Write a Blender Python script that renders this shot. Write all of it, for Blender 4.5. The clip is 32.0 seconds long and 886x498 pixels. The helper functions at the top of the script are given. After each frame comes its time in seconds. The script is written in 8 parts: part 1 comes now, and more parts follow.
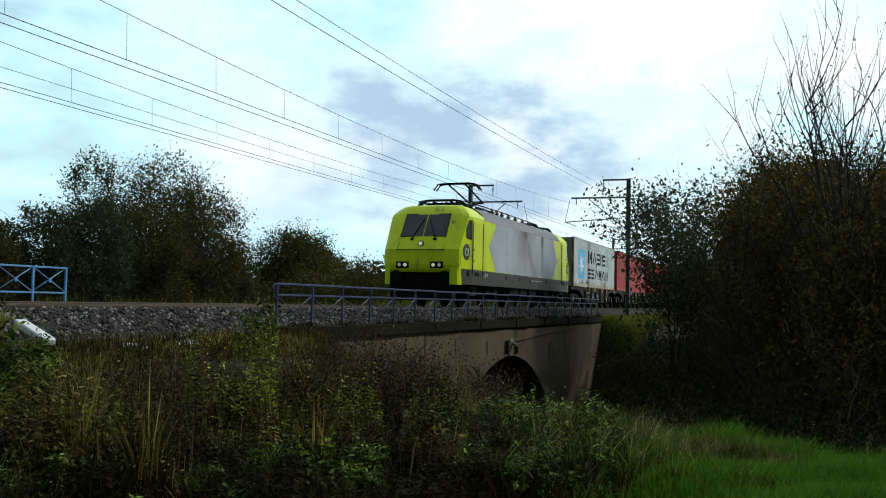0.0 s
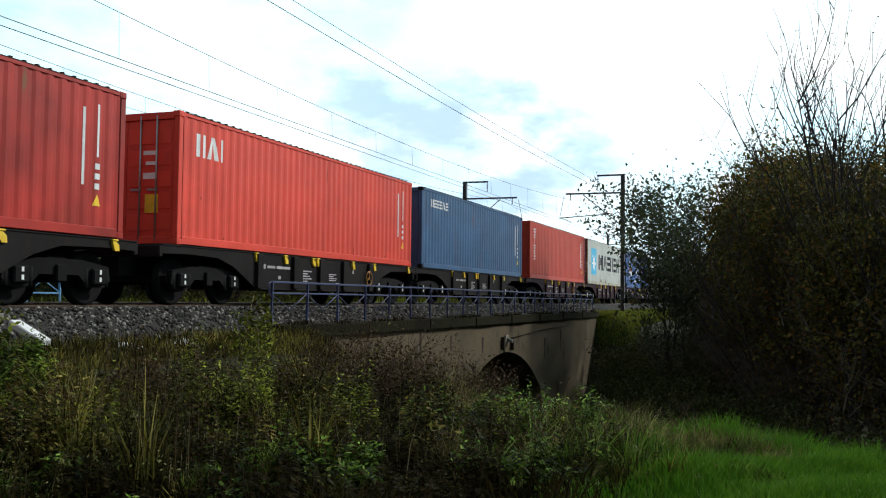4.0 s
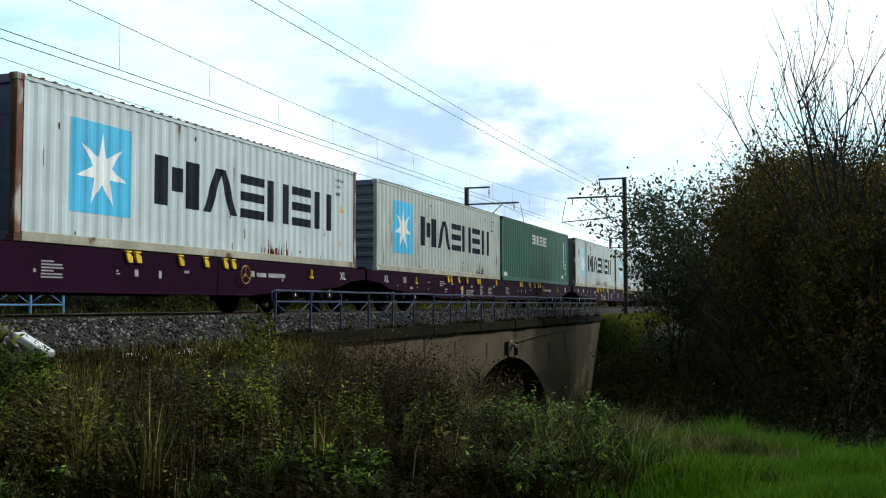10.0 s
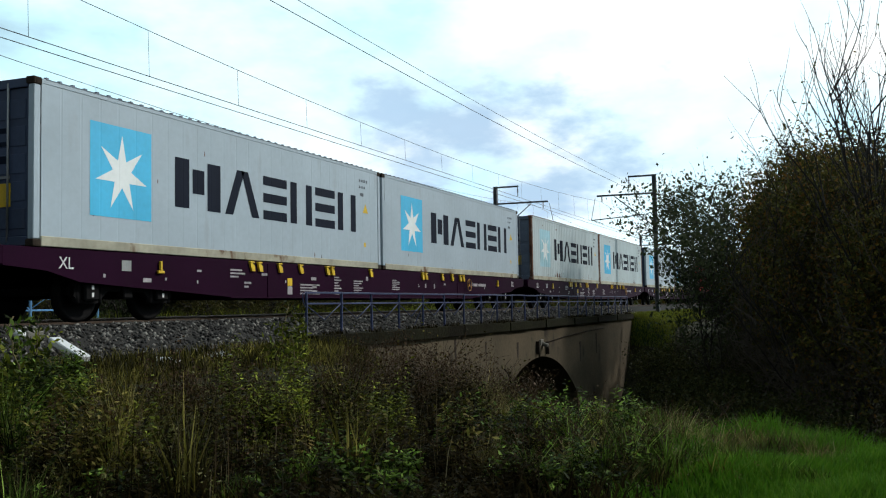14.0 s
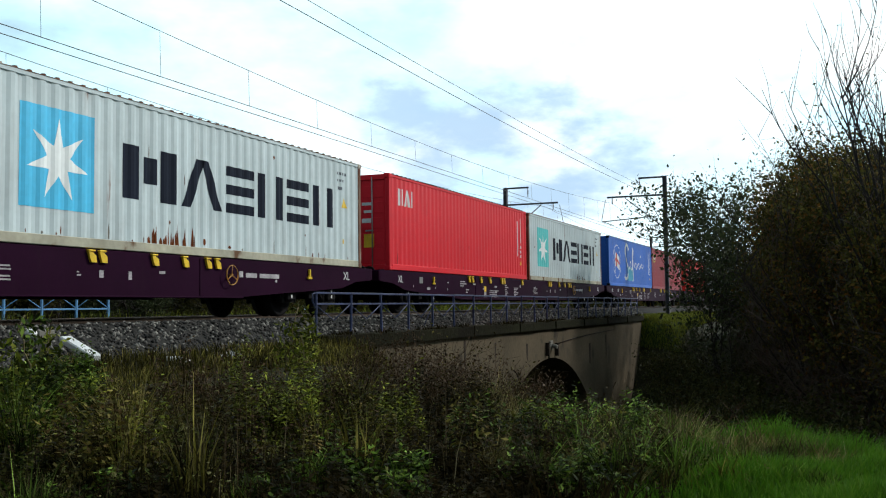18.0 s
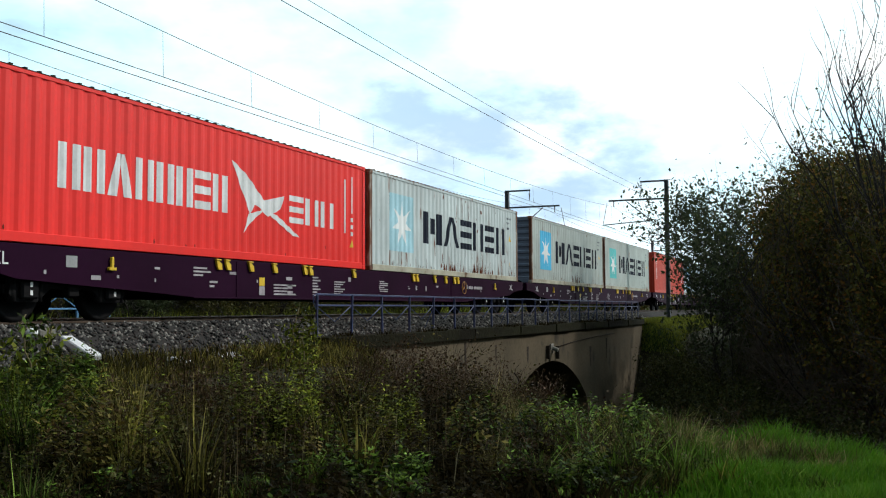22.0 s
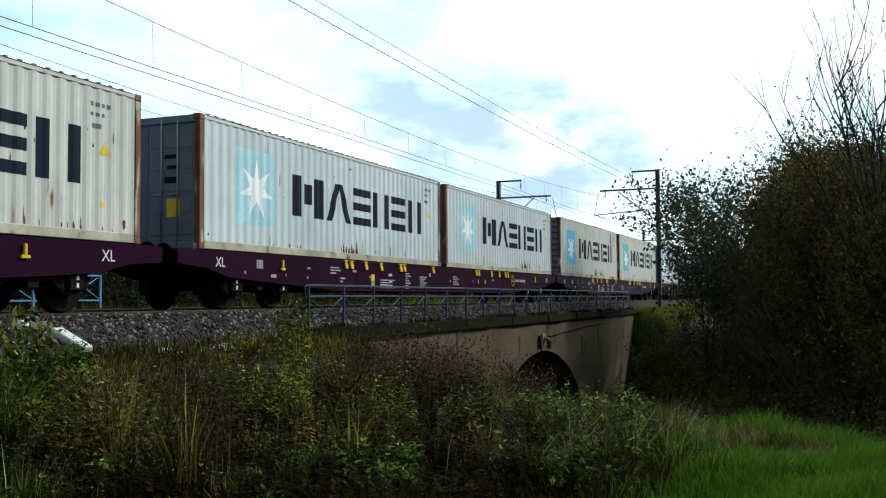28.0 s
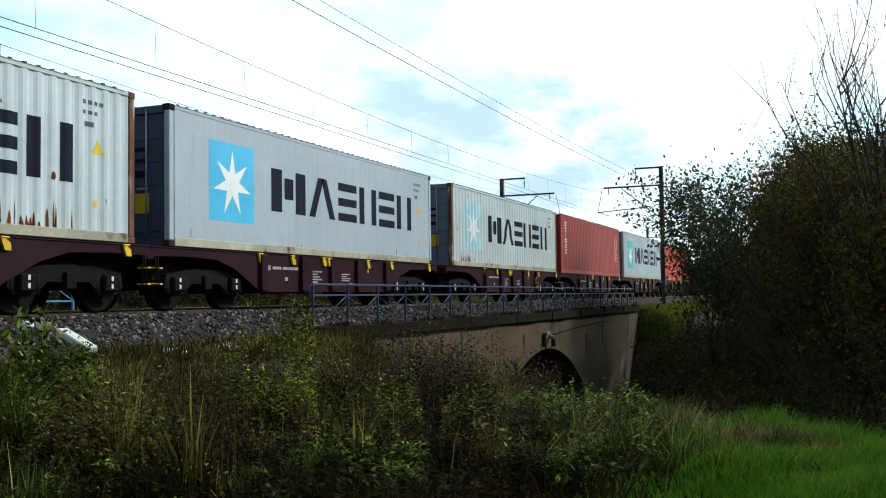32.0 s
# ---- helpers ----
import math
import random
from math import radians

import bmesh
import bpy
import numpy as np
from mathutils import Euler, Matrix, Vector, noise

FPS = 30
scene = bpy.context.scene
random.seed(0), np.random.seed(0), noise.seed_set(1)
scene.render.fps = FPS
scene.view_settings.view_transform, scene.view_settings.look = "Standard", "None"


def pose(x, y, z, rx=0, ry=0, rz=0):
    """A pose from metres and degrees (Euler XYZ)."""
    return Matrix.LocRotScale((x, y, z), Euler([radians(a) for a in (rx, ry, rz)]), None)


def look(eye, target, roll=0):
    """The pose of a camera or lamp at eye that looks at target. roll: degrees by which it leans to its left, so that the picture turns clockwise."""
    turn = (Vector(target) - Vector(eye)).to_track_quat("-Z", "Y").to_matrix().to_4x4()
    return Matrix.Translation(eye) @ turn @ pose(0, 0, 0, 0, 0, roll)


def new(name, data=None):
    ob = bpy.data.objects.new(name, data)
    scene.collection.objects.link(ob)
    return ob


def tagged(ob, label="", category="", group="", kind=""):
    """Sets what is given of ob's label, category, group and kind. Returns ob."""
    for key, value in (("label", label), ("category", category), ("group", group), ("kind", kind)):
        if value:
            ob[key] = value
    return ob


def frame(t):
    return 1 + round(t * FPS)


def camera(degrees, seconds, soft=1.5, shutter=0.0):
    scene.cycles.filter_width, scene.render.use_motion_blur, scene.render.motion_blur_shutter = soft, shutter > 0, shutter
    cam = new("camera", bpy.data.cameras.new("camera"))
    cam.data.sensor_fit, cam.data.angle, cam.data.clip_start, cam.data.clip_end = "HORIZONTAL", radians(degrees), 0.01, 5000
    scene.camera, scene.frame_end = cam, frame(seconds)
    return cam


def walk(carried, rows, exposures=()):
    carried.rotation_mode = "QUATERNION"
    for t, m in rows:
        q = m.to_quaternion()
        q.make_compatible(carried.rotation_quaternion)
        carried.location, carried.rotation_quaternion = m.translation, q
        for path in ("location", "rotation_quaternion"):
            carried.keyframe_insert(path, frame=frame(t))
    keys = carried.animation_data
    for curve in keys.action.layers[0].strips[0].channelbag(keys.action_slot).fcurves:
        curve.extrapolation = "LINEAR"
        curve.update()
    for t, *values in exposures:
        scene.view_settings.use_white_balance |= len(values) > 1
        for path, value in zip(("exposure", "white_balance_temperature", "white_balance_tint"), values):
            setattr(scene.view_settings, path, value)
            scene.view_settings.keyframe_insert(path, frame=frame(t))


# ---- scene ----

# World: x runs along the railway, towards where the train comes from; y away from the meadow, across the tracks;
# z = 0 is the top of the rails. The camera stands on the meadow and turns a little in the hand.
EYE_Z = 0.162
TRACK = 12.28          # centre of the near track
TRACK_2 = 16.3         # centre of the far track

cam = camera(48.75, 32.0, soft=1.15)
walk(cam, [
    (0, pose(0, 0, EYE_Z, 93.13, -1.11, -70.06)),
    (0.5, pose(0, 0, EYE_Z, 92.96, -0.96, -70.08)),
    (1, pose(0, 0, EYE_Z, 92.84, -0.80, -70.04)),
    (1.5, pose(0, 0, EYE_Z, 92.70, -0.71, -70.10)),
    (2, pose(0, 0, EYE_Z, 92.67, -0.47, -70.11)),
    (2.5, pose(0, 0, EYE_Z, 92.85, -0.57, -69.82)),
    (3, pose(0, 0, EYE_Z, 93.08, -0.63, -69.88)),
    (3.5, pose(0, 0, EYE_Z, 92.90, -0.64, -70.22)),
    (5.5, pose(0, 0, EYE_Z, 93.40, -0.32, -70.57)),
    (6, pose(0, 0, EYE_Z, 93.49, -0.06, -70.60)),
    (6.5, pose(0, 0, EYE_Z, 93.60, 0.11, -70.39)),
    (7, pose(0, 0, EYE_Z, 93.87, 0.24, -70.20)),
    (7.5, pose(0, 0, EYE_Z, 93.87, 0.21, -70.18)),
    (8, pose(0, 0, EYE_Z, 93.65, 0.11, -70.07)),
    (8.5, pose(0, 0, EYE_Z, 93.50, 0.23, -70.13)),
    (9, pose(0, 0, EYE_Z, 93.49, -0.01, -70.19)),
    (9.5, pose(0, 0, EYE_Z, 93.35, 0.28, -70.29)),
    (10, pose(0, 0, EYE_Z, 93.30, 0.22, -70.14)),
    (10.5, pose(0, 0, EYE_Z, 93.29, 0.17, -70.16)),
    (11, pose(0, 0, EYE_Z, 93.30, 0.47, -69.93)),
    (11.5, pose(0, 0, EYE_Z, 93.51, 0.33, -69.81)),
    (12, pose(0, 0, EYE_Z, 93.74, 0.41, -69.59)),
    (12.5, pose(0, 0, EYE_Z, 93.77, 0.71, -69.36)),
    (13, pose(0, 0, EYE_Z, 93.83, 0.71, -69.07)),
    (13.5, pose(0, 0, EYE_Z, 93.64, 0.66, -68.68)),
    (14, pose(0, 0, EYE_Z, 93.33, 0.96, -68.37)),
    (14.5, pose(0, 0, EYE_Z, 93.30, 0.86, -68.40)),
    (16.5, pose(0, 0, EYE_Z, 93.68, 0.56, -68.43)),
    (17, pose(0, 0, EYE_Z, 93.55, 0.64, -68.33)),
    (17.5, pose(0, 0, EYE_Z, 93.38, 0.83, -68.12)),
    (18, pose(0, 0, EYE_Z, 93.39, 0.69, -67.81)),
    (18.5, pose(0, 0, EYE_Z, 93.59, 0.45, -67.48)),
    (19, pose(0, 0, EYE_Z, 93.60, 0.56, -67.46)),
    (19.5, pose(0, 0, EYE_Z, 93.56, 0.27, -67.48)),
    (20, pose(0, 0, EYE_Z, 93.46, 0.13, -67.61)),
    (20.5, pose(0, 0, EYE_Z, 93.44, 0.06, -67.63)),
    (21, pose(0, 0, EYE_Z, 93.39, 0.05, -67.62)),
    (21.5, pose(0, 0, EYE_Z, 93.52, 0.12, -67.62)),
    (22, pose(0, 0, EYE_Z, 93.52, 0.29, -67.76)),
    (22.5, pose(0, 0, EYE_Z, 93.60, 0.28, -67.80)),
    (23, pose(0, 0, EYE_Z, 93.66, 0.35, -68.08)),
    (23.5, pose(0, 0, EYE_Z, 93.85, 0.39, -68.51)),
    (24, pose(0, 0, EYE_Z, 93.91, 0.34, -68.73)),
    (24.5, pose(0, 0, EYE_Z, 93.74, 0.42, -68.78)),
    (25, pose(0, 0, EYE_Z, 93.54, 0.44, -68.70)),
    (25.5, pose(0, 0, EYE_Z, 93.39, 0.38, -68.59)),
    (27.5, pose(0, 0, EYE_Z, 92.86, 0.46, -68.33)),
    (28, pose(0, 0, EYE_Z, 92.96, 0.49, -68.24)),
    (28.5, pose(0, 0, EYE_Z, 92.92, 0.44, -68.18)),
    (29, pose(0, 0, EYE_Z, 92.73, 0.39, -68.33)),
    (29.5, pose(0, 0, EYE_Z, 92.55, 0.47, -68.38)),
    (30, pose(0, 0, EYE_Z, 92.62, 0.50, -68.21)),
    (30.5, pose(0, 0, EYE_Z, 92.67, 0.44, -68.14)),
    (31, pose(0, 0, EYE_Z, 92.66, 0.71, -68.19)),
    (31.5, pose(0, 0, EYE_Z, 92.66, 0.58, -68.18)),
    (32, pose(0, 0, EYE_Z, 92.86, 0.85, -68.00)),
], exposures=[(0, -0.24), (1, -0.08), (2, 0.20), (3, 0.20), (6, 0.16), (8, -0.02), (10, 0.0), (12, 0.04), (14, -0.10), (18, 0.02), (22, 0.08), (25, -0.08), (28, 0.12), (30, 0.16), (32, 0.20)])

# The train's way along the track: seconds, metres run. Container front ends along the train at the zero of that run.
RUN = [(0, -0.45), (1, 14.83), (2, 30.20), (3, 45.61), (3.5, 53.28), (5.5, 84.73), (6, 92.79), (7, 108.87), (8, 125.04), (9, 141.15), (10, 157.42), (11, 174.02), (12, 190.71), (13, 207.31), (14, 223.72), (14.5, 231.90), (16.5, 265.28), (17, 273.72), (18, 290.39), (19, 307.02), (20, 323.66), (21, 340.23), (22, 356.89), (23, 373.58), (24, 390.28), (25, 406.87), (25.5, 415.10), (28, 456.77), (29, 473.40), (30, 490.15), (31, 506.90), (32, 523.59)]
STARTS = [50.00, 63.06, 76.83, 89.91, 103.49, 116.51, 130.35, 142.75, 156.46, 169.03, 182.59, 195.01, 208.86, 221.32, 235.02, 247.34, 261.41, 273.72, 287.45, 299.99, 313.81, 326.29, 340.26, 352.69, 366.63, 379.06, 393.00, 405.50, 419.51, 431.93, 445.88, 458.27, 472.13, 484.78, 498.39, 511.06, 524.84, 537.94, 551.79, 564.71, 578.04, 591.23]

# ---- light ----
SUN_TO = Vector((0.62, -0.57, 0.55)).normalized()
world = bpy.data.worlds.new("overcast_sky")
scene.world = world
world.use_nodes = True


def sky_nodes(nt):
    nt.nodes.clear()
    N = nt.nodes.new

    def math_(op, a, b=None):
        n = N("ShaderNodeMath")
        n.operation = op
        for i, v in enumerate((a, b)):
            if v is None:
                continue
            if isinstance(v, (int, float)):
                n.inputs[i].default_value = v
            else:
                nt.links.new(v, n.inputs[i])
        return n.outputs[0]

    out, tc = N("ShaderNodeOutputWorld"), N("ShaderNodeTexCoord")
    sky = N("ShaderNodeTexSky")
    sky.sky_type, sky.sun_disc = "NISHITA", False
    sky.sun_elevation = math.asin(SUN_TO.z)
    sky.sun_rotation = math.atan2(SUN_TO.x, SUN_TO.y)
    sky.air_density, sky.dust_density = 1.2, 2.0
    # cloud cover: two scales of noise, stretched along the horizon
    mp = N("ShaderNodeMapping")
    mp.inputs["Scale"].default_value = (1.0, 1.0, 2.2)
    mp.inputs["Location"].default_value = (0.35, 0.1, 0.55)
    nt.links.new(tc.outputs["Generated"], mp.inputs["Vector"])
    n1, n2 = N("ShaderNodeTexNoise"), N("ShaderNodeTexNoise")
    n1.inputs["Scale"].default_value, n1.inputs["Detail"].default_value, n1.inputs["Roughness"].default_value = 2.6, 7.0, 0.52
    n2.inputs["Scale"].default_value, n2.inputs["Detail"].default_value, n2.inputs["Roughness"].default_value = 7.5, 6.0, 0.55
    for n in (n1, n2):
        nt.links.new(mp.outputs[0], n.inputs["Vector"])
    # clouds over the line, wider than high: a heavy grey one and thinner bluish ones
    def cloud(at, size, gain, ragged, most):
        sc, dist = N("ShaderNodeVectorMath"), N("ShaderNodeVectorMath")
        sc.operation, dist.operation = "MULTIPLY", "DISTANCE"
        nt.links.new(tc.outputs["Generated"], sc.inputs[0])
        sc.inputs[1].default_value = (1.0, 1.0, 1.7)
        nt.links.new(sc.outputs[0], dist.inputs[0])
        dist.inputs[1].default_value = at
        v = math_("MULTIPLY", math_("SUBTRACT", size, dist.outputs["Value"]), gain)
        v = math_("ADD", v, math_("MULTIPLY", math_("SUBTRACT", n2.outputs["Fac"], 0.5), ragged))
        r = N("ShaderNodeValToRGB")
        r.color_ramp.elements[0].position, r.color_ramp.elements[1].position = 0.0, 1.0
        r.color_ramp.interpolation = "EASE"
        r.color_ramp.elements[1].color = (most, most, most, 1)
        nt.links.new(v, r.inputs["Fac"])
        return r.outputs["Color"]
    cov = math_("ADD", math_("MULTIPLY", n1.outputs["Fac"], 0.75), math_("MULTIPLY", n2.outputs["Fac"], 0.25))
    cr = N("ShaderNodeValToRGB")
    cr.color_ramp.elements[0].position, cr.color_ramp.elements[1].position = 0.32, 0.44
    nt.links.new(cov, cr.inputs["Fac"])
    tone = N("ShaderNodeValToRGB")
    e = tone.color_ramp.elements
    e[0].position, e[0].color = 0.44, (0.56, 0.86, 0.96, 1)
    e[1].position, e[1].color = 0.61, (1.0, 1.0, 1.0, 1)
    nt.links.new(cov, tone.inputs["Fac"])
    tint = tone.outputs["Color"]
    for at, size, gain, ragged, most, col in CLOUDS:
        mix = N("ShaderNodeMix")
        mix.data_type = "RGBA"
        nt.links.new(cloud(at, size, gain, ragged, most), mix.inputs["Factor"])
        nt.links.new(tint, mix.inputs[6])
        mix.inputs[7].default_value = (*col, 1)
        tint = mix.outputs[2]
    # the cover is brightest on the sun's side and thick away from it
    dot = N("ShaderNodeVectorMath")
    dot.operation = "DOT_PRODUCT"
    nt.links.new(tc.outputs["Generated"], dot.inputs[0])
    dot.inputs[1].default_value = Vector((0.93, -0.05, 0.36)).normalized()
    side = N("ShaderNodeMapRange")
    side.interpolation_type = "SMOOTHSTEP"
    nt.links.new(dot.outputs["Value"], side.inputs["Value"])
    for key, v in (("From Min", -0.55), ("From Max", 0.80), ("To Min", 0.23 * SKY_CLOUD), ("To Max", SKY_CLOUD)):
        side.inputs[key].default_value = v
    b1, b2, ms = N("ShaderNodeBackground"), N("ShaderNodeBackground"), N("ShaderNodeMixShader")
    nt.links.new(sky.outputs[0], b1.inputs["Color"])
    b1.inputs["Strength"].default_value = SKY_BLUE
    nt.links.new(tint, b2.inputs["Color"])
    nt.links.new(side.outputs["Result"], b2.inputs["Strength"])
    nt.links.new(cr.outputs["Color"], ms.inputs[0])
    nt.links.new(b1.outputs[0], ms.inputs[1])
    nt.links.new(b2.outputs[0], ms.inputs[2])
    nt.links.new(ms.outputs[0], out.inputs["Surface"])


CLOUDS = [((0.965, 0.175, 0.300), 0.150, 6.0, 3.2, 0.75, (0.55, 0.80, 0.92)), ((0.938, 0.305, 0.262), 0.165, 6.0, 4.6, 0.90, (0.36, 0.52, 0.70)),
          ((0.860, 0.460, 0.200), 0.110, 6.0, 4.0, 0.60, (0.45, 0.62, 0.80))]
SKY_BLUE, SKY_CLOUD = 0.16, 1.35
sky_nodes(world.node_tree)
sun = new("sun", bpy.data.lights.new("sun", "SUN"))
sun.data.energy, sun.data.angle, sun.data.color = 2.75, radians(4), (1.0, 0.97, 0.91)
sun.matrix_world = look(SUN_TO * 60, (0, 0, 0))
scene.view_settings.exposure = 0.0


# ---- helpers for meshes ----
class Build:
    """Collects vertices and faces of one mesh."""

    def __init__(self):
        self.v, self.f, self.s = [], [], []

    def add(self, verts, faces, smooth=False):
        n = len(self.v)
        self.v += [tuple(p) for p in verts]
        self.f += [tuple(i + n for i in fc) for fc in faces]
        self.s += [smooth] * len(faces)
        return self

    def box(self, x0, x1, y0, y1, z0, z1, c=0.0):
        lo, hi = (min(x0, x1), min(y0, y1), min(z0, z1)), (max(x0, x1), max(y0, y1), max(z0, z1))
        if c <= 0:
            vs = [(x, y, z) for x in (lo[0], hi[0]) for y in (lo[1], hi[1]) for z in (lo[2], hi[2])]
            return self.add(vs, [(0, 1, 3, 2), (4, 6, 7, 5), (0, 4, 5, 1), (2, 3, 7, 6), (0, 2, 6, 4), (1, 5, 7, 3)])
        c = min(c, *[(hi[k] - lo[k]) * 0.49 for k in range(3)])
        vs, idx = [], {}
        for sx in (0, 1):
            for sy in (0, 1):
                for sz in (0, 1):
                    for ax in range(3):
                        p = []
                        for k, s in enumerate((sx, sy, sz)):
                            inset = 0 if k == ax else c
                            p.append(hi[k] - inset if s else lo[k] + inset)
                        idx[sx, sy, sz, ax] = len(vs)
                        vs.append(p)
        fs = []
        mid = [(lo[k] + hi[k]) / 2 for k in range(3)]

        def face(ids):
            p = [Vector(vs[i]) for i in ids]
            n = (p[1] - p[0]).cross(p[2] - p[0])
            ctr = sum(p, Vector()) / len(p) - Vector(mid)
            fs.append(tuple(ids) if n.dot(ctr) > 0 else tuple(reversed(ids)))
        for ax in range(3):
            b, d = [k for k in range(3) if k != ax]
            for s in (0, 1):
                ids = []
                for sb, sd in ((0, 0), (1, 0), (1, 1), (0, 1)):
                    key = [0, 0, 0]
                    key[ax], key[b], key[d] = s, sb, sd
                    ids.append(idx[(*key, ax)])
                face(ids)
            for sb in (0, 1):
                for sd in (0, 1):
                    ids = []
                    for s, a in ((0, b), (1, b), (1, d), (0, d)):
                        key = [0, 0, 0]
                        key[ax], key[b], key[d] = s, sb, sd
                        ids.append(idx[(*key, a)])
                    face(ids)
        for sx in (0, 1):
            for sy in (0, 1):
                for sz in (0, 1):
                    face([idx[sx, sy, sz, a] for a in range(3)])
        return self.add(vs, fs)

    def cyl(self, p, q, r, n=8, r2=None, smooth=True):
        p, q = Vector(p), Vector(q)
        d = (q - p).normalized()
        a = d.orthogonal().normalized()
        b = d.cross(a)
        r2 = r if r2 is None else r2
        vs = [c + (a * math.cos(t) + b * math.sin(t)) * rr for c, rr in ((p, r), (q, r2)) for t in [2 * math.pi * k / n for k in range(n)]]
        self.add(vs, [(k, (k + 1) % n, n + (k + 1) % n, n + k) for k in range(n)], smooth)
        m = len(self.v) - 2 * n
        self.f += [tuple(m + k for k in reversed(range(n))), tuple(m + n + k for k in range(n))]
        self.s += [False, False]
        return self

    def tube(self, pts, r, n=6):
        """One bent bar through the points."""
        pts = [Vector(p) for p in pts]
        rings, a = [], None
        for k, p in enumerate(pts):
            d = (pts[min(k + 1, len(pts) - 1)] - pts[max(k - 1, 0)]).normalized()
            a = d.orthogonal().normalized() if a is None else (a - d * a.dot(d)).normalized()
            b = d.cross(a)
            rings.append([tuple(p + (a * math.cos(2 * math.pi * j / n) + b * math.sin(2 * math.pi * j / n)) * r) for j in range(n)])
        return self.loft(rings, True, True)

    def prism(self, poly, y0, y1):
        """A polygon of (x, z), anticlockwise seen from -y, between two y."""
        n = len(poly)
        vs = [(x, y0, z) for x, z in poly] + [(x, y1, z) for x, z in poly]
        fs = [tuple(range(n)), tuple(reversed(range(n, 2 * n)))]
        fs += [(k, n + k, n + (k + 1) % n, (k + 1) % n) for k in range(n)]
        return self.add(vs, fs)

    def prism_x(self, poly, x0, x1):
        """A polygon of (y, z) between two x."""
        n = len(poly)
        vs = [(x0, y, z) for y, z in poly] + [(x1, y, z) for y, z in poly]
        fs = [tuple(reversed(range(n))), tuple(range(n, 2 * n))]
        fs += [(k, (k + 1) % n, n + (k + 1) % n, n + k) for k in range(n)]
        return self.add(vs, fs)

    def loft(self, rings, caps=True, smooth=False):
        n = len(rings[0])
        vs = [p for r in rings for p in r]
        fs = [(i * n + k, i * n + (k + 1) % n, (i + 1) * n + (k + 1) % n, (i + 1) * n + k) for i in range(len(rings) - 1) for k in range(n)]
        self.add(vs, fs, smooth)
        if caps:
            m = len(self.v) - len(vs)
            self.f += [tuple(m + k for k in reversed(range(n))), tuple(m + (len(rings) - 1) * n + k for k in range(n))]
            self.s += [False, False]
        return self

    def mesh(self, name, material):
        me = bpy.data.meshes.new(name)
        me.from_pydata(self.v, [], self.f)
        me.polygons.foreach_set("use_smooth", self.s)
        me.materials.append(material)
        me.update()
        return me


def array_mesh(name, verts, faces, material, smooth=False):
    """A mesh from numpy arrays; faces all with the same number of corners."""
    me = bpy.data.meshes.new(name)
    verts, faces = np.asarray(verts, np.float32), np.asarray(faces, np.int32)
    n, k = faces.shape
    me.vertices.add(len(verts))
    me.vertices.foreach_set("co", verts.ravel())
    me.loops.add(n * k)
    me.loops.foreach_set("vertex_index", faces.ravel())
    me.polygons.add(n)
    me.polygons.foreach_set("loop_start", np.arange(0, n * k, k, dtype=np.int32))
    if smooth:
        me.polygons.foreach_set("use_smooth", np.ones(n, bool))
    me.materials.append(material)
    me.update(calc_edges=True)
    me.validate()
    return me


def part(name, made, material, parent, label=""):
    """Links a Build or a mesh as one mesh object under a thing or a part."""
    me = made.mesh(name, material) if isinstance(made, Build) else made
    ob = new(name, me)
    ob.parent = parent
    return tagged(ob, label)


def thing(name, label, category, group="", at=(0, 0, 0), kind=""):
    ob = new(name)
    ob.empty_display_size = 0.3
    ob.location = at
    return tagged(ob, label, category, group, kind)


def lin(r, g, b):
    """A colour given in 0..255 steps of the screen."""
    return tuple(((c / 255) / 12.92 if c / 255 <= 0.04045 else ((c / 255 + 0.055) / 1.055) ** 2.4) for c in (r, g, b))


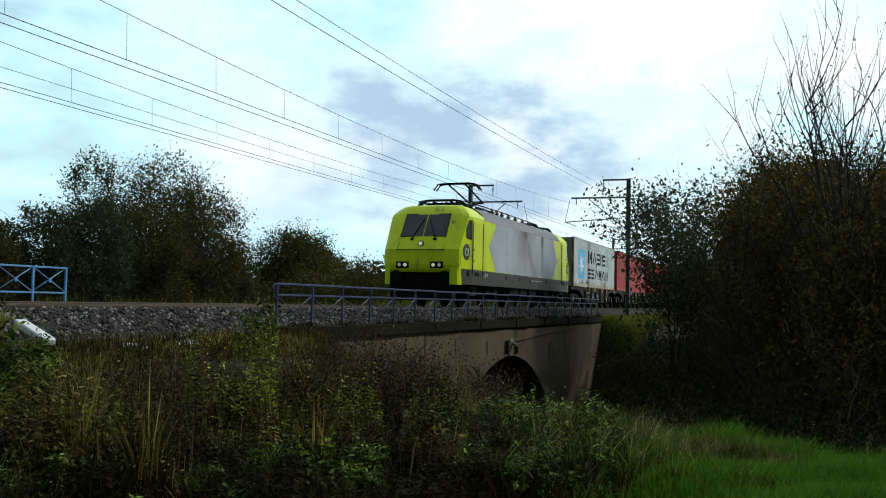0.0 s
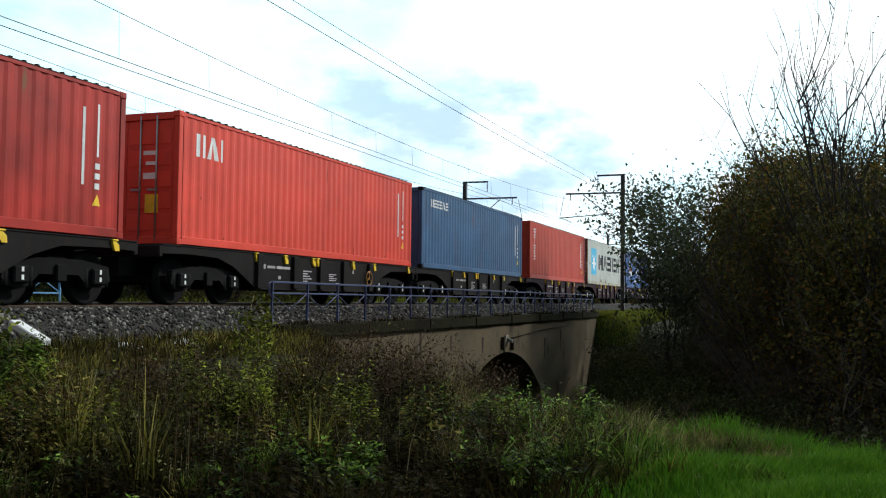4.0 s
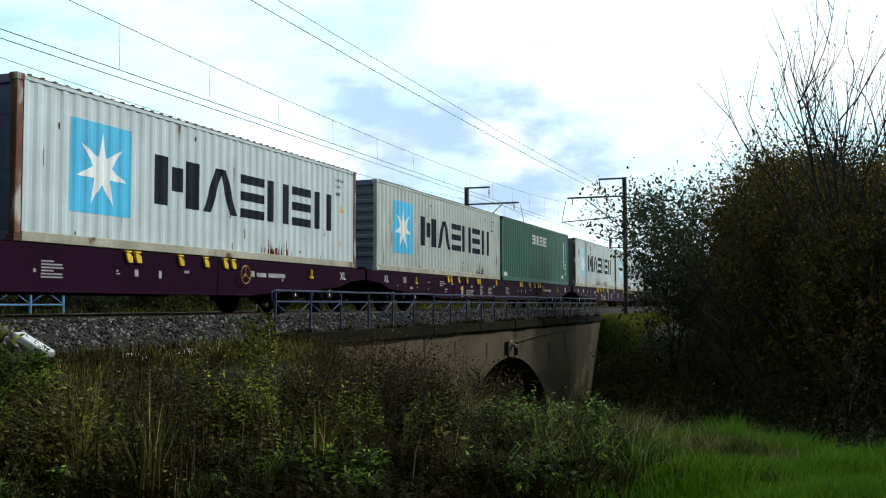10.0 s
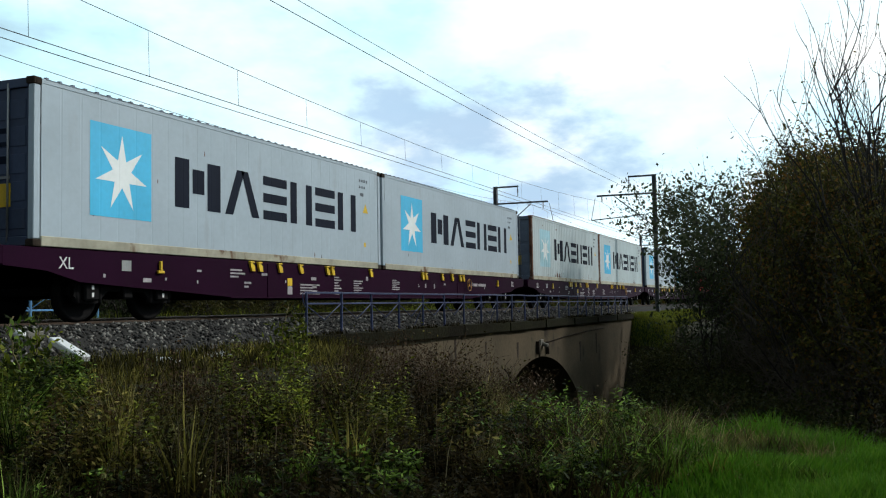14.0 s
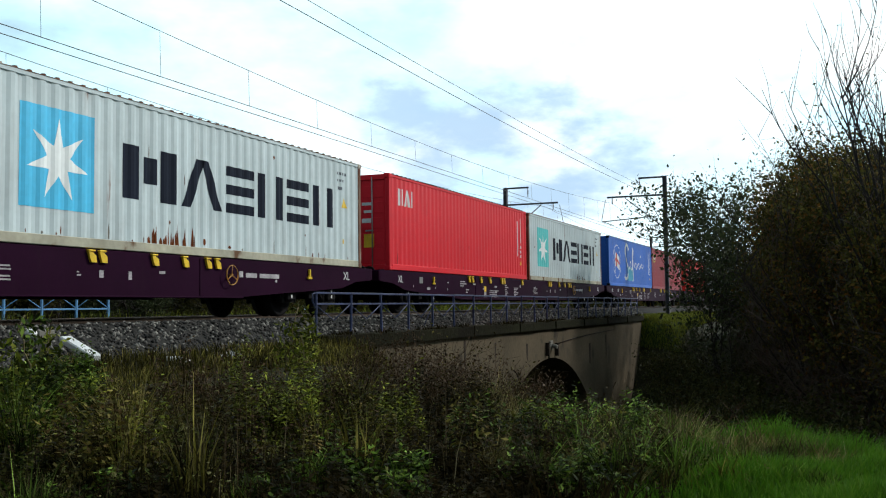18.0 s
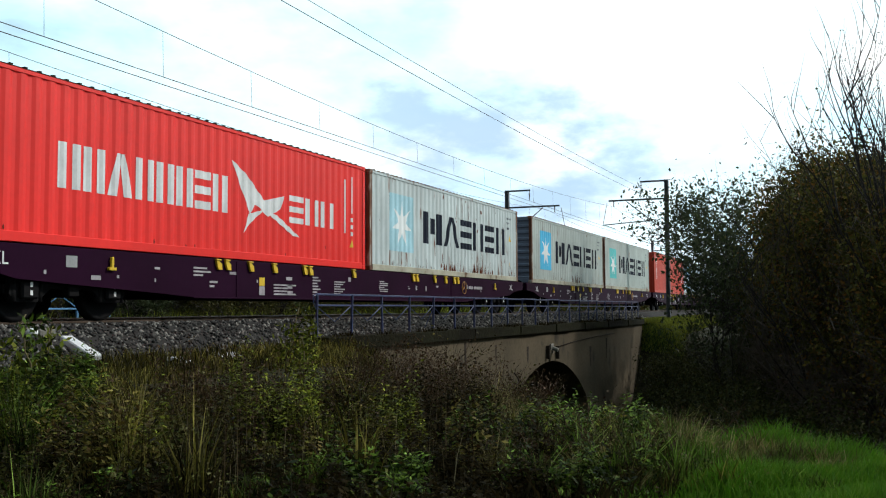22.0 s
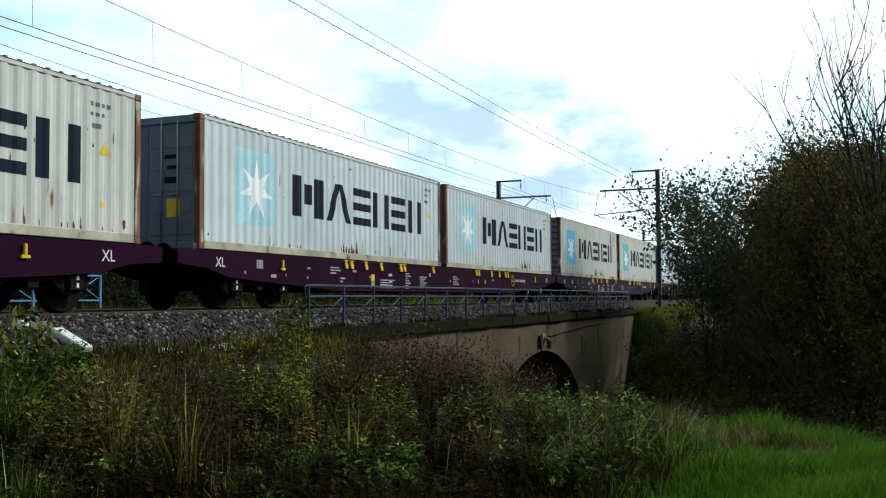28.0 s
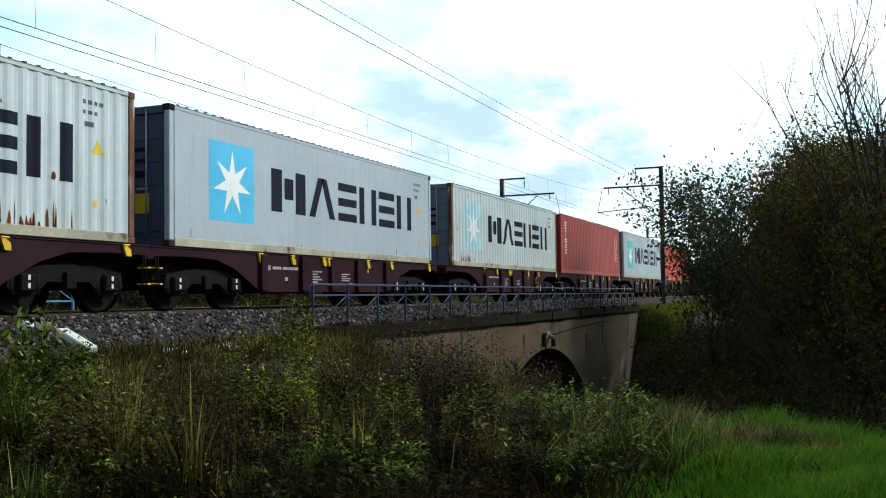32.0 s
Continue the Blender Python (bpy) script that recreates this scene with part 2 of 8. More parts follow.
# ---- materials ----
def surface(name, col, rough=0.6, metal=0.0, patch=(1.5, 0.25), grain=(30.0, 0.15), bump=(40.0, 0.25, 0.01), stretch=(1, 1, 1),
            rust=None, rust_col=(0.16, 0.055, 0.02), streak=(5.0, 0.35), second=None, island=None, translucent=0.0, rnd=True, specular=None, island_mix=0.85):
    """A procedural surface: base colour varied at two scales, fine relief, and rust or dirt with a shape of its own."""
    m = bpy.data.materials.new(name)
    m.use_nodes = True
    nt = m.node_tree
    N, L = nt.nodes.new, nt.links.new
    bs = nt.nodes["Principled BSDF"]
    bs.inputs["Roughness"].default_value, bs.inputs["Metallic"].default_value = rough, metal
    bs.inputs["Specular IOR Level"].default_value = specular if specular is not None else 0.35
    tc, info, mp = N("ShaderNodeTexCoord"), N("ShaderNodeObjectInfo"), N("ShaderNodeMapping")
    vec = tc.outputs["Object"]
    if rnd:
        off = N("ShaderNodeVectorMath")
        off.operation = "SCALE"
        off.inputs[0].default_value = (17.3, 5.1, 9.7)
        L(info.outputs["Random"], off.inputs["Scale"])
        add = N("ShaderNodeVectorMath")
        L(vec, add.inputs[0]), L(off.outputs[0], add.inputs[1])
        vec = add.outputs[0]
    L(vec, mp.inputs["Vector"])
    mp.inputs["Scale"].default_value = stretch
    vec = mp.outputs[0]

    def noise_(scale, detail=4.0, v=None):
        n = N("ShaderNodeTexNoise")
        n.inputs["Scale"].default_value, n.inputs["Detail"].default_value = scale, detail
        L(v or vec, n.inputs["Vector"])
        return n.outputs["Fac"]

    def ramp(fac, stops):
        r = N("ShaderNodeValToRGB")
        e = r.color_ramp.elements
        while len(e) < len(stops):
            e.new(0.5)
        for el, (p, c) in zip(e, stops):
            el.position, el.color = p, (*c, 1) if len(c) == 3 else c
        L(fac, r.inputs["Fac"])
        return r.outputs["Color"]

    def mixc(fac, a, b, mode="MIX"):
        n = N("ShaderNodeMix")
        n.data_type, n.blend_type = "RGBA", mode
        for i, v in ((0, fac), (6, a), (7, b)):
            if isinstance(v, (int, float)):
                n.inputs[i].default_value = v
            elif isinstance(v, tuple):
                n.inputs[i].default_value = (*v, 1)
            else:
                L(v, n.inputs[i])
        return n.outputs[2]

    k = patch[1]
    lo, hi = tuple(c * (1 - k) for c in col), tuple(min(1, c * (1 + k)) for c in col)
    base = ramp(noise_(patch[0], 3), [(0.3, lo), (0.7, second or hi)])
    if island:
        geo = N("ShaderNodeNewGeometry")
        n = len(island)
        base = mixc(island_mix, base, ramp(geo.outputs["Random Per Island"], [((i + 0.5) / n, c) for i, c in enumerate(island)]))
    g = grain[1]
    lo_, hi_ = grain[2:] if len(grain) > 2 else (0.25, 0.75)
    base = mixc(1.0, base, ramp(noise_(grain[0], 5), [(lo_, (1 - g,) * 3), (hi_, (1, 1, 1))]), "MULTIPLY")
    if rust is not None:
        ms = N("ShaderNodeMapping")
        ms.inputs["Scale"].default_value = (streak[0], streak[0], streak[1])
        L(vec, ms.inputs["Vector"])
        f1, f2 = noise_(1.0, 6, ms.outputs[0]), noise_(1.3, 5)
        su = N("ShaderNodeMath")
        su.operation = "MULTIPLY_ADD"
        L(f1, su.inputs[0])
        su.inputs[1].default_value = 0.6
        sm = N("ShaderNodeMath")
        sm.operation = "MULTIPLY"
        sm.inputs[1].default_value = 0.4
        L(f2, sm.inputs[0])
        L(sm.outputs[0], su.inputs[2])
        mask = ramp(su.outputs[0], [(rust, (0, 0, 0)), (rust + 0.06, (1, 1, 1))])
        soft = ramp(su.outputs[0], [(rust - 0.12, (0, 0, 0)), (rust + 0.04, (0.35, 0.35, 0.35))])
        base = mixc(soft, base, tuple(0.5 * (a + b) * 0.8 for a, b in zip(col, rust_col)))
        base = mixc(mask, base, rust_col)
    L(base, bs.inputs["Base Color"])
    if bump:
        bn = N("ShaderNodeBump")
        bn.inputs["Strength"].default_value, bn.inputs["Distance"].default_value = bump[1], bump[2]
        L(noise_(bump[0], 5), bn.inputs["Height"])
        L(bn.outputs[0], bs.inputs["Normal"])
    if translucent:
        tr, mx = N("ShaderNodeBsdfTranslucent"), N("ShaderNodeMixShader")
        L(base, tr.inputs["Color"])
        mx.inputs[0].default_value = translucent
        L(bs.outputs[0], mx.inputs[1]), L(tr.outputs[0], mx.inputs[2])
        L(mx.outputs[0], nt.nodes["Material Output"].inputs["Surface"])
    return m


def glow(name, col, strength):
    m = bpy.data.materials.new(name)
    m.use_nodes = True
    bs = m.node_tree.nodes["Principled BSDF"]
    bs.inputs["Base Color"].default_value = (*col, 1)
    bs.inputs["Emission Color"].default_value = (*col, 1)
    bs.inputs["Emission Strength"].default_value = strength
    return m


def paintwork(name, rgb, rust=0.66, patch=0.10):
    return surface(name, lin(*rgb), 0.5, specular=0.2, patch=(0.7, patch), grain=(9.0, 0.08), bump=(14.0, 0.12, 0.01), rust=rust, streak=(4.5, 0.5))


M_BALLAST = surface("ballast_stone", lin(76, 74, 73), 0.95, specular=0.1, patch=(0.5, 0.25), grain=(30, 0.35), bump=(30, 0.4, 0.01), rnd=False,
                    island=[lin(20, 19, 19), lin(48, 46, 45), lin(76, 73, 70), lin(32, 30, 28), lin(132, 128, 122)])
M_CONC = surface("old_concrete", lin(92, 82, 66), 0.95, specular=0.1, patch=(0.22, 0.35), grain=(9, 0.3), bump=(25, 0.4, 0.015), rust=0.60,
                 rust_col=(0.035, 0.03, 0.022), streak=(0.9, 0.45), rnd=False)
M_COPING = surface("mossy_coping", lin(34, 29, 21), 0.95, specular=0.05, patch=(0.5, 0.5), grain=(9, 0.5), bump=(12, 0.8, 0.04), second=lin(38, 38, 22), rnd=False)
M_WHITEC = surface("pale_concrete", lin(205, 205, 205), 0.85, patch=(2, 0.1), grain=(25, 0.15), bump=(60, 0.2, 0.005))
M_DARKRUST = surface("dark_stained_iron", (0.035, 0.026, 0.020), 0.9, specular=0.1, patch=(3, 0.4), grain=(20, 0.4), bump=None, rnd=False)
M_SLEEPER = surface("sleeper_concrete", lin(120, 116, 108), 0.9, patch=(1.2, 0.2), grain=(20, 0.25), bump=(40, 0.3, 0.01))
M_RAIL = surface("rusty_rail", (0.07, 0.045, 0.03), 0.65, 0.4, patch=(2, 0.25), grain=(30, 0.3), bump=(60, 0.2, 0.004))
M_BLUE = surface("blue_railing_paint", lin(46, 56, 90), 0.55, patch=(1.5, 0.25), grain=(20, 0.2), bump=(40, 0.2, 0.005), rust=0.63, rust_col=(0.05, 0.04, 0.04))
M_BLUE2 = surface("bright_blue_railing_paint", lin(88, 140, 185), 0.5, patch=(1.5, 0.15), grain=(20, 0.2), bump=(40, 0.2, 0.005))
M_STEEL = surface("weathered_mast_steel", lin(82, 84, 90), 0.7, 0.3, patch=(1.2, 0.25), grain=(25, 0.25), bump=(40, 0.2, 0.005))
M_WIRE = surface("dark_wire", (0.03, 0.03, 0.035), 0.6, 0.5, patch=(2, 0.2), grain=(30, 0.2), bump=None)
M_INSUL = surface("brown_insulator", (0.10, 0.05, 0.04), 0.3, patch=(4, 0.2), grain=(30, 0.1), bump=None)
M_TWIG = surface("grey_brown_twigs", (0.085, 0.066, 0.050), 0.85, patch=(3, 0.4), grain=(25, 0.4), bump=None, rnd=False)
M_BARK = surface("bark", (0.022, 0.018, 0.015), 0.95, patch=(3, 0.3), grain=(25, 0.4), bump=(20, 0.6, 0.02), stretch=(1, 1, 0.3), rnd=False)


def foliage(name, colours, second=None, patch=(0.9, 0.5), mix=0.55, translucent=0.30, grain=(3, 0.2), gloss=0.06):
    """Leaves: each one its own tone, with broader patches of lusher and drier growth; strong grain adds painted hollow
    shade.
    """
    mean = tuple(sum(c[k] for c in colours) / len(colours) for k in range(3))
    return surface(name, mean, 0.6, specular=gloss, patch=patch, second=second, grain=grain, bump=None, rnd=False, translucent=translucent, island=colours, island_mix=mix)


M_LEAF_DARK = foliage("dark_bush_leaves", [(0.0143, 0.0176, 0.0055), (0.0303, 0.0363, 0.0088), (0.085, 0.0892, 0.0221), (0.066, 0.0468, 0.0138), (0.1615, 0.102, 0.0272), (0.0193, 0.0242, 0.0077), (0.0765, 0.1062, 0.0221)], mix=0.7, patch=(0.5, 0.5))
# Near-black leaves: shade under the bank trees, put into the colour.
M_LEAF_SHRUB_SHADED = foliage("shade_darkened_shrub_leaves", [(0.012, 0.016, 0.006), (0.022, 0.028, 0.009), (0.038, 0.046, 0.014), (0.046, 0.034, 0.012), (0.075, 0.080, 0.022)], mix=0.75)
M_LEAF_GREY = foliage("grey_green_leaves", [(0.021, 0.0308, 0.014), (0.0385, 0.0525, 0.021), (0.056, 0.0735, 0.028), (0.0252, 0.0336, 0.0154), (0.091, 0.105, 0.0525)], mix=0.7)
M_LEAF_OLIVE = foliage("olive_autumn_leaves", [(0.036, 0.043, 0.014), (0.058, 0.065, 0.018), (0.079, 0.072, 0.022), (0.101, 0.079, 0.025), (0.050, 0.040, 0.014)], mix=0.6, patch=(0.6, 0.5))
# Weed leaves: the strong grain paints shaded hollows, the few bright tones sunlit tips.
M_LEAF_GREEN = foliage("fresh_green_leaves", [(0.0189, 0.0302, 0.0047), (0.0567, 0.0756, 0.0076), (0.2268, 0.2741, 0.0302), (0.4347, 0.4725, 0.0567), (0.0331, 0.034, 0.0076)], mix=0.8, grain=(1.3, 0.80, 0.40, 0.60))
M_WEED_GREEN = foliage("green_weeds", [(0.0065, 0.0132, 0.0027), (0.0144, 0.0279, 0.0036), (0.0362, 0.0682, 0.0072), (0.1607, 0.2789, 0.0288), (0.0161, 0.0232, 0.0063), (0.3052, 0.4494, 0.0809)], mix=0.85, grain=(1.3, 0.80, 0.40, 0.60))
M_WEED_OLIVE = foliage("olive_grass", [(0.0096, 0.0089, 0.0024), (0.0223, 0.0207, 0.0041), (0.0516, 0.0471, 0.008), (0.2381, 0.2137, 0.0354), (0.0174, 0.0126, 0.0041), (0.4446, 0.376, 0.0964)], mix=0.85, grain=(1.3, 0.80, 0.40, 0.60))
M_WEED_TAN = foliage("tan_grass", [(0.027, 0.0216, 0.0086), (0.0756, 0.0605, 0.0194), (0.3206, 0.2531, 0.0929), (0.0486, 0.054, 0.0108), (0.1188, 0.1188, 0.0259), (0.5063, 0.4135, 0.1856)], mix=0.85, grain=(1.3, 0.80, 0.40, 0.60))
# Near-black palette: stands in for deep shade in the gaps between weeds.
M_WEED_SHADE = foliage("shade_dark_weeds", [(0.007, 0.006, 0.003), (0.012, 0.010, 0.004), (0.024, 0.016, 0.006), (0.010, 0.010, 0.003), (0.040, 0.028, 0.010)], second=(0.020, 0.016, 0.005), mix=0.8, gloss=0.015)
M_WEED_BROWN = foliage("withered_brown", [(0.030, 0.017, 0.009), (0.065, 0.036, 0.020), (0.130, 0.080, 0.042), (0.019, 0.011, 0.006)], mix=0.75, translucent=0.1)
M_WEED_DRY = foliage("dry_stalks", [(0.034, 0.020, 0.010), (0.064, 0.043, 0.020), (0.153, 0.119, 0.060), (0.255, 0.212, 0.119), (0.047, 0.024, 0.014)], translucent=0.12, mix=0.8)
M_LEAF_BUSH = foliage("rusty_bush_leaves", [(0.015, 0.017, 0.005), (0.0425, 0.045, 0.011), (0.1275, 0.136, 0.0298), (0.055, 0.035, 0.011), (0.2465, 0.1105, 0.0255), (0.204, 0.187, 0.0382), (0.02, 0.0275, 0.008), (0.03, 0.04, 0.012)], mix=0.75, patch=(0.5, 0.5))
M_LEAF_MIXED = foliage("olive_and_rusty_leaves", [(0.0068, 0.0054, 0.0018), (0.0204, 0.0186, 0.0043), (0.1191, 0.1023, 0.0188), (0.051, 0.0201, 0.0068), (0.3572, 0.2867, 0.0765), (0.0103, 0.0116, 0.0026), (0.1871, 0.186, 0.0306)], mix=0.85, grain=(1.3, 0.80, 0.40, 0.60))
M_GRASS = foliage("meadow_grass", [(0.034, 0.112, 0.006), (0.058, 0.178, 0.008), (0.092, 0.234, 0.012), (0.038, 0.092, 0.008), (0.144, 0.255, 0.028)], second=(0.096, 0.203, 0.013), mix=0.7)
M_GRASS_DULL = foliage("rough_bank_grass", [(0.10, 0.11, 0.014), (0.15, 0.16, 0.02), (0.20, 0.19, 0.03), (0.09, 0.14, 0.016)], mix=0.6)
M_TURF = surface("green_turf", (0.022, 0.050, 0.006), 0.95, patch=(0.8, 0.35), grain=(7, 0.4), bump=(9, 0.6, 0.05), second=(0.032, 0.05, 0.010), rnd=False, specular=0.1)
# Pale palette that paints glints of sun as leaf flecks among the weeds.
M_LEAF_BRIGHT = foliage("sunlit_leaves", [(0.090, 0.099, 0.020), (0.144, 0.135, 0.041), (0.072, 0.108, 0.018), (0.216, 0.189, 0.090)], mix=0.7)


def ground_material():
    """Dark soil and dead litter, with green turf on the meadow side."""
    m = bpy.data.materials.new("soil_and_turf")
    m.use_nodes = True
    nt = m.node_tree
    N, L = nt.nodes.new, nt.links.new
    bs = nt.nodes["Principled BSDF"]
    bs.inputs["Roughness"].default_value, bs.inputs["Specular IOR Level"].default_value = 0.95, 0.08
    tc, sep = N("ShaderNodeTexCoord"), N("ShaderNodeSeparateXYZ")
    L(tc.outputs["Object"], sep.inputs[0])

    def noise_(scale, detail):
        n = N("ShaderNodeTexNoise")
        n.inputs["Scale"].default_value, n.inputs["Detail"].default_value = scale, detail
        L(tc.outputs["Object"], n.inputs["Vector"])
        return n.outputs["Fac"]

    def math_(op, a, b):
        n = N("ShaderNodeMath")
        n.operation = op
        for i, v in enumerate((a, b)):
            if isinstance(v, (int, float)):
                n.inputs[i].default_value = v
            else:
                L(v, n.inputs[i])
        return n.outputs[0]

    def two(fac, a, b, p=0.35, q=0.65):
        r = N("ShaderNodeValToRGB")
        r.color_ramp.elements[0].position, r.color_ramp.elements[0].color = p, (*a, 1)
        r.color_ramp.elements[1].position, r.color_ramp.elements[1].color = q, (*b, 1)
        L(fac, r.inputs["Fac"])
        return r.outputs["Color"]
    big, small = noise_(0.6, 4), noise_(9.0, 5)
    # meadow: south of a line that runs out from the eye, as far as the brow
    line = math_("ADD", math_("SUBTRACT", math_("MULTIPLY", sep.outputs["X"], 0.21), sep.outputs["Y"]), math_("MULTIPLY", big, 2.4))
    brow = math_("ADD", math_("SUBTRACT", 13.0, sep.outputs["X"]), math_("MULTIPLY", big, 2.0))
    mask = math_("MULTIPLY", two(line, (0, 0, 0), (1, 1, 1), 0.1, 0.9), two(brow, (0, 0, 0), (1, 1, 1), 0.1, 0.9))
    mix = N("ShaderNodeMix")
    mix.data_type = "RGBA"
    L(mask, mix.inputs[0])
    L(two(small, (0.012, 0.013, 0.006), (0.024, 0.021, 0.010)), mix.inputs[6])
    L(two(small, (0.020, 0.046, 0.005), (0.040, 0.070, 0.010)), mix.inputs[7])
    L(mix.outputs[2], bs.inputs["Base Color"])
    bump = N("ShaderNodeBump")
    bump.inputs["Strength"].default_value, bump.inputs["Distance"].default_value = 0.7, 0.06
    L(small, bump.inputs["Height"])
    L(bump.outputs[0], bs.inputs["Normal"])
    return m


M_SOIL = ground_material()


# ---- ground, bridge and railway ----
def step(a, b, x):
    t = np.clip((np.asarray(x, float) - a) / (b - a), 0, 1)
    return t * t * (3 - 2 * t)


def ground_z(x, y):
    x, y = np.asarray(x, float), np.asarray(y, float)
    rough = 0.05 * np.sin(1.7 * x + 0.6 * y) + 0.04 * np.sin(0.9 * y - 1.3 * x) + 0.03 * np.sin(3.1 * y + 2.2 * x)
    brow = 9.7 + 0.9 * np.clip(y, -3, 1.5) + 0.3 * np.clip(y - 1.5, 0, 8)
    valley = step(brow, brow + 13, x) * (1 - step(44, 51.5, x))
    near = -1.40 - 3.9 * valley + 0.25 * step(50, 60, x) * step(2, 8, y)
    fill = step(6.2, 9.2, y) * (1 - step(21.5, 24.5, y))
    span = step(17.4, 18.6, x) * (1 - step(48.6, 50.2, x))
    bank = fill * (1 - span)
    return near * (1 - bank) + (-0.55) * bank + rough * np.clip(1 - bank, 0.25, 1)


def make_ground():
    xs = np.concatenate([np.linspace(-500, -14, 22), np.linspace(-12, 64, 230), np.linspace(66, 160, 48), np.linspace(175, 900, 22)])
    ys = np.concatenate([np.linspace(-600, -14, 22), np.linspace(-12, 26, 130), np.linspace(28, 80, 22), np.linspace(90, 900, 18)])
    X, Y = np.meshgrid(xs, ys)
    Z = ground_z(X, Y)
    nx, ny = len(xs), len(ys)
    i = np.arange(nx * ny).reshape(ny, nx)
    f = np.stack([i[:-1, :-1], i[:-1, 1:], i[1:, 1:], i[1:, :-1]], -1).reshape(-1, 4)
    ob = new("ground", array_mesh("ground", np.stack([X, Y, Z], -1).reshape(-1, 3), f, M_SOIL, True))
    # grassy turf on the embankment beside the bridge
    ob.data.materials.append(M_TURF)
    cx, cy = X.ravel()[f].mean(1), Y.ravel()[f].mean(1)
    bank = (cx > 49) & (cx < 160) & (cy > 7.3) & (cy < 10.5)
    ob.data.polygons.foreach_set("material_index", bank.astype(np.int32))
    tagged(ob, "rough dark turf and soil falling to a ditch", "ground", kind="structure")


make_ground()

RAIL_Y = 9.8
POSTS, PITCH, POST_0 = 23, 1.51, 17.26
WALL_0, WALL_1 = 17.3, 49.3
ARCHES = [(32.8, 5.2, -1.65), (21.8, 3.6, -2.2)]
ARCH_R = 8.8


def make_bridge():
    br = thing("bridge", "weathered concrete railway bridge with an arched opening over a ditch", "bridge", kind="structure")
    # front wall with two arches, as strips between the arch curve and the wall's head
    for name, y0, y1 in (("front_wall", 9.42, 10.0), ("rear_wall", 20.2, 20.8)):
        b = Build()
        arches = ARCHES
        head = -0.65
        poly = [(WALL_0 - 0.3, -7.0)]
        for c, r, crown in sorted(arches):
            poly += [(c - r, -7.0)] + [(c + d, crown - ARCH_R + math.sqrt(ARCH_R ** 2 - d * d)) for d in np.linspace(-r, r, 25)] + [(c + r, -7.0)]
        poly += [(WALL_1 + 0.25, -7.0), (WALL_1 + 0.25, head), (WALL_0 - 0.3, head)]
        b.prism(poly, y0, y1)
        part(name, b, M_CONC, br)
    # arch barrels between the walls
    for c, r, crown in ARCHES:
        b = Build()
        n = 18
        ring = [(c + d, crown - ARCH_R + math.sqrt(ARCH_R ** 2 - d * d)) for d in np.linspace(r, -r, n)]
        ring = [(c + r, -7.0)] + ring + [(c - r, -7.0)]
        vs = [(x, y, z) for y in (9.99, 20.21) for x, z in ring]
        m = len(ring)
        b.add(vs, [(k, m + k, m + k + 1, k + 1) for k in range(m - 1)])
        part("arch_barrel", b, M_CONC, br)
    b = Build().box(WALL_0 - 0.3, WALL_1 + 0.3, 10.0, 20.2, -0.93, -0.60)
    part("deck", b, M_CONC, br)
    # coping courses under the railings, with a worn front edge
    for nm, y0, y1 in (("coping", 9.30, 10.35), ("rear_coping", 19.9, 20.9)):
        x = WALL_0 - 0.45
        k = 0
        while x < WALL_1 + 0.2:
            w = 2.05
            dz = 0.012 * math.sin(5.0 * k)
            part(nm, Build().box(x, x + w - 0.002, y0 + 0.02 * math.sin(3 * k), y1, -0.65, -0.38 + dz, 0.008), M_COPING, br)
            x += w
            k += 1
    # drain spout and bracket over the arch, and a slanting cable clipped to the wall
    part("drain_spout", Build().cyl((32.9, 9.42, -1.20), (32.9, 9.16, -1.26), 0.07, 12).box(32.72, 33.08, 9.36, 9.42, -1.40, -1.05, 0.02), M_SLEEPER, br)
    part("bracket", Build().box(32.3, 32.38, 9.30, 9.42, -1.55, -1.1, 0.01).box(33.5, 33.58, 9.30, 9.42, -1.60, -1.15, 0.01), M_DARKRUST, br)
    part("wall_cable", Build().tube([(33.5, 9.405, -1.20), (36.0, 9.405, -1.08), (39.5, 9.405, -0.98), (43.0, 9.405, -0.93)], 0.022, 6), M_DARKRUST, br)
    # stained weep marks
    for x, z0, z1, wd in ((24.6, -1.45, -0.75, 0.16), (30.2, -1.5, -1.05, 0.2), (38.6, -2.1, -1.35, 0.3), (41.5, -1.9, -1.1, 0.2), (27.1, -1.3, -0.9, 0.12)):
        tagged(part("weep_stain", Build().prism([(x - wd / 2, z1), (x - wd / 3, z0), (x + wd / 4, z0 - 0.1), (x + wd / 2, z1)][::1], 9.416, 9.42), M_DARKRUST, br), kind="stuff")
    # rounded key block over the arch
    part("key_block", Build().box(32.6, 33.0, 9.36, 9.42, -1.65, -1.25, 0.02), M_CONC, br)


make_bridge()


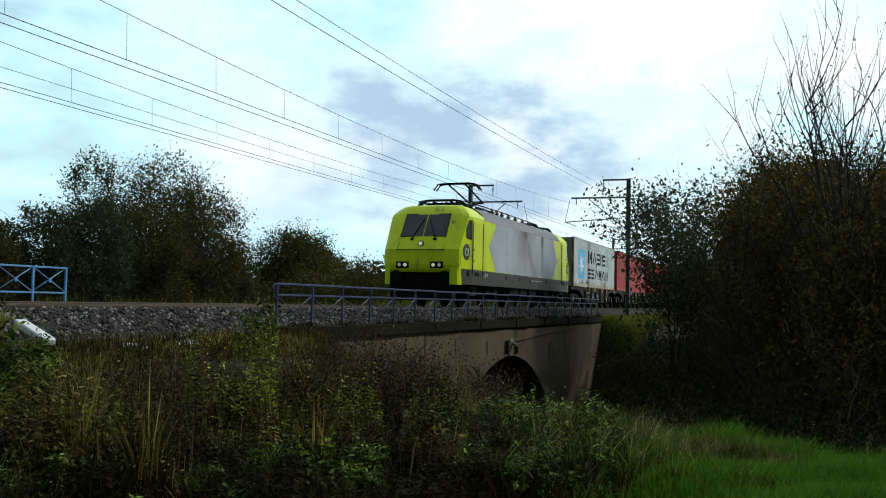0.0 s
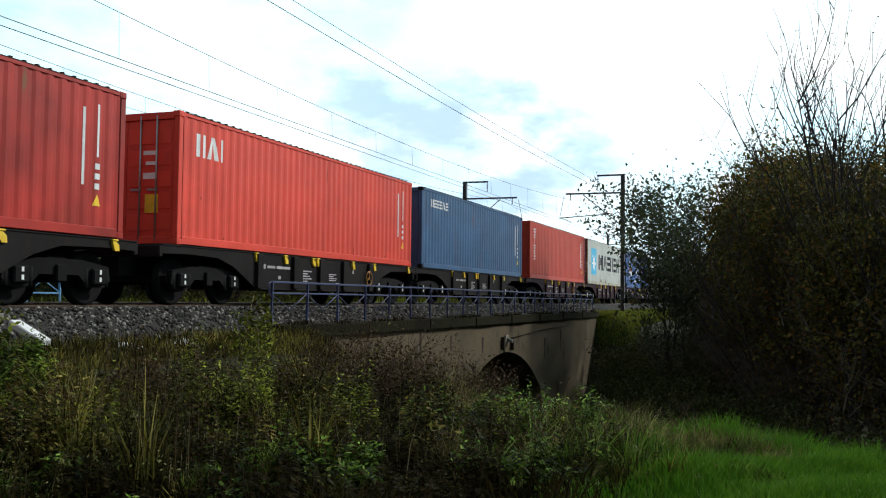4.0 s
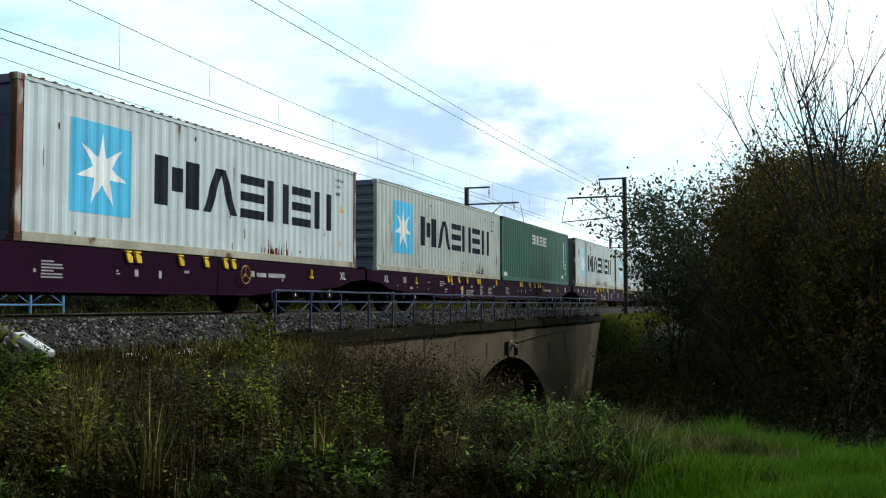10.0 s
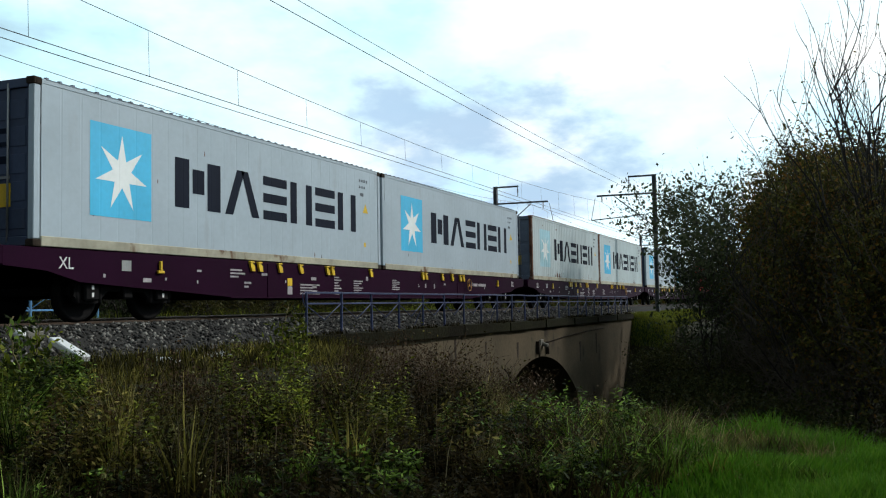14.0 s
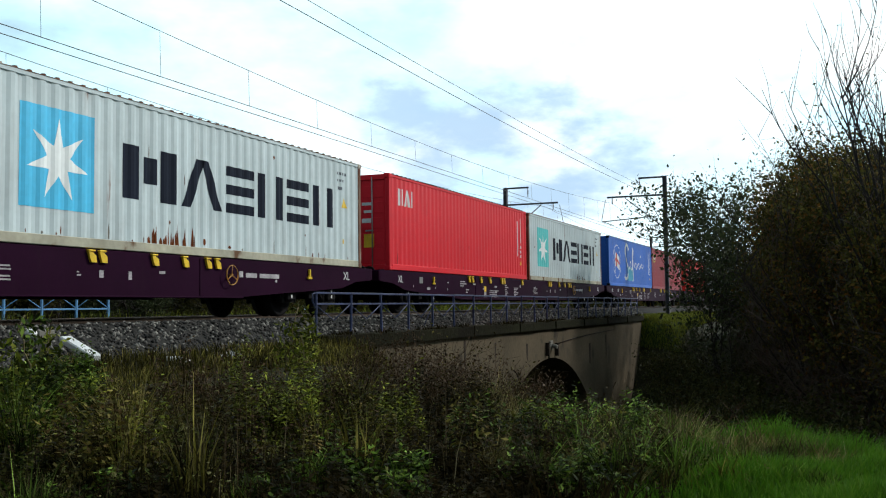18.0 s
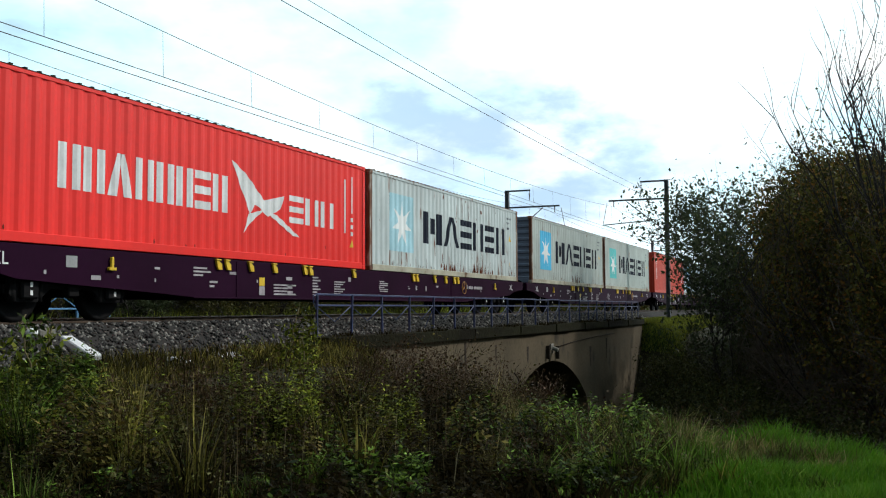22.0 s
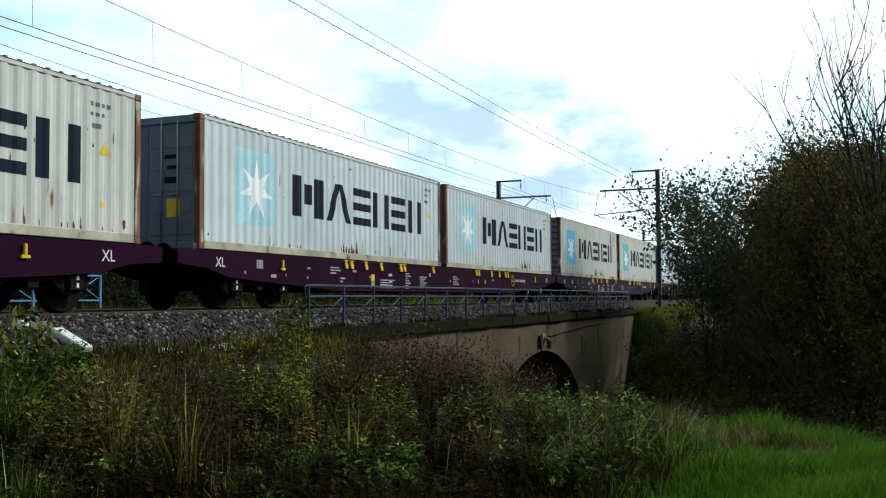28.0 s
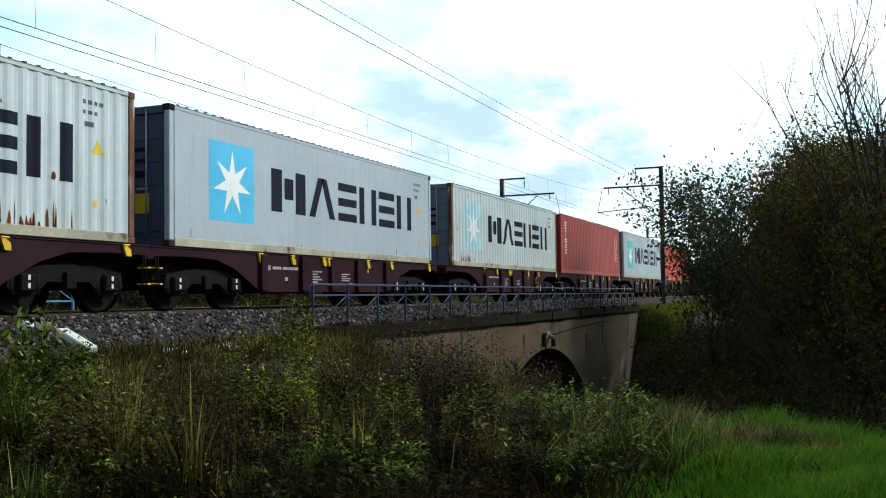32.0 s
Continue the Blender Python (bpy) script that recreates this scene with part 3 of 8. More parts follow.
def make_railing(y, x0, n, pitch, z0, z1, material, label, group):
    r = thing("railing", label, "railing", group, (x0, y, z0))
    h = z1 - z0
    post = Build().box(-0.02, 0.02, -0.025, 0.025, -0.16, h, 0.006).mesh("post", material)
    stay = Build().cyl((0, 0.02, h * 0.62), (0, 0.34, -0.12), 0.012, 6).mesh("stay", material)
    diag_a = Build().cyl((0, 0, h * 0.74), (-pitch * 0.5, 0, h * 0.36), 0.012, 6)
    diag_a.cyl((-pitch * 0.5, 0, h * 0.36), (-pitch + 0.02, 0, h * 0.70), 0.010, 6)
    diag = diag_a.mesh("brace", material)
    for k in range(n):
        p = part("post", post, material, r)
        p.location = (k * pitch, 0, 0)
        p.rotation_euler = (radians(0.8 * math.sin(2.3 * k)), radians(0.7 * math.sin(1.7 * k + 1)), 0)
        if k:
            d = part("brace", diag, material, r)
            d.location = (k * pitch, 0.0, 0)
            if k % 4 == 0:
                s = part("stay", stay, material, r)
                s.location = (k * pitch, 0, 0)
    for k in range(n - 1):
        x = k * pitch
        sag = 0.006 * math.sin(3 * k)
        part("top_rail", Build().box(x - 0.02, x + pitch - 0.02, -0.022, 0.022, h - 0.03 + sag, h + 0.012 + sag, 0.006), material, r)
        part("middle_rail", Build().box(x + 0.02, x + pitch - 0.02, -0.012, 0.012, h * 0.74 - 0.018, h * 0.74 + 0.018, 0.004), material, r)
    # bent end of the top rail
    part("end_bar", Build().tube([(-0.02, 0, h - 0.01), (-0.13, 0, h - 0.03), (-0.13, 0, h * 0.8), (-0.03, 0, h * 0.66)], 0.013), material, r)
    return r


make_railing(RAIL_Y, POST_0, POSTS, PITCH, -0.405, 0.482, M_BLUE, "dull dark blue steel railing with crossed braces on the bridge", "bridge railings")


def make_far_railing():
    y = 20.4
    x0, pitch, n = 8.9, 1.32, 12
    r = thing("railing", "bright blue steel railing with crossed braces behind the tracks", "railing", "bridge railings", (x0, y, 0.1))
    h, m = 0.88, M_BLUE2
    post = Build().box(-0.035, 0.035, -0.03, 0.03, -0.9, h, 0.008).mesh("post", m)
    cross = Build().cyl((0.03, 0, h - 0.05), (pitch - 0.03, 0, 0.16), 0.014, 6).cyl((0.03, 0.03, 0.16), (pitch - 0.03, 0.03, h - 0.05), 0.014, 6).box(pitch / 2 - 0.06, pitch / 2 + 0.06, -0.03, -0.01, 0.42, 0.54, 0.004).mesh("cross_brace", m)
    rail = Build().box(0.03, pitch - 0.03, -0.025, 0.025, h - 0.05, h, 0.008).mesh("top_rail", m)
    low = Build().box(0.03, pitch - 0.03, -0.02, 0.02, 0.10, 0.15, 0.006).mesh("bottom_rail", m)
    for k in range(n):
        o = part("post", post, m, r)
        o.location.x = k * pitch
        if k < n - 1:
            for nm, me in (("cross_brace", cross), ("top_rail", rail), ("bottom_rail", low)):
                o = part(nm, me, m, r)
                o.location.x = k * pitch


make_far_railing()


def rail_profile():
    half = [(0.075, 0.0), (0.075, 0.012), (0.012, 0.032), (0.009, 0.12), (0.034, 0.138), (0.036, 0.165), (0.028, 0.172)]
    return [(-a, b - 0.172) for a, b in half][::1] + [(a, b - 0.172) for a, b in reversed(half)]


def make_track(yc, name):
    t = thing(name, "railway track of rusty rails on concrete sleepers", "track", "railway tracks", kind="structure")
    for s in (-0.7535, 0.7535):
        prof = [(yc + s + a, z) for a, z in rail_profile()]
        part("rail", Build().prism_x(prof, -120, 320), M_RAIL, t)
    sl = Build().prism_x([(-1.25, -0.36), (1.25, -0.36), (1.25, -0.20), (1.0, -0.17), (-1.0, -0.17), (-1.25, -0.20)], -0.13, 0.13).mesh("sleeper", M_SLEEPER)
    for k in range(100):
        o = part("sleeper", sl, M_SLEEPER, t)
        o.location = (-4 + 0.6 * k, yc, -0.005)


make_track(TRACK, "track_near")
make_track(TRACK_2, "track_far")


def bed_z(y):
    """Cross profile of the ballast bed."""
    return np.interp(y, [8.6, 9.2, 9.75, 10.55, 10.9, 11.35, 13.2, 14.3, 15.4, 17.4, 18.3, 19.5], [-0.70, -0.60, -0.47, -0.07, -0.05, -0.16, -0.19, -0.15, -0.19, -0.18, -0.14, -0.62])


def make_ballast():
    xs = np.concatenate([np.linspace(-120, -2, 40), np.linspace(0, 60, 160), np.linspace(62, 320, 60)])
    ys = np.concatenate([np.linspace(8.6, 11.4, 24), np.linspace(11.6, 19.5, 30)])
    X, Y = np.meshgrid(xs, ys)
    Y = np.where((X > 16.6) & (X < 50), np.maximum(Y, 9.40), Y)
    Z = bed_z(Y) + 0.02 * np.sin(9 * X + 5 * Y) * np.sin(7 * Y)
    i = np.arange(X.size).reshape(X.shape)
    f = np.stack([i[:-1, :-1], i[:-1, 1:], i[1:, 1:], i[1:, :-1]], -1).reshape(-1, 4)
    bed = new("ballast_bed", array_mesh("ballast_bed", np.stack([X, Y, Z], -1).reshape(-1, 3), f, M_BALLAST, True))
    tagged(bed, "grey crushed stone ballast bed of the railway", "ballast", kind="structure")
    # loose stones over the shoulder that faces the meadow
    rng = np.random.default_rng(5)
    n = 26000
    x = 4 + 50 * rng.random(n) ** 1.35
    y = 8.95 + 2.5 * rng.random(n)
    y = np.where((x > 16.6) & (x < 50), np.maximum(y, 9.45 + 0.3 * rng.random(n)), y)
    z = bed_z(y) + 0.005
    base = np.array([(1, 0, 0), (-1, 0, 0), (0, 1, 0), (0, -1, 0), (0, 0, 1), (0, 0, -1)], float)
    tri = np.array([(0, 2, 4), (2, 1, 4), (1, 3, 4), (3, 0, 4), (2, 0, 5), (1, 2, 5), (3, 1, 5), (0, 3, 5)])
    size = rng.uniform(0.022, 0.055, (n, 1, 1)) * rng.uniform(0.6, 1.3, (n, 6, 1))
    a = rng.uniform(0, 2 * math.pi, n)
    c, s = np.cos(a), np.sin(a)
    v = base[None] * size
    v = np.stack([v[..., 0] * c[:, None] - v[..., 1] * s[:, None] + 0.3 * v[..., 2], v[..., 0] * s[:, None] + v[..., 1] * c[:, None], v[..., 2] * 0.8 + 0.4 * v[..., 0]], -1)
    v += np.stack([x, y, z], -1)[:, None]
    f = (tri[None] + 6 * np.arange(n)[:, None, None]).reshape(-1, 3)
    st = new("ballast_stones", array_mesh("ballast_stones", v.reshape(-1, 3), f, M_BALLAST))
    tagged(st, "loose grey crushed ballast stones along the track", "gravel", kind="stuff")


make_ballast()


def make_lineside():
    # sloping concrete slab, stone and broken slabs in the bank
    s = thing("concrete_slab", "white concrete slab lying down the ballast slope", "slab", at=(10.2, 9.60, -0.16))
    p = part("slab", Build().box(-0.085, 0.085, -0.74, 0.0, -0.09, 0.0, 0.015), M_WHITEC, s)
    s.rotation_euler = (radians(19), 0, radians(-14))
    st = thing("marker_stone", "pale rounded stone at the edge of the ballast", "stone", at=(9.75, 9.75, -0.18))
    b = Build()
    rings = []
    for k in range(7):
        t = math.pi * (k + 0.5) / 7
        rings.append([(0.085 * math.sin(t) * math.cos(a) * (1 + 0.2 * math.sin(3 * a + k)), 0.08 * math.sin(t) * math.sin(a) * (1 + 0.2 * math.sin(2 * a)), -0.065 * math.cos(t) + 0.06) for a in np.linspace(0, 2 * math.pi, 11)[:-1]])
    part("stone", b.loft(rings, True, True), M_WHITEC, st)
    for k, (x, y, z, w, r) in enumerate(((11.9, 9.02, -0.60, 0.42, 4), (13.0, 9.0, -0.60, 0.5, -6))):
        o = thing("broken_slab", "pale broken concrete slab half sunk in weeds", "slab", "broken slabs", (x, y, z))
        part("slab", Build().box(-w / 2, w / 2, -0.16, 0.16, -0.08, 0.06, 0.02), M_WHITEC, o)
        o.rotation_euler = (radians(12), radians(r), radians(3 * r))
    for x in (10.55,):
        o = thing("concrete_block", "small pale concrete block in the ballast edge", "block", "ballast blocks", (x, 10.35, -0.13))
        part("block", Build().box(-0.16, 0.16, -0.1, 0.1, -0.1, 0.045, 0.02), M_SLEEPER, o)


make_lineside()


# ---- overhead line ----
CONTACT = 4.755


def make_mast(x, y, side, label):
    """side +1: its arms reach towards +y."""
    m = thing("catenary_mast", label, "mast", "catenary masts", (x, y, -0.9))
    h = 8.42
    b = Build()
    b.box(-0.13, 0.13, -0.11, -0.09, 0, h).box(-0.13, 0.13, 0.09, 0.11, 0, h).box(-0.008, 0.008, -0.09, 0.09, 0, h)
    part("pole", b, M_STEEL, m)
    part("base_plate", Build().box(-0.22, 0.22, -0.2, 0.2, -0.1, 0.04, 0.02), M_CONC, m)
    s = side
    z = 8.36
    part("top_arm", Build().box(-0.04, 0.04, 0.112 * s, 1.5 * s, z - 0.05, z + 0.05, 0.01), M_STEEL, m)
    part("drop_insulator", Build().cyl((0, 1.45 * s, z - 0.05), (0, 1.45 * s, z - 0.62), 0.022, 8).cyl((0, 1.45 * s, z - 0.2), (0, 1.45 * s, z - 0.26), 0.05, 10).cyl((0, 1.45 * s, z - 0.32), (0, 1.45 * s, z - 0.38), 0.05, 10), M_INSUL, m)
    reach = 3.35
    part("main_arm", Build().box(-0.04, 0.04, 0.112 * s, reach * s, 7.28, 7.38, 0.01), M_STEEL, m)
    part("arm_stay", Build().cyl((0, 0.1 * s, 5.45), (0, 2.3 * s, 7.25), 0.03, 8), M_STEEL, m)
    part("suspension", Build().cyl((0, 3.05 * s, 7.28), (0, 3.05 * s, 6.95), 0.03, 8), M_INSUL, m)
    part("registration_tube", Build().cyl((0, 0.9 * s, 6.1), (0, (reach + 0.35) * s, 5.92), 0.03, 8), M_STEEL, m)
    part("steady_arm", Build().cyl((0, (reach + 0.3) * s, 5.93), (0, 3.0 * s, 5.68), 0.018, 6).cyl((0, (reach + 0.1) * s, 7.2), (0, (reach + 0.35) * s, 5.95), 0.016, 6), M_STEEL, m)
    return m


NEAR_MAST, FAR_MAST, SPAN = 9.2, 19.2, 50.0
for k, x in enumerate((-93.5, -43.5, 6.5, 56.4, 106.4, 156.4, 206.4)):
    make_mast(x, NEAR_MAST, 1, "slim grey steel catenary mast with brackets beside the track")
    make_mast(x + 1.2, FAR_MAST, -1, "slim grey steel catenary mast with brackets behind the tracks")


def make_wires():
    def messenger(x):
        u = ((x - 31.4 + 25) % 50) - 25
        return 5.40 + 0.00113 * u * u

    def span(name, label, y, zf, r, xs):
        w = thing("overhead_wire", label, "wire", "overhead wires")
        b = Build()
        pts = [(x, y, zf(x)) for x in xs]
        b.tube(pts, r, 5)
        part("wire", b, M_WIRE, w)
        return w
    xs = np.linspace(-43.6, 206.4, 101)
    for yc, d in ((TRACK, 0.34), (TRACK_2, 0.30)):
        m = span("messenger", "thin dark messenger wire with droppers above the track", yc + 0.05, messenger, 0.0075, xs)
        span("contact", "thin dark contact wire above the track", yc, lambda x: CONTACT, 0.0085, xs[::10])
        span("contact", "thin dark contact wire above the track", yc + d, lambda x: CONTACT - 0.03, 0.0085, xs[::10])
        for x in np.arange(-40.6, 200, 3.12):
            part("dropper", Build().cyl((x, yc + 0.05, messenger(x)), (x, yc + 0.02, CONTACT), 0.004, 4), M_WIRE, m)
    span("auxiliary", "thin dark auxiliary wire above the far track", 17.6, lambda x: 5.45 + 0.0002 * (x - 31) ** 2 * (abs(x - 31) < 60), 0.007, xs)
    span("feeder", "dark feeder wire hung from the mast tops", 10.66, lambda x: 6.52 + 0.0004 * (((x - 31.4 + 25) % 50) - 25) ** 2, 0.010, xs)
    span("feeder", "dark feeder wire hung from the mast tops", 10.62, lambda x: 6.84 + 0.0004 * (((x - 31.4 + 25) % 50) - 25) ** 2, 0.008, xs)


make_wires()


# ---- the train ----
MOVING = []            # (thing, place along the train)
BOX_L, BOX_W, BOX_H, DECK = 12.192, 2.438, 2.591, 1.155
M_DARKSTEEL = surface("black_underframe_steel", (0.007, 0.0065, 0.007), 0.85, 0.0, specular=0.1, patch=(2, 0.3), grain=(25, 0.3), bump=(40, 0.3, 0.006))
M_PURPLE = surface("purple_wagon_paint", lin(36, 8, 32), 0.6, specular=0.03, patch=(0.8, 0.15), grain=(10, 0.15), bump=(20, 0.1, 0.005), rust=0.70, rust_col=(0.03, 0.02, 0.02))
M_BROWN = surface("brown_purple_wagon_paint", lin(48, 28, 34), 0.6, specular=0.04, patch=(0.8, 0.2), grain=(10, 0.2), bump=(20, 0.15, 0.005), rust=0.64, rust_col=(0.05, 0.03, 0.025))
M_BLACKW = surface("black_wagon_paint", lin(34, 31, 31), 0.6, specular=0.05, patch=(0.8, 0.2), grain=(10, 0.2), bump=(20, 0.15, 0.005), rust=0.66, rust_col=(0.05, 0.03, 0.025))
M_YELLOW = surface("yellow_fitting_paint", lin(225, 185, 40), 0.5, patch=(3, 0.2), grain=(30, 0.2), bump=None, rust=0.64)
M_OCHRE = surface("rusty_ochre_paint", lin(176, 122, 48), 0.6, patch=(4, 0.3), grain=(30, 0.3), bump=None, rust=0.60)
M_WHITE = surface("white_marking", lin(215, 215, 215), 0.55, patch=(2, 0.12), grain=(25, 0.15), bump=None)
M_MARK = surface("worn_white_marking", lin(172, 166, 170), 0.6, specular=0.1, patch=(4, 0.3), grain=(40, 0.4), bump=None)
M_NAVY = surface("navy_marking", lin(24, 30, 44), 0.6, specular=0.05, patch=(1, 0.15), grain=(12, 0.15), bump=None, rust=0.74, rust_col=(0.3, 0.3, 0.28))
M_FAINT = surface("faint_grey_marking", lin(104, 110, 118), 0.6, specular=0.05, patch=(3, 0.3), grain=(14, 0.4), bump=None)
M_CYAN = surface("sky_blue_marking", lin(66, 184, 228), 0.5, patch=(1, 0.10), grain=(12, 0.10), bump=None, rust=0.72)
M_PALECYAN = surface("faded_blue_marking", lin(165, 208, 220), 0.5, patch=(1, 0.12), grain=(12, 0.12), bump=None, rust=0.70)
M_TEAL = surface("teal_marking", lin(80, 190, 190), 0.5, patch=(1, 0.12), grain=(12, 0.12), bump=None, rust=0.72)
M_STAR = surface("white_star_paint", lin(232, 236, 236), 0.5, patch=(1, 0.08), grain=(12, 0.08), bump=None)
M_ORANGE = surface("orange_red_marking", lin(225, 85, 45), 0.5, patch=(1, 0.15), grain=(12, 0.15), bump=None)
M_ROYAL = surface("royal_blue_marking", lin(35, 50, 130), 0.5, patch=(1, 0.15), grain=(12, 0.15), bump=None)
M_TURQ = surface("turquoise_repaint", lin(30, 140, 175), 0.5, patch=(1, 0.15), grain=(12, 0.15), bump=None)
M_LIME = surface("lime_marking", lin(190, 205, 50), 0.5, patch=(1, 0.15), grain=(12, 0.1), bump=None)
M_REDMARK = surface("red_marking", lin(200, 60, 45), 0.5, patch=(1, 0.15), grain=(12, 0.1), bump=None)
M_RUSTPOST = surface("rusty_post", lin(150, 92, 56), 0.8, patch=(3.5, 0.4), grain=(14, 0.4), bump=(30, 0.3, 0.006), second=lin(84, 44, 30), rust=0.55, rust_col=(0.42, 0.38, 0.32), streak=(6.0, 1.2))
M_RUN = surface("rust_run", lin(146, 98, 66), 0.85, specular=0.1, patch=(2, 0.4), grain=(14, 0.4), bump=None, second=lin(112, 68, 44))
M_RUN_DARK = surface("dark_rust_run", lin(150, 60, 44), 0.85, specular=0.1, patch=(2, 0.4), grain=(14, 0.4), bump=None, second=lin(104, 42, 32))
M_SCAB = surface("orange_rust_scab", lin(168, 92, 48), 0.9, specular=0.05, patch=(5, 0.4), grain=(20, 0.5), bump=None, second=lin(96, 52, 36))
M_LOWRAIL = surface("dirty_lower_rail", lin(176, 172, 154), 0.7, specular=0.15, patch=(1.2, 0.25), grain=(9, 0.25), bump=None, rust=0.57, rust_col=(0.12, 0.06, 0.03), streak=(2.5, 2.0))
M_GRIME = surface("grime_run", lin(152, 146, 132), 0.85, specular=0.1, patch=(2, 0.4), grain=(14, 0.4), bump=None, second=lin(118, 112, 102))
# End paints of pale boxes: grey and slate, with the ends' shade mixed in.
M_GREYDOOR = surface("shaded_grey_end_paint", lin(104, 114, 130), 0.55, patch=(0.8, 0.15), grain=(10, 0.15), bump=(20, 0.1, 0.005), rust=0.66)
M_SLATEDOOR = surface("shaded_slate_end_paint", lin(58, 70, 94), 0.55, patch=(0.8, 0.2), grain=(10, 0.2), bump=(20, 0.1, 0.005), rust=0.66)
M_BARSTEEL = surface("galvanised_bar", lin(150, 150, 150), 0.45, 0.6, patch=(2, 0.2), grain=(30, 0.2), bump=None)

PAINT = {
    "white": paintwork("white_container_paint", (188, 200, 203), 0.655),
    "cream": paintwork("cream_container_paint", (189, 191, 185), 0.64),
    "rusty": paintwork("rust_streaked_white_paint", (190, 200, 200), 0.605, 0.14),
    "grey": paintwork("light_grey_container_paint", (168, 181, 191), 0.69, 0.06),
    "pale": paintwork("pale_blue_grey_container_paint", (172, 187, 195), 0.67),
    "oldgrey": paintwork("weathered_grey_container_paint", (174, 183, 178), 0.63, 0.14),
    "brick": paintwork("brick_red_container_paint", (156, 42, 34), 0.66, 0.36),
    "coral": paintwork("coral_red_container_paint", (206, 68, 54), 0.68, 0.16),
    "orange": paintwork("orange_red_container_paint", (188, 61, 41), 0.70, 0.14),
    "crimson": paintwork("crimson_container_paint", (214, 32, 46), 0.72, 0.06),
    "maroon": paintwork("maroon_container_paint", (134, 30, 42), 0.70, 0.10),
    "scarlet": paintwork("scarlet_container_paint", (228, 40, 34), 0.70, 0.08),
    "oxide": paintwork("oxide_red_container_paint", (160, 56, 48), 0.66, 0.14),
    "slate": paintwork("slate_blue_container_paint", (54, 88, 124), 0.64, 0.22),
    "navy": paintwork("navy_blue_container_paint", (36, 78, 134), 0.64, 0.22),
    "blue": paintwork("bright_blue_container_paint", (44, 98, 188), 0.66, 0.10),
    "green": paintwork("green_container_paint", (27, 86, 68), 0.66, 0.14),
}

# corrugated side: trapezoid waves of this pitch and depth
WAVES, DEPTH, MARGIN = 41, 0.018, 0.17


def side_profile(kind):
    """Breakpoints (x, inset) along a container side."""
    if kind == "smooth":
        n, depth = 27, 0.0018
        pts, w = [(MARGIN, 0.0)], (BOX_L - 2 * MARGIN) / n
        for k in range(n):
            a = MARGIN + k * w
            pts += [(a + 0.90 * w, 0.0), (a + 0.92 * w, depth), (a + 0.98 * w, depth), (a + w, 0.0)]
        return pts
    w = (BOX_L - 2 * MARGIN) / WAVES
    pts = [(MARGIN, 0.0)]
    for k in range(WAVES):
        a = MARGIN + k * w
        pts += [(a + 0.26 * w, 0.0), (a + 0.50 * w, DEPTH), (a + 0.76 * w, DEPTH), (a + w, 0.0)]
    return pts


PROFILES = {k: side_profile(k) for k in ("corr", "smooth")}
PX = {k: np.array([a for a, _ in v]) for k, v in PROFILES.items()}
PD = {k: np.array([b for _, b in v]) for k, v in PROFILES.items()}
SIDE_Z0, SIDE_Z1 = 0.165, BOX_H - 0.085
OUT = BOX_W / 2 - 0.012


def side_panel(kind, s):
    """s = -1: the side towards the meadow. Origin: front lower corner of the box, at its middle line."""
    b = Build()
    pts = PROFILES[kind]
    vs, fs = [], []
    for x, d in pts:
        y = s * (OUT - d)
        vs += [(x, y, SIDE_Z0), (x, y, SIDE_Z1)]
    for k in range(len(pts) - 1):
        q = (2 * k, 2 * k + 2, 2 * k + 3, 2 * k + 1)
        fs.append(q if s < 0 else q[::-1])
    b.add(vs, fs)
    # header and sill strips that close the waves
    return b


def decal(kind, polys, lift=0.004):
    """Thin paint pieces from convex (x, z) polygons, laid on the waves of the side towards the meadow."""
    b = Build()
    px, pd = PX[kind], PD[kind]
    seen = {}

    def cut(poly, x, keep_right):
        out = []
        for (ax, az), (bx, bz) in zip(poly, poly[1:] + poly[:1]):
            ina, inb = (ax >= x, bx >= x) if keep_right else (ax <= x, bx <= x)
            if ina:
                out.append((ax, az))
            if ina != inb and bx != ax:
                t = (x - ax) / (bx - ax)
                out.append((x, az + t * (bz - az)))
        return out
    for poly in polys:
        area = sum(a[0] * c[1] - c[0] * a[1] for a, c in zip(poly, poly[1:] + poly[:1]))
        if area < 0:
            poly = poly[::-1]
        lo, hi = min(p[0] for p in poly), max(p[0] for p in poly)
        i0, i1 = max(0, np.searchsorted(px, lo) - 1), min(len(px) - 1, np.searchsorted(px, hi) + 1)
        for k in range(i0, i1):
            q = cut(cut(list(poly), px[k], True), px[k + 1], False)
            if len(q) < 3 or max(a for a, _ in q) - min(a for a, _ in q) < 1e-5:
                continue
            ids = []
            for x, z in q:
                key = (round(x, 4), round(z, 4))
                if key not in seen:
                    seen[key] = len(b.v)
                    b.v.append((x, -(OUT - float(np.interp(x, px, pd)) + lift), z))
                if seen[key] not in ids:
                    ids.append(seen[key])
            if len(ids) > 2:
                b.f.append(tuple(ids))
                b.s.append(False)
    return b


def rect(x0, x1, z0, z1):
    return [(x0, z0), (x1, z0), (x1, z1), (x0, z1)]


def star_polys(cx, cz, r):
    """A plain seven-pointed star."""
    ps = []
    inner = r * 0.36
    for k in range(7):
        a = math.pi / 2 + 2 * math.pi * k / 7
        d = math.pi / 7
        tip = (cx + r * math.cos(a), cz + r * math.sin(a))
        l = (cx + inner * math.cos(a + d), cz + inner * math.sin(a + d))
        rr = (cx + inner * math.cos(a - d), cz + inner * math.sin(a - d))
        ps += [[(cx, cz), rr, tip, l]]
    return [[q[1], q[2], q[3], q[0]] for q in ps]


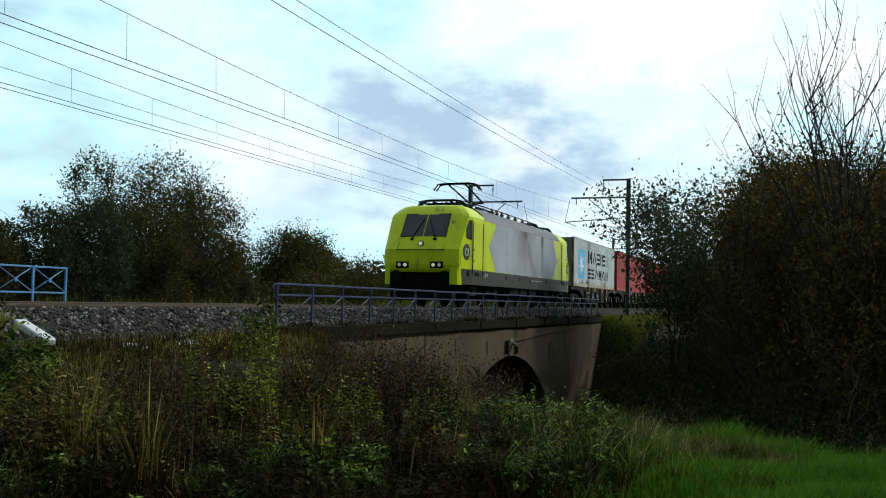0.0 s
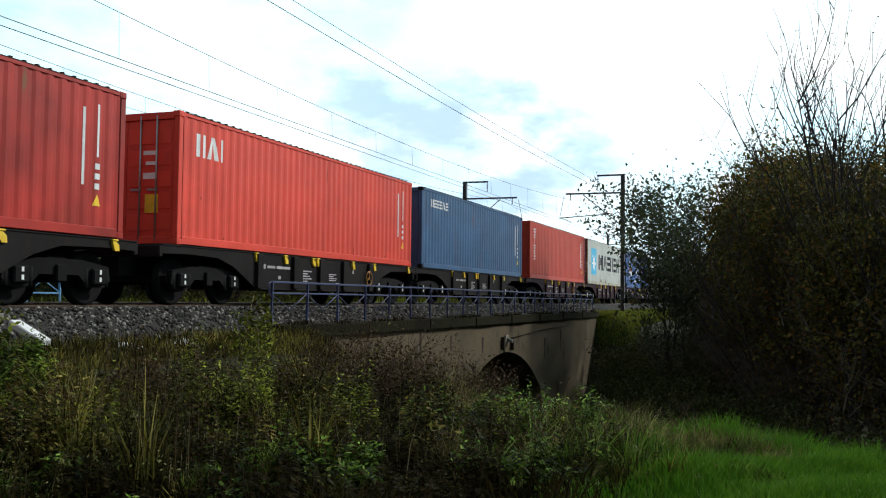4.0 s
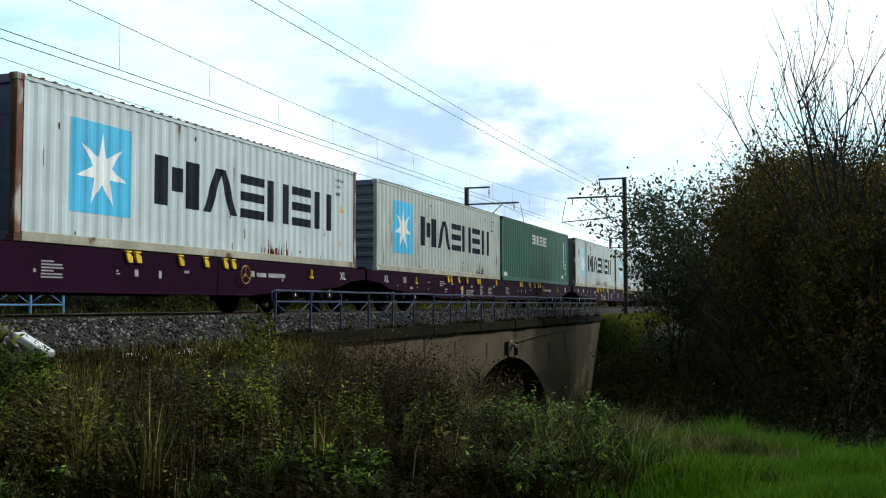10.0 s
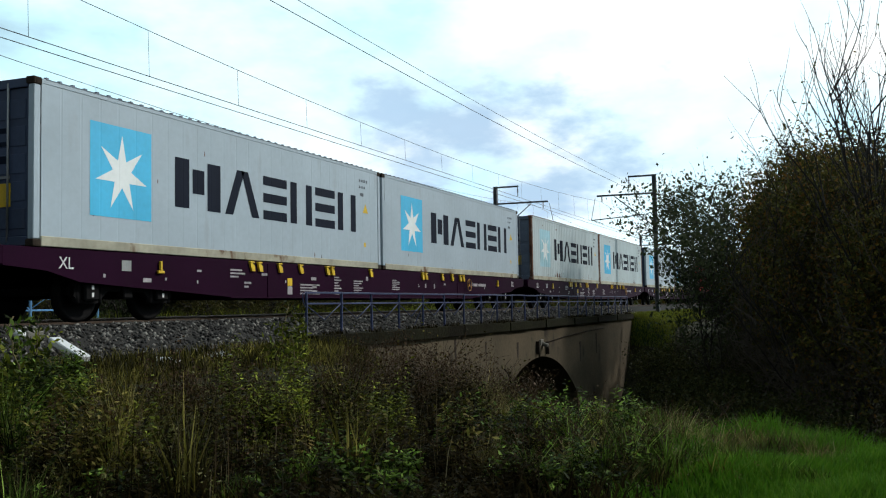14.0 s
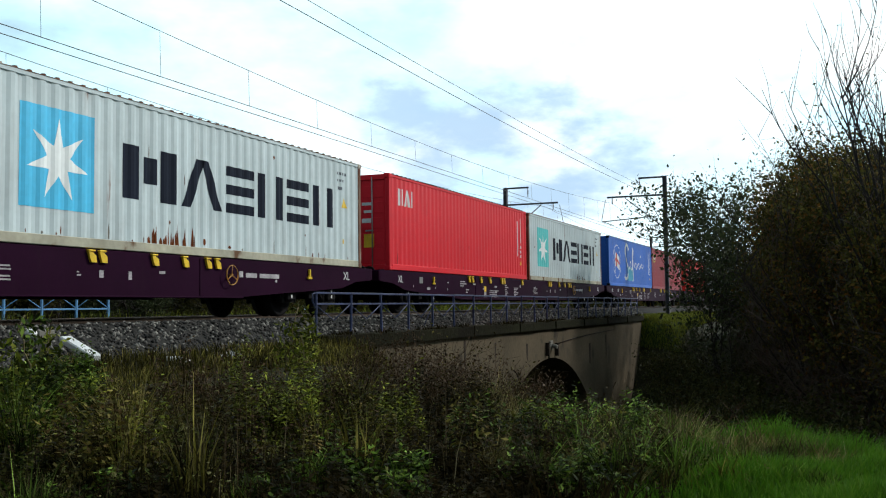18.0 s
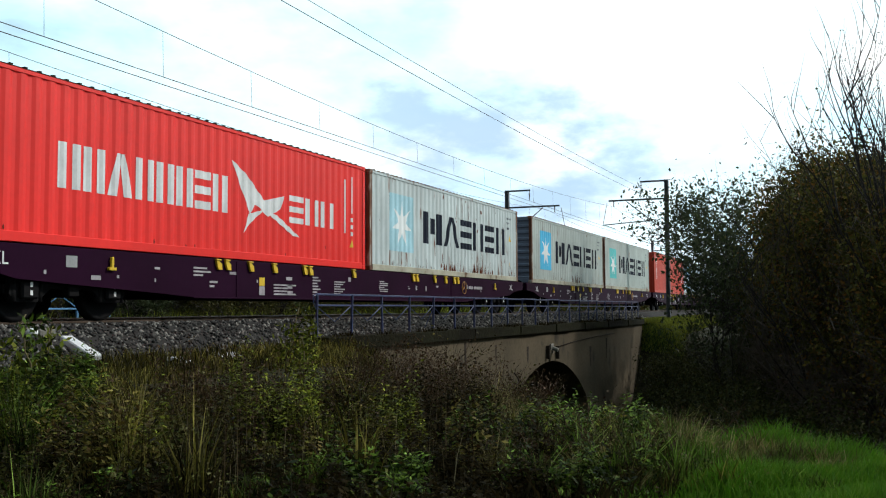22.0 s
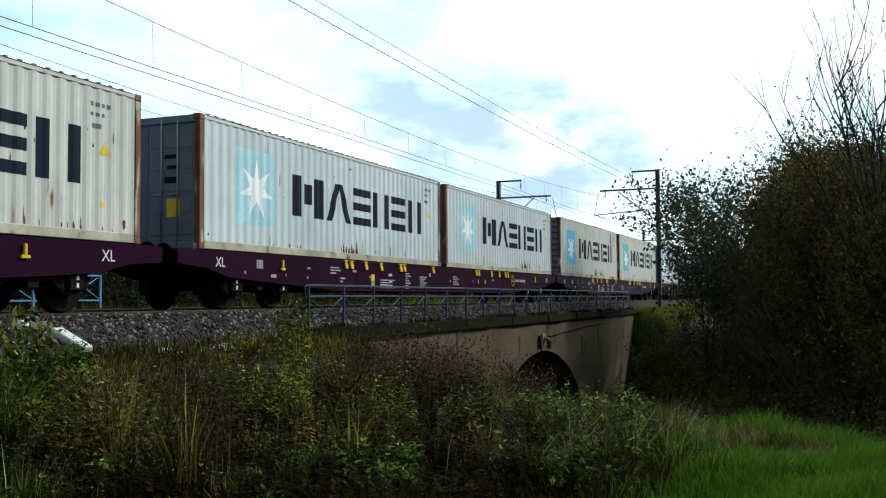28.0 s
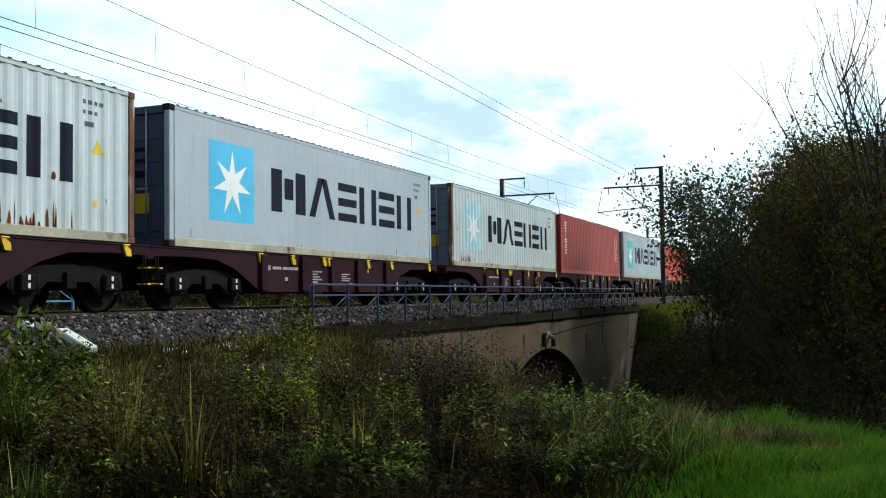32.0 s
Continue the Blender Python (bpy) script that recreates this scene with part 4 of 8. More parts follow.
def word_shapes(x0, x1, z0, z1, pattern):
    """A row of plain bar groups in place of a trade name: each letter's room is filled by a simple shape."""
    room = [1.42 if c == "L" else 1.25 if c == "t" else 0.6 if c == "i" else 1.0 for c in pattern]
    unit = (x1 - x0) / (sum(room) - 0.14)
    h, out, a = z1 - z0, [], x0
    for c, r in zip(pattern.lower(), room):
        a0, g = a, (r - 0.14) * unit
        a += r * unit
        st = min(0.35 * g, 0.30 * h)
        out += letter_room(c, a0, g, st, z0, z1, h)
    return out


def letter_room(c, a, g, st, z0, z1, h):
    """One plain shape: t a leaning pair, b three lying bars, i one upright, l two uprights."""
    if c == "t":
        return [[(a, z0), (a + st, z0), (a + g * 0.56, z1), (a + g * 0.34, z1)], [(a + g - st, z0), (a + g, z0), (a + g * 0.66, z1), (a + g * 0.46, z1)]]
    if c == "b":
        t = 0.21 * h
        return [rect(a, a + g, z0, z0 + t), rect(a, a + g, z0 + 0.395 * h, z0 + 0.395 * h + t), rect(a, a + g, z1 - t, z1)]
    if c == "i":
        return [rect(a + g / 2 - st / 2, a + g / 2 + st / 2, z0, z1)]
    if g > 1.2 * h:
        return [rect(a, a + 0.30 * g, z0, z1), rect(a + 0.37 * g, a + 0.63 * g, z0 + 0.32 * h, z1 - 0.18 * h), rect(a + 0.70 * g, a + g, z0, z1)]
    return [rect(a, a + st, z0, z1), rect(a + g - st, a + g, z0, z1)]


def ring_polys(cx, cz, rx, rz, t, n=28, a0=0.0, a1=2 * math.pi):
    out = []
    for k in range(n):
        a, b = a0 + (a1 - a0) * k / n, a0 + (a1 - a0) * (k + 1) / n
        out.append([(cx + rx * math.cos(a), cz + rz * math.sin(a)), (cx + rx * math.cos(b), cz + rz * math.sin(b)),
                    (cx + (rx - t) * math.cos(b), cz + (rz - t) * math.sin(b)), (cx + (rx - t) * math.cos(a), cz + (rz - t) * math.sin(a))])
    return out


def ribbon(pts, t):
    """A stroke of even width whose pieces meet edge to edge."""
    pts = [Vector(p) for p in pts]
    left, right = [], []
    for k, p in enumerate(pts):
        d = (pts[min(k + 1, len(pts) - 1)] - pts[max(k - 1, 0)]).normalized()
        n = Vector((-d.y, d.x)) * t / 2
        left.append((p.x + n.x, p.y + n.y))
        right.append((p.x - n.x, p.y - n.y))
    return [[right[k], right[k + 1], left[k + 1], left[k]] for k in range(len(pts) - 1)]


def curl(kind):
    """A handwriting-like wave of plain strokes in place of a script name."""
    big = [(4.55 + 0.55 * math.cos(a) * (1 - 0.1 * a), 1.95 + 0.40 * math.sin(a)) for a in np.linspace(0.3, 3.9, 14)]
    down = [(big[-1][0], big[-1][1]), (4.55, 1.42), (4.95, 1.0), (4.75, 0.55), (4.25, 0.42), (3.95, 0.55), (4.05, 0.75)]
    out = ribbon(big + down[1:], 0.17)
    x = 5.25
    out += ribbon([(5.3, 1.0), (5.6, 1.45), (5.85, 1.0), (6.1, 1.05)], 0.12)
    out += ribbon([(6.1, 1.0), (6.45, 2.1), (6.25, 2.25), (6.15, 1.6), (6.3, 0.45), (6.12, 0.35)], 0.12)
    wave = [(6.5 + 0.036 * k + 0.012 * math.sin(0.50 * k + 1.2), 1.26 + 0.17 * math.sin(0.50 * k) * (1 - 0.004 * k) + 0.05 * math.sin(0.21 * k)) for k in range(82)]
    out += ribbon(wave, 0.075)
    out += [rect(8.5, 8.62, 1.78, 1.92)]
    return out


_cache = {}


def shared(key, make, material):
    k = (key, material.name)
    if k not in _cache:
        _cache[k] = make().mesh(key, material)
    return _cache[k]


def corner_posts(fx, s):
    def make():
        x0, x1 = (0.0, 0.16) if fx < 0 else (BOX_L - 0.16, BOX_L)
        y0, y1 = (-BOX_W / 2, -BOX_W / 2 + 0.13) if s < 0 else (BOX_W / 2 - 0.13, BOX_W / 2)
        return Build().box(x0 + 0.012, x1 - 0.004, y0 + 0.008, y1 - 0.008, 0.118, BOX_H - 0.118, 0.012)
    return make


def casting(fx, s, top):
    def make():
        x0, x1 = (0.0, 0.178) if fx < 0 else (BOX_L - 0.178, BOX_L)
        y0, y1 = (-BOX_W / 2, -BOX_W / 2 + 0.162) if s < 0 else (BOX_W / 2 - 0.162, BOX_W / 2)
        z0 = BOX_H - 0.118 if top else 0.0
        b = Build().box(x0, x1, y0, y1, z0, z0 + 0.118, 0.014)
        xm = (x0 + x1) / 2
        b.box(xm - 0.04, xm + 0.04, (y0 if s < 0 else y1) - 0.003, (y0 if s < 0 else y1) + 0.003, z0 + 0.03, z0 + 0.09)
        return b
    return make


def container(i, paint, kind, mark, end, post, label):
    c = thing("container", label, "container", "shipping containers")
    m = PAINT[paint]
    pm = M_RUSTPOST if post else m
    low = M_LOWRAIL if paint in ("rusty", "oldgrey", "cream", "white", "grey", "pale") else m
    for s in (-1, 1):
        part("side_panel", shared("side_%s_%d" % (kind, s), lambda: side_panel(kind, s), m), m, c)
        part("top_rail", shared("top_rail_%d" % s, lambda: Build().box(0.17, BOX_L - 0.17, s * (BOX_W / 2 - 0.07), s * (BOX_W / 2 - 0.004), BOX_H - 0.09, BOX_H - 0.012, 0.008), m), m, c)
        part("bottom_rail", shared("bottom_rail_%d" % s, lambda: Build().box(0.17, BOX_L - 0.17, s * (BOX_W / 2 - 0.09), s * (BOX_W / 2 - 0.002), 0.012, 0.17, 0.01), low), low, c)
        for fx in (-1, 1):
            part("corner_post", shared("post_%d_%d" % (fx, s), corner_posts(fx, s), pm), pm, c)
            for top in (0, 1):
                part("corner_casting", shared("casting_%d_%d_%d" % (fx, s, top), casting(fx, s, top), M_RUSTPOST if post else M_DARKRUST if paint == "grey" else M_DARKSTEEL if paint in ("navy", "blue", "slate", "green") else pm), pm, c)
    # roof with shallow cross waves, and lashing lugs along its edge, seen from below as a toothed line
    def toothed(n, x0, x1, z0, z1, z2, share, y0, y1):
        w = (x1 - x0) / n
        top = []
        for k in range(n):
            a = x0 + k * w
            top += [(a, z1), (a, z2), (a + share * w, z2), (a + share * w, z1)]
        return Build().prism([(x0, z0), (x1, z0), (x1, z1)] + top[::-1], y0, y1)
    part("roof", shared("roof", lambda: toothed(60, 0.18, BOX_L - 0.18, BOX_H - 0.08, BOX_H - 0.03, BOX_H - 0.006, 0.62, -BOX_W / 2 + 0.074, BOX_W / 2 - 0.074), m), m, c)
    lug = M_RUSTPOST if paint in ("white", "cream", "rusty", "oldgrey") else M_GREYDOOR if paint in ("grey", "pale") else M_DARKRUST
    part("roof_edge", shared("roof_edge", lambda: toothed(42, 0.25, BOX_L - 0.25, BOX_H - 0.02, BOX_H - 0.010, BOX_H + 0.014, 0.2, -BOX_W / 2 - 0.003, -BOX_W / 2 + 0.05), lug), lug, c)

    def floor():
        b = Build().box(0.1, BOX_L - 0.1, -BOX_W / 2 + 0.09, BOX_W / 2 - 0.09, 0.05, 0.16)
        return b
    part("floor", shared("floor", floor, M_DARKSTEEL), M_DARKSTEEL, c)
    # pale boxes get the shade-darkened colours at both ends
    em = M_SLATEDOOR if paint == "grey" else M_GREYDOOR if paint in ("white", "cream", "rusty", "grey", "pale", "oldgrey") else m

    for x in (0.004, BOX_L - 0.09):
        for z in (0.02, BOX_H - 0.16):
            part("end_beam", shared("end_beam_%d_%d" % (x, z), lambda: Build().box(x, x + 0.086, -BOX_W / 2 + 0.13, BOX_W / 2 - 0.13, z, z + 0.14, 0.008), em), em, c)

    def ribbed(x):
        def make():
            b = Build()
            n = 9
            zs = np.linspace(0.16, BOX_H - 0.16, n * 4 + 1)
            pts = []
            for k in range(n):
                a, w = zs[4 * k], zs[4] - zs[0]
                pts += [(a, 0), (a + 0.3 * w, 0), (a + 0.45 * w, 0.045), (a + 0.85 * w, 0.045)]
            pts.append((zs[-1], 0))
            vs = []
            sg = 1 if x < 1 else -1
            for z, d in pts:
                vs += [(x + sg * d, -BOX_W / 2 + 0.13, z), (x + sg * d, BOX_W / 2 - 0.13, z)]
            b.add(vs, [(2 * k, 2 * k + 1, 2 * k + 3, 2 * k + 2) for k in range(len(pts) - 1)])
            return b
        return make
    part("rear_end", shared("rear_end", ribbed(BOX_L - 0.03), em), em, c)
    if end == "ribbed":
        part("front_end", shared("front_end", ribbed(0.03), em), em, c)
    else:
        for k, s in enumerate((-1, 1)):
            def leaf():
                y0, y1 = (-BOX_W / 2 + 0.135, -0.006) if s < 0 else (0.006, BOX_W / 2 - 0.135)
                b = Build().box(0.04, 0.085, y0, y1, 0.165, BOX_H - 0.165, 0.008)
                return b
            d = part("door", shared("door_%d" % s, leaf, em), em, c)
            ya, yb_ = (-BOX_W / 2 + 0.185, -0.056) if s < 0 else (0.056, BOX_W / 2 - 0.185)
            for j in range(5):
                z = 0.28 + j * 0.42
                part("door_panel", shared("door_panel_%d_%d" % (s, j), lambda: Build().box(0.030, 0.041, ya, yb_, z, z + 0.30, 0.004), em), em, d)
            for j in (0.28, 0.78):
                yb = s * (0.12 + 0.75 * j)
                part("locking_bar", shared("bar_%d_%d" % (s, int(100 * j)), lambda: Build().cyl((0.012, yb, 0.08), (0.012, yb, BOX_H - 0.08), 0.017, 8).box(0.0, 0.03, yb - 0.03, yb + 0.2, 1.05, 1.09), M_BARSTEEL), M_BARSTEEL, d)
            part("door_notice", shared("door_notice_%d" % s, lambda: Build().box(0.026, 0.029, s * 0.55 - 0.16, s * 0.55 + 0.16, 1.75, 1.83).box(0.026, 0.029, s * 0.55 - 0.16, s * 0.55 + 0.10, 1.55, 1.62).box(0.026, 0.029, s * 0.55 - 0.12, s * 0.55 + 0.16, 1.28, 1.40), M_WHITE if em is m else M_NAVY), M_WHITE, d, "printed notice on the door")
        part("yellow_plate", shared("yellow_plate", lambda: Build().box(0.025, 0.029, -0.75, -0.45, 0.62, 0.98), M_YELLOW), M_YELLOW, c, "yellow warning plate")

    def put(name, polys, material, lab="", lift=0.004):
        if name in ("name_shapes", "id_marks"):
            for q in polys:
                part("name_bar" if name == "name_shapes" else "id_mark", decal(kind, [q], lift), material, c, lab)
            return
        part(name, decal(kind, polys, lift), material, c, lab)
    # rust and grime that has run down the side, most of it near the foot
    rs = random.Random(40 + i)
    many = {"rusty": 70, "cream": 30, "oldgrey": 24, "white": 13, "pale": 12, "grey": 4}.get(paint, 4)
    for nm, share, mt in (("rust_run", 1.0, M_RUN if paint in ("white", "cream", "rusty", "grey", "pale", "oldgrey") else M_RUN_DARK), ("grime_run", 0.5, M_GRIME if paint in ("white", "cream", "rusty", "grey", "pale", "oldgrey") else M_RUN_DARK)):
        ps = []
        for k in range(int(many * share)):
            x = rs.uniform(0.25, BOX_L - 0.3)
            if kind == "corr":
                w_ = (BOX_L - 2 * MARGIN) / WAVES
                x = MARGIN + w_ * (round((x - MARGIN) / w_) + rs.choice((0.05, 0.14, 0.55, 0.64)))
            z0 = 0.175 if rs.random() < 0.62 else rs.uniform(0.3, 2.0)
            h = rs.uniform(0.03, 0.10) + 0.42 * rs.random() ** 4 * (1.5 if paint == "rusty" else 1)
            z1, w_ = min(z0 + h, SIDE_Z1 - 0.02), rs.uniform(0.010, 0.030)
            lean = rs.uniform(-0.3, 0.3) * w_
            ps.append([(x - w_ * 0.4, z0), (x + w_ * 0.6, z0), (x + w_ + lean, z0 + 0.4 * (z1 - z0)), (x + 0.3 * w_ + lean, z1), (x - 0.5 * w_ + lean, z0 + 0.6 * (z1 - z0))])
        tagged(part(nm, decal(kind, ps, 0.0025), mt, c), kind="stuff")
    if paint in ("rusty", "oldgrey", "cream", "white"):
        ps = []
        for k in range({"rusty": 22, "oldgrey": 9, "cream": 10, "white": 5}[paint]):
            x, where = rs.uniform(0.3, BOX_L - 0.4), rs.random()
            z = 0.19 + 0.12 * rs.random() if where < 0.45 else SIDE_Z1 - rs.uniform(0.06, 0.3) if where < 0.7 else rs.uniform(0.4, 2.1)
            rx, rz = rs.uniform(0.012, 0.05) * (2.2 if paint == "rusty" and k < 3 else 1), rs.uniform(0.02, 0.09) * (1.6 if paint == "rusty" and k < 3 else 1)
            ps.append([(x + rx * math.cos(a) * rs.uniform(0.55, 1.3), min(SIDE_Z1 - 0.01, max(0.172, z + rz * math.sin(a) * rs.uniform(0.6, 1.3)))) for a in np.linspace(0, 2 * math.pi, 11)[:-1]])
        for k in range({"rusty": 3, "oldgrey": 1, "cream": 2, "white": 1}[paint]):
            mid, n = rs.uniform(1.0, BOX_L - 1.0), rs.randint(9, 18)
            for j in range(n):
                x = mid + rs.gauss(0, 0.32)
                if 0.25 < x < BOX_L - 0.3:
                    h, w_ = rs.uniform(0.06, 0.22) + 0.3 * rs.random() ** 3, rs.uniform(0.014, 0.04)
                    ps.append([(x - w_, 0.172), (x + w_, 0.172), (x + w_ * rs.uniform(0.3, 1.1), 0.172 + 0.5 * h), (x + 0.2 * w_, 0.172 + h), (x - w_ * rs.uniform(0.3, 1.1), 0.172 + 0.6 * h)])
        tagged(part("rust_scab", decal(kind, ps, 0.003), M_SCAB, c), kind="stuff")
    # identity marks in the upper far corner, and the small ones below
    if paint in ("white", "cream", "rusty", "grey", "pale", "oldgrey"):
        put("id_marks", [rect(10.95 + 0.13 * k, 11.03 + 0.13 * k, 2.20, 2.27) for k in (0, 1, 2, 3)] + [rect(10.95 + 0.13 * k, 11.03 + 0.13 * k, 2.04, 2.10) for k in (0, 1, 2)]
            + [rect(11.0, 11.2, 1.84, 1.92)], M_FAINT)
        put("warning_triangle", [[(11.15, 1.42), (11.45, 1.42), (11.3, 1.66)]], M_YELLOW, "yellow warning triangle")
        put("warning_plate", [rect(11.2, 11.3, 0.55, 0.66)], M_YELLOW)
    else:
        put("id_marks", [rect(11.1, 11.15, 0.85, 2.15), rect(11.45, 11.5, 1.35, 2.25)] + [rect(11.42, 11.54, 0.80 + 0.17 * k, 0.90 + 0.17 * k) for k in range(3)], M_WHITE)
        put("warning_triangle", [[(11.38, 0.52), (11.58, 0.52), (11.48, 0.72)]], M_YELLOW)
    if mark in ("star", "star_pale", "star_teal"):
        cm = {"star": M_CYAN, "star_pale": M_PALECYAN, "star_teal": M_TEAL}[mark]
        put("emblem_square", [rect(1.22, 2.76, 0.57, 2.12)], cm, "light blue square")
        put("emblem_star", star_polys(1.99, 1.32, 0.66), M_STAR, "white star shape", 0.007)
        put("name_shapes", word_shapes(3.43, 10.75, 0.90, 1.82, "Ltblbl"), M_NAVY, "dark bar shapes of a trade name")
    elif mark == "star_two":
        put("emblem_square", [rect(1.25, 2.90, 0.45, 2.03)], M_CYAN, "light blue square")
        put("emblem_star", star_polys(2.07, 1.22, 0.70), M_STAR, "white star shape", 0.007)
        put("name_shapes", word_shapes(3.80, 9.95, 1.36, 2.04, "Ltblbl"), M_NAVY, "dark bar shapes of a trade name")
        put("name_shapes", word_shapes(3.80, 9.95, 0.50, 1.06, "bbtltl"), M_NAVY)
    elif mark == "script":
        put("emblem_ring", ring_polys(2.0, 1.32, 0.92, 0.90, 0.045), M_WHITE, "white oval ring")
        put("emblem_flag", [rect(1.5, 1.56, 0.65, 1.85), rect(1.56, 2.05, 1.05, 1.78), [(2.05, 1.0), (2.6, 0.85), (2.6, 1.55), (2.05, 1.74)]], M_WHITE)
        put("emblem_cross", [rect(1.56, 2.05, 1.33, 1.50), [(2.05, 1.30), (2.6, 1.13), (2.6, 1.28), (2.05, 1.47)], rect(1.78, 1.95, 1.05, 1.78)], M_REDMARK, "red cross bars", 0.007)
        put("name_strokes", curl(kind), M_WHITE, "white curled strokes of a trade name", 0.007)
        if paint == "blue":
            put("repainted_patch", [rect(4.75, 6.35, 0.35, 1.12)], M_TURQ, "turquoise repainted patch")
    elif mark == "bird":
        put("name_shapes", word_shapes(1.80, 6.25, 0.90, 1.62, "lltlllbl"), M_WHITE, "white bar shapes of a trade name")
        put("name_shapes", word_shapes(8.55, 10.55, 0.90, 1.50, "bll"), M_WHITE)
        for j, wing in enumerate([[(6.4, 1.98), (6.95, 1.72), (7.75, 1.15), (7.2, 1.15)], [(6.4, 1.98), (7.2, 1.15), (7.05, 0.95), (6.55, 1.7)], [(7.2, 1.2), (8.35, 1.45), (8.2, 1.15), (7.7, 0.95)],
                       [(7.0, 0.95), (7.6, 1.1), (7.1, 0.8), (6.8, 0.55)], [(7.5, 1.1), (8.1, 1.0), (9.0, 0.6), (8.7, 0.62)]]):
            put("emblem_wing", [wing], M_WHITE, "white winged shape", 0.004 + 0.0015 * j)
    elif mark == "two_blocks":
        put("blue_block", [rect(4.05, 5.45, 0.97, 1.78)], M_ROYAL, "blue block")
        put("orange_block", [rect(5.47, 8.40, 0.97, 1.80)], M_ORANGE, "orange block")
        put("name_shapes", word_shapes(4.15, 5.40, 1.18, 1.60, "lbb"), M_WHITE, "", 0.007)
        put("name_shapes", word_shapes(5.6, 8.2, 1.16, 1.58, "ltbiil"), M_REDMARK, "", 0.007)
        put("name_line", [rect(5.6 + 0.3 * k, 5.8 + 0.3 * k, 0.68, 0.80) for k in range(6)], M_WHITE)
    elif mark == "column":
        for k, w in enumerate((0.34, 0.30, 0.16, 0.34, 0.30, 0.30)):
            z = 2.10 - 0.245 * k
            put("name_block", [rect(0.86 - w / 2, 0.86 + w / 2, z, z + 0.06), rect(0.86 - w / 2, 0.86 + w / 2, z + 0.11, z + 0.18)], M_WHITE)
    elif mark == "capitals":
        put("name_shapes", word_shapes(4.88, 7.5, 1.74, 2.16, "blllblb"), M_WHITE, "white bar shapes of a trade name")
        put("number_blocks", [rect(10.6, 10.95, 0.32, 0.48), rect(0.35, 0.8, 0.2, 0.36)], M_WHITE)
    elif mark == "arcs":
        put("emblem_arcs", ring_polys(0.85, 1.95, 0.45, 0.26, 0.06, 10, 0.1, 2.3) + ring_polys(0.82, 1.95, 0.45, 0.26, 0.06, 10, 3.3, 5.5), M_LIME, "lime arcs")
        put("name_shapes", word_shapes(0.55, 1.2, 1.88, 2.06, "llbtl"), M_WHITE)
    elif mark == "three":
        put("name_shapes", word_shapes(0.62, 1.62, 1.78, 2.24, "lti"), M_WHITE, "white blocks of a trade name")
    elif mark == "small":
        put("name_shapes", word_shapes(0.85, 2.5, 2.02, 2.28, "lbbbtb"), M_WHITE, "small white blocks of a trade name")
    c.location = (STARTS[i - 1], TRACK, DECK)
    MOVING.append((c, STARTS[i - 1], DECK))
    return c


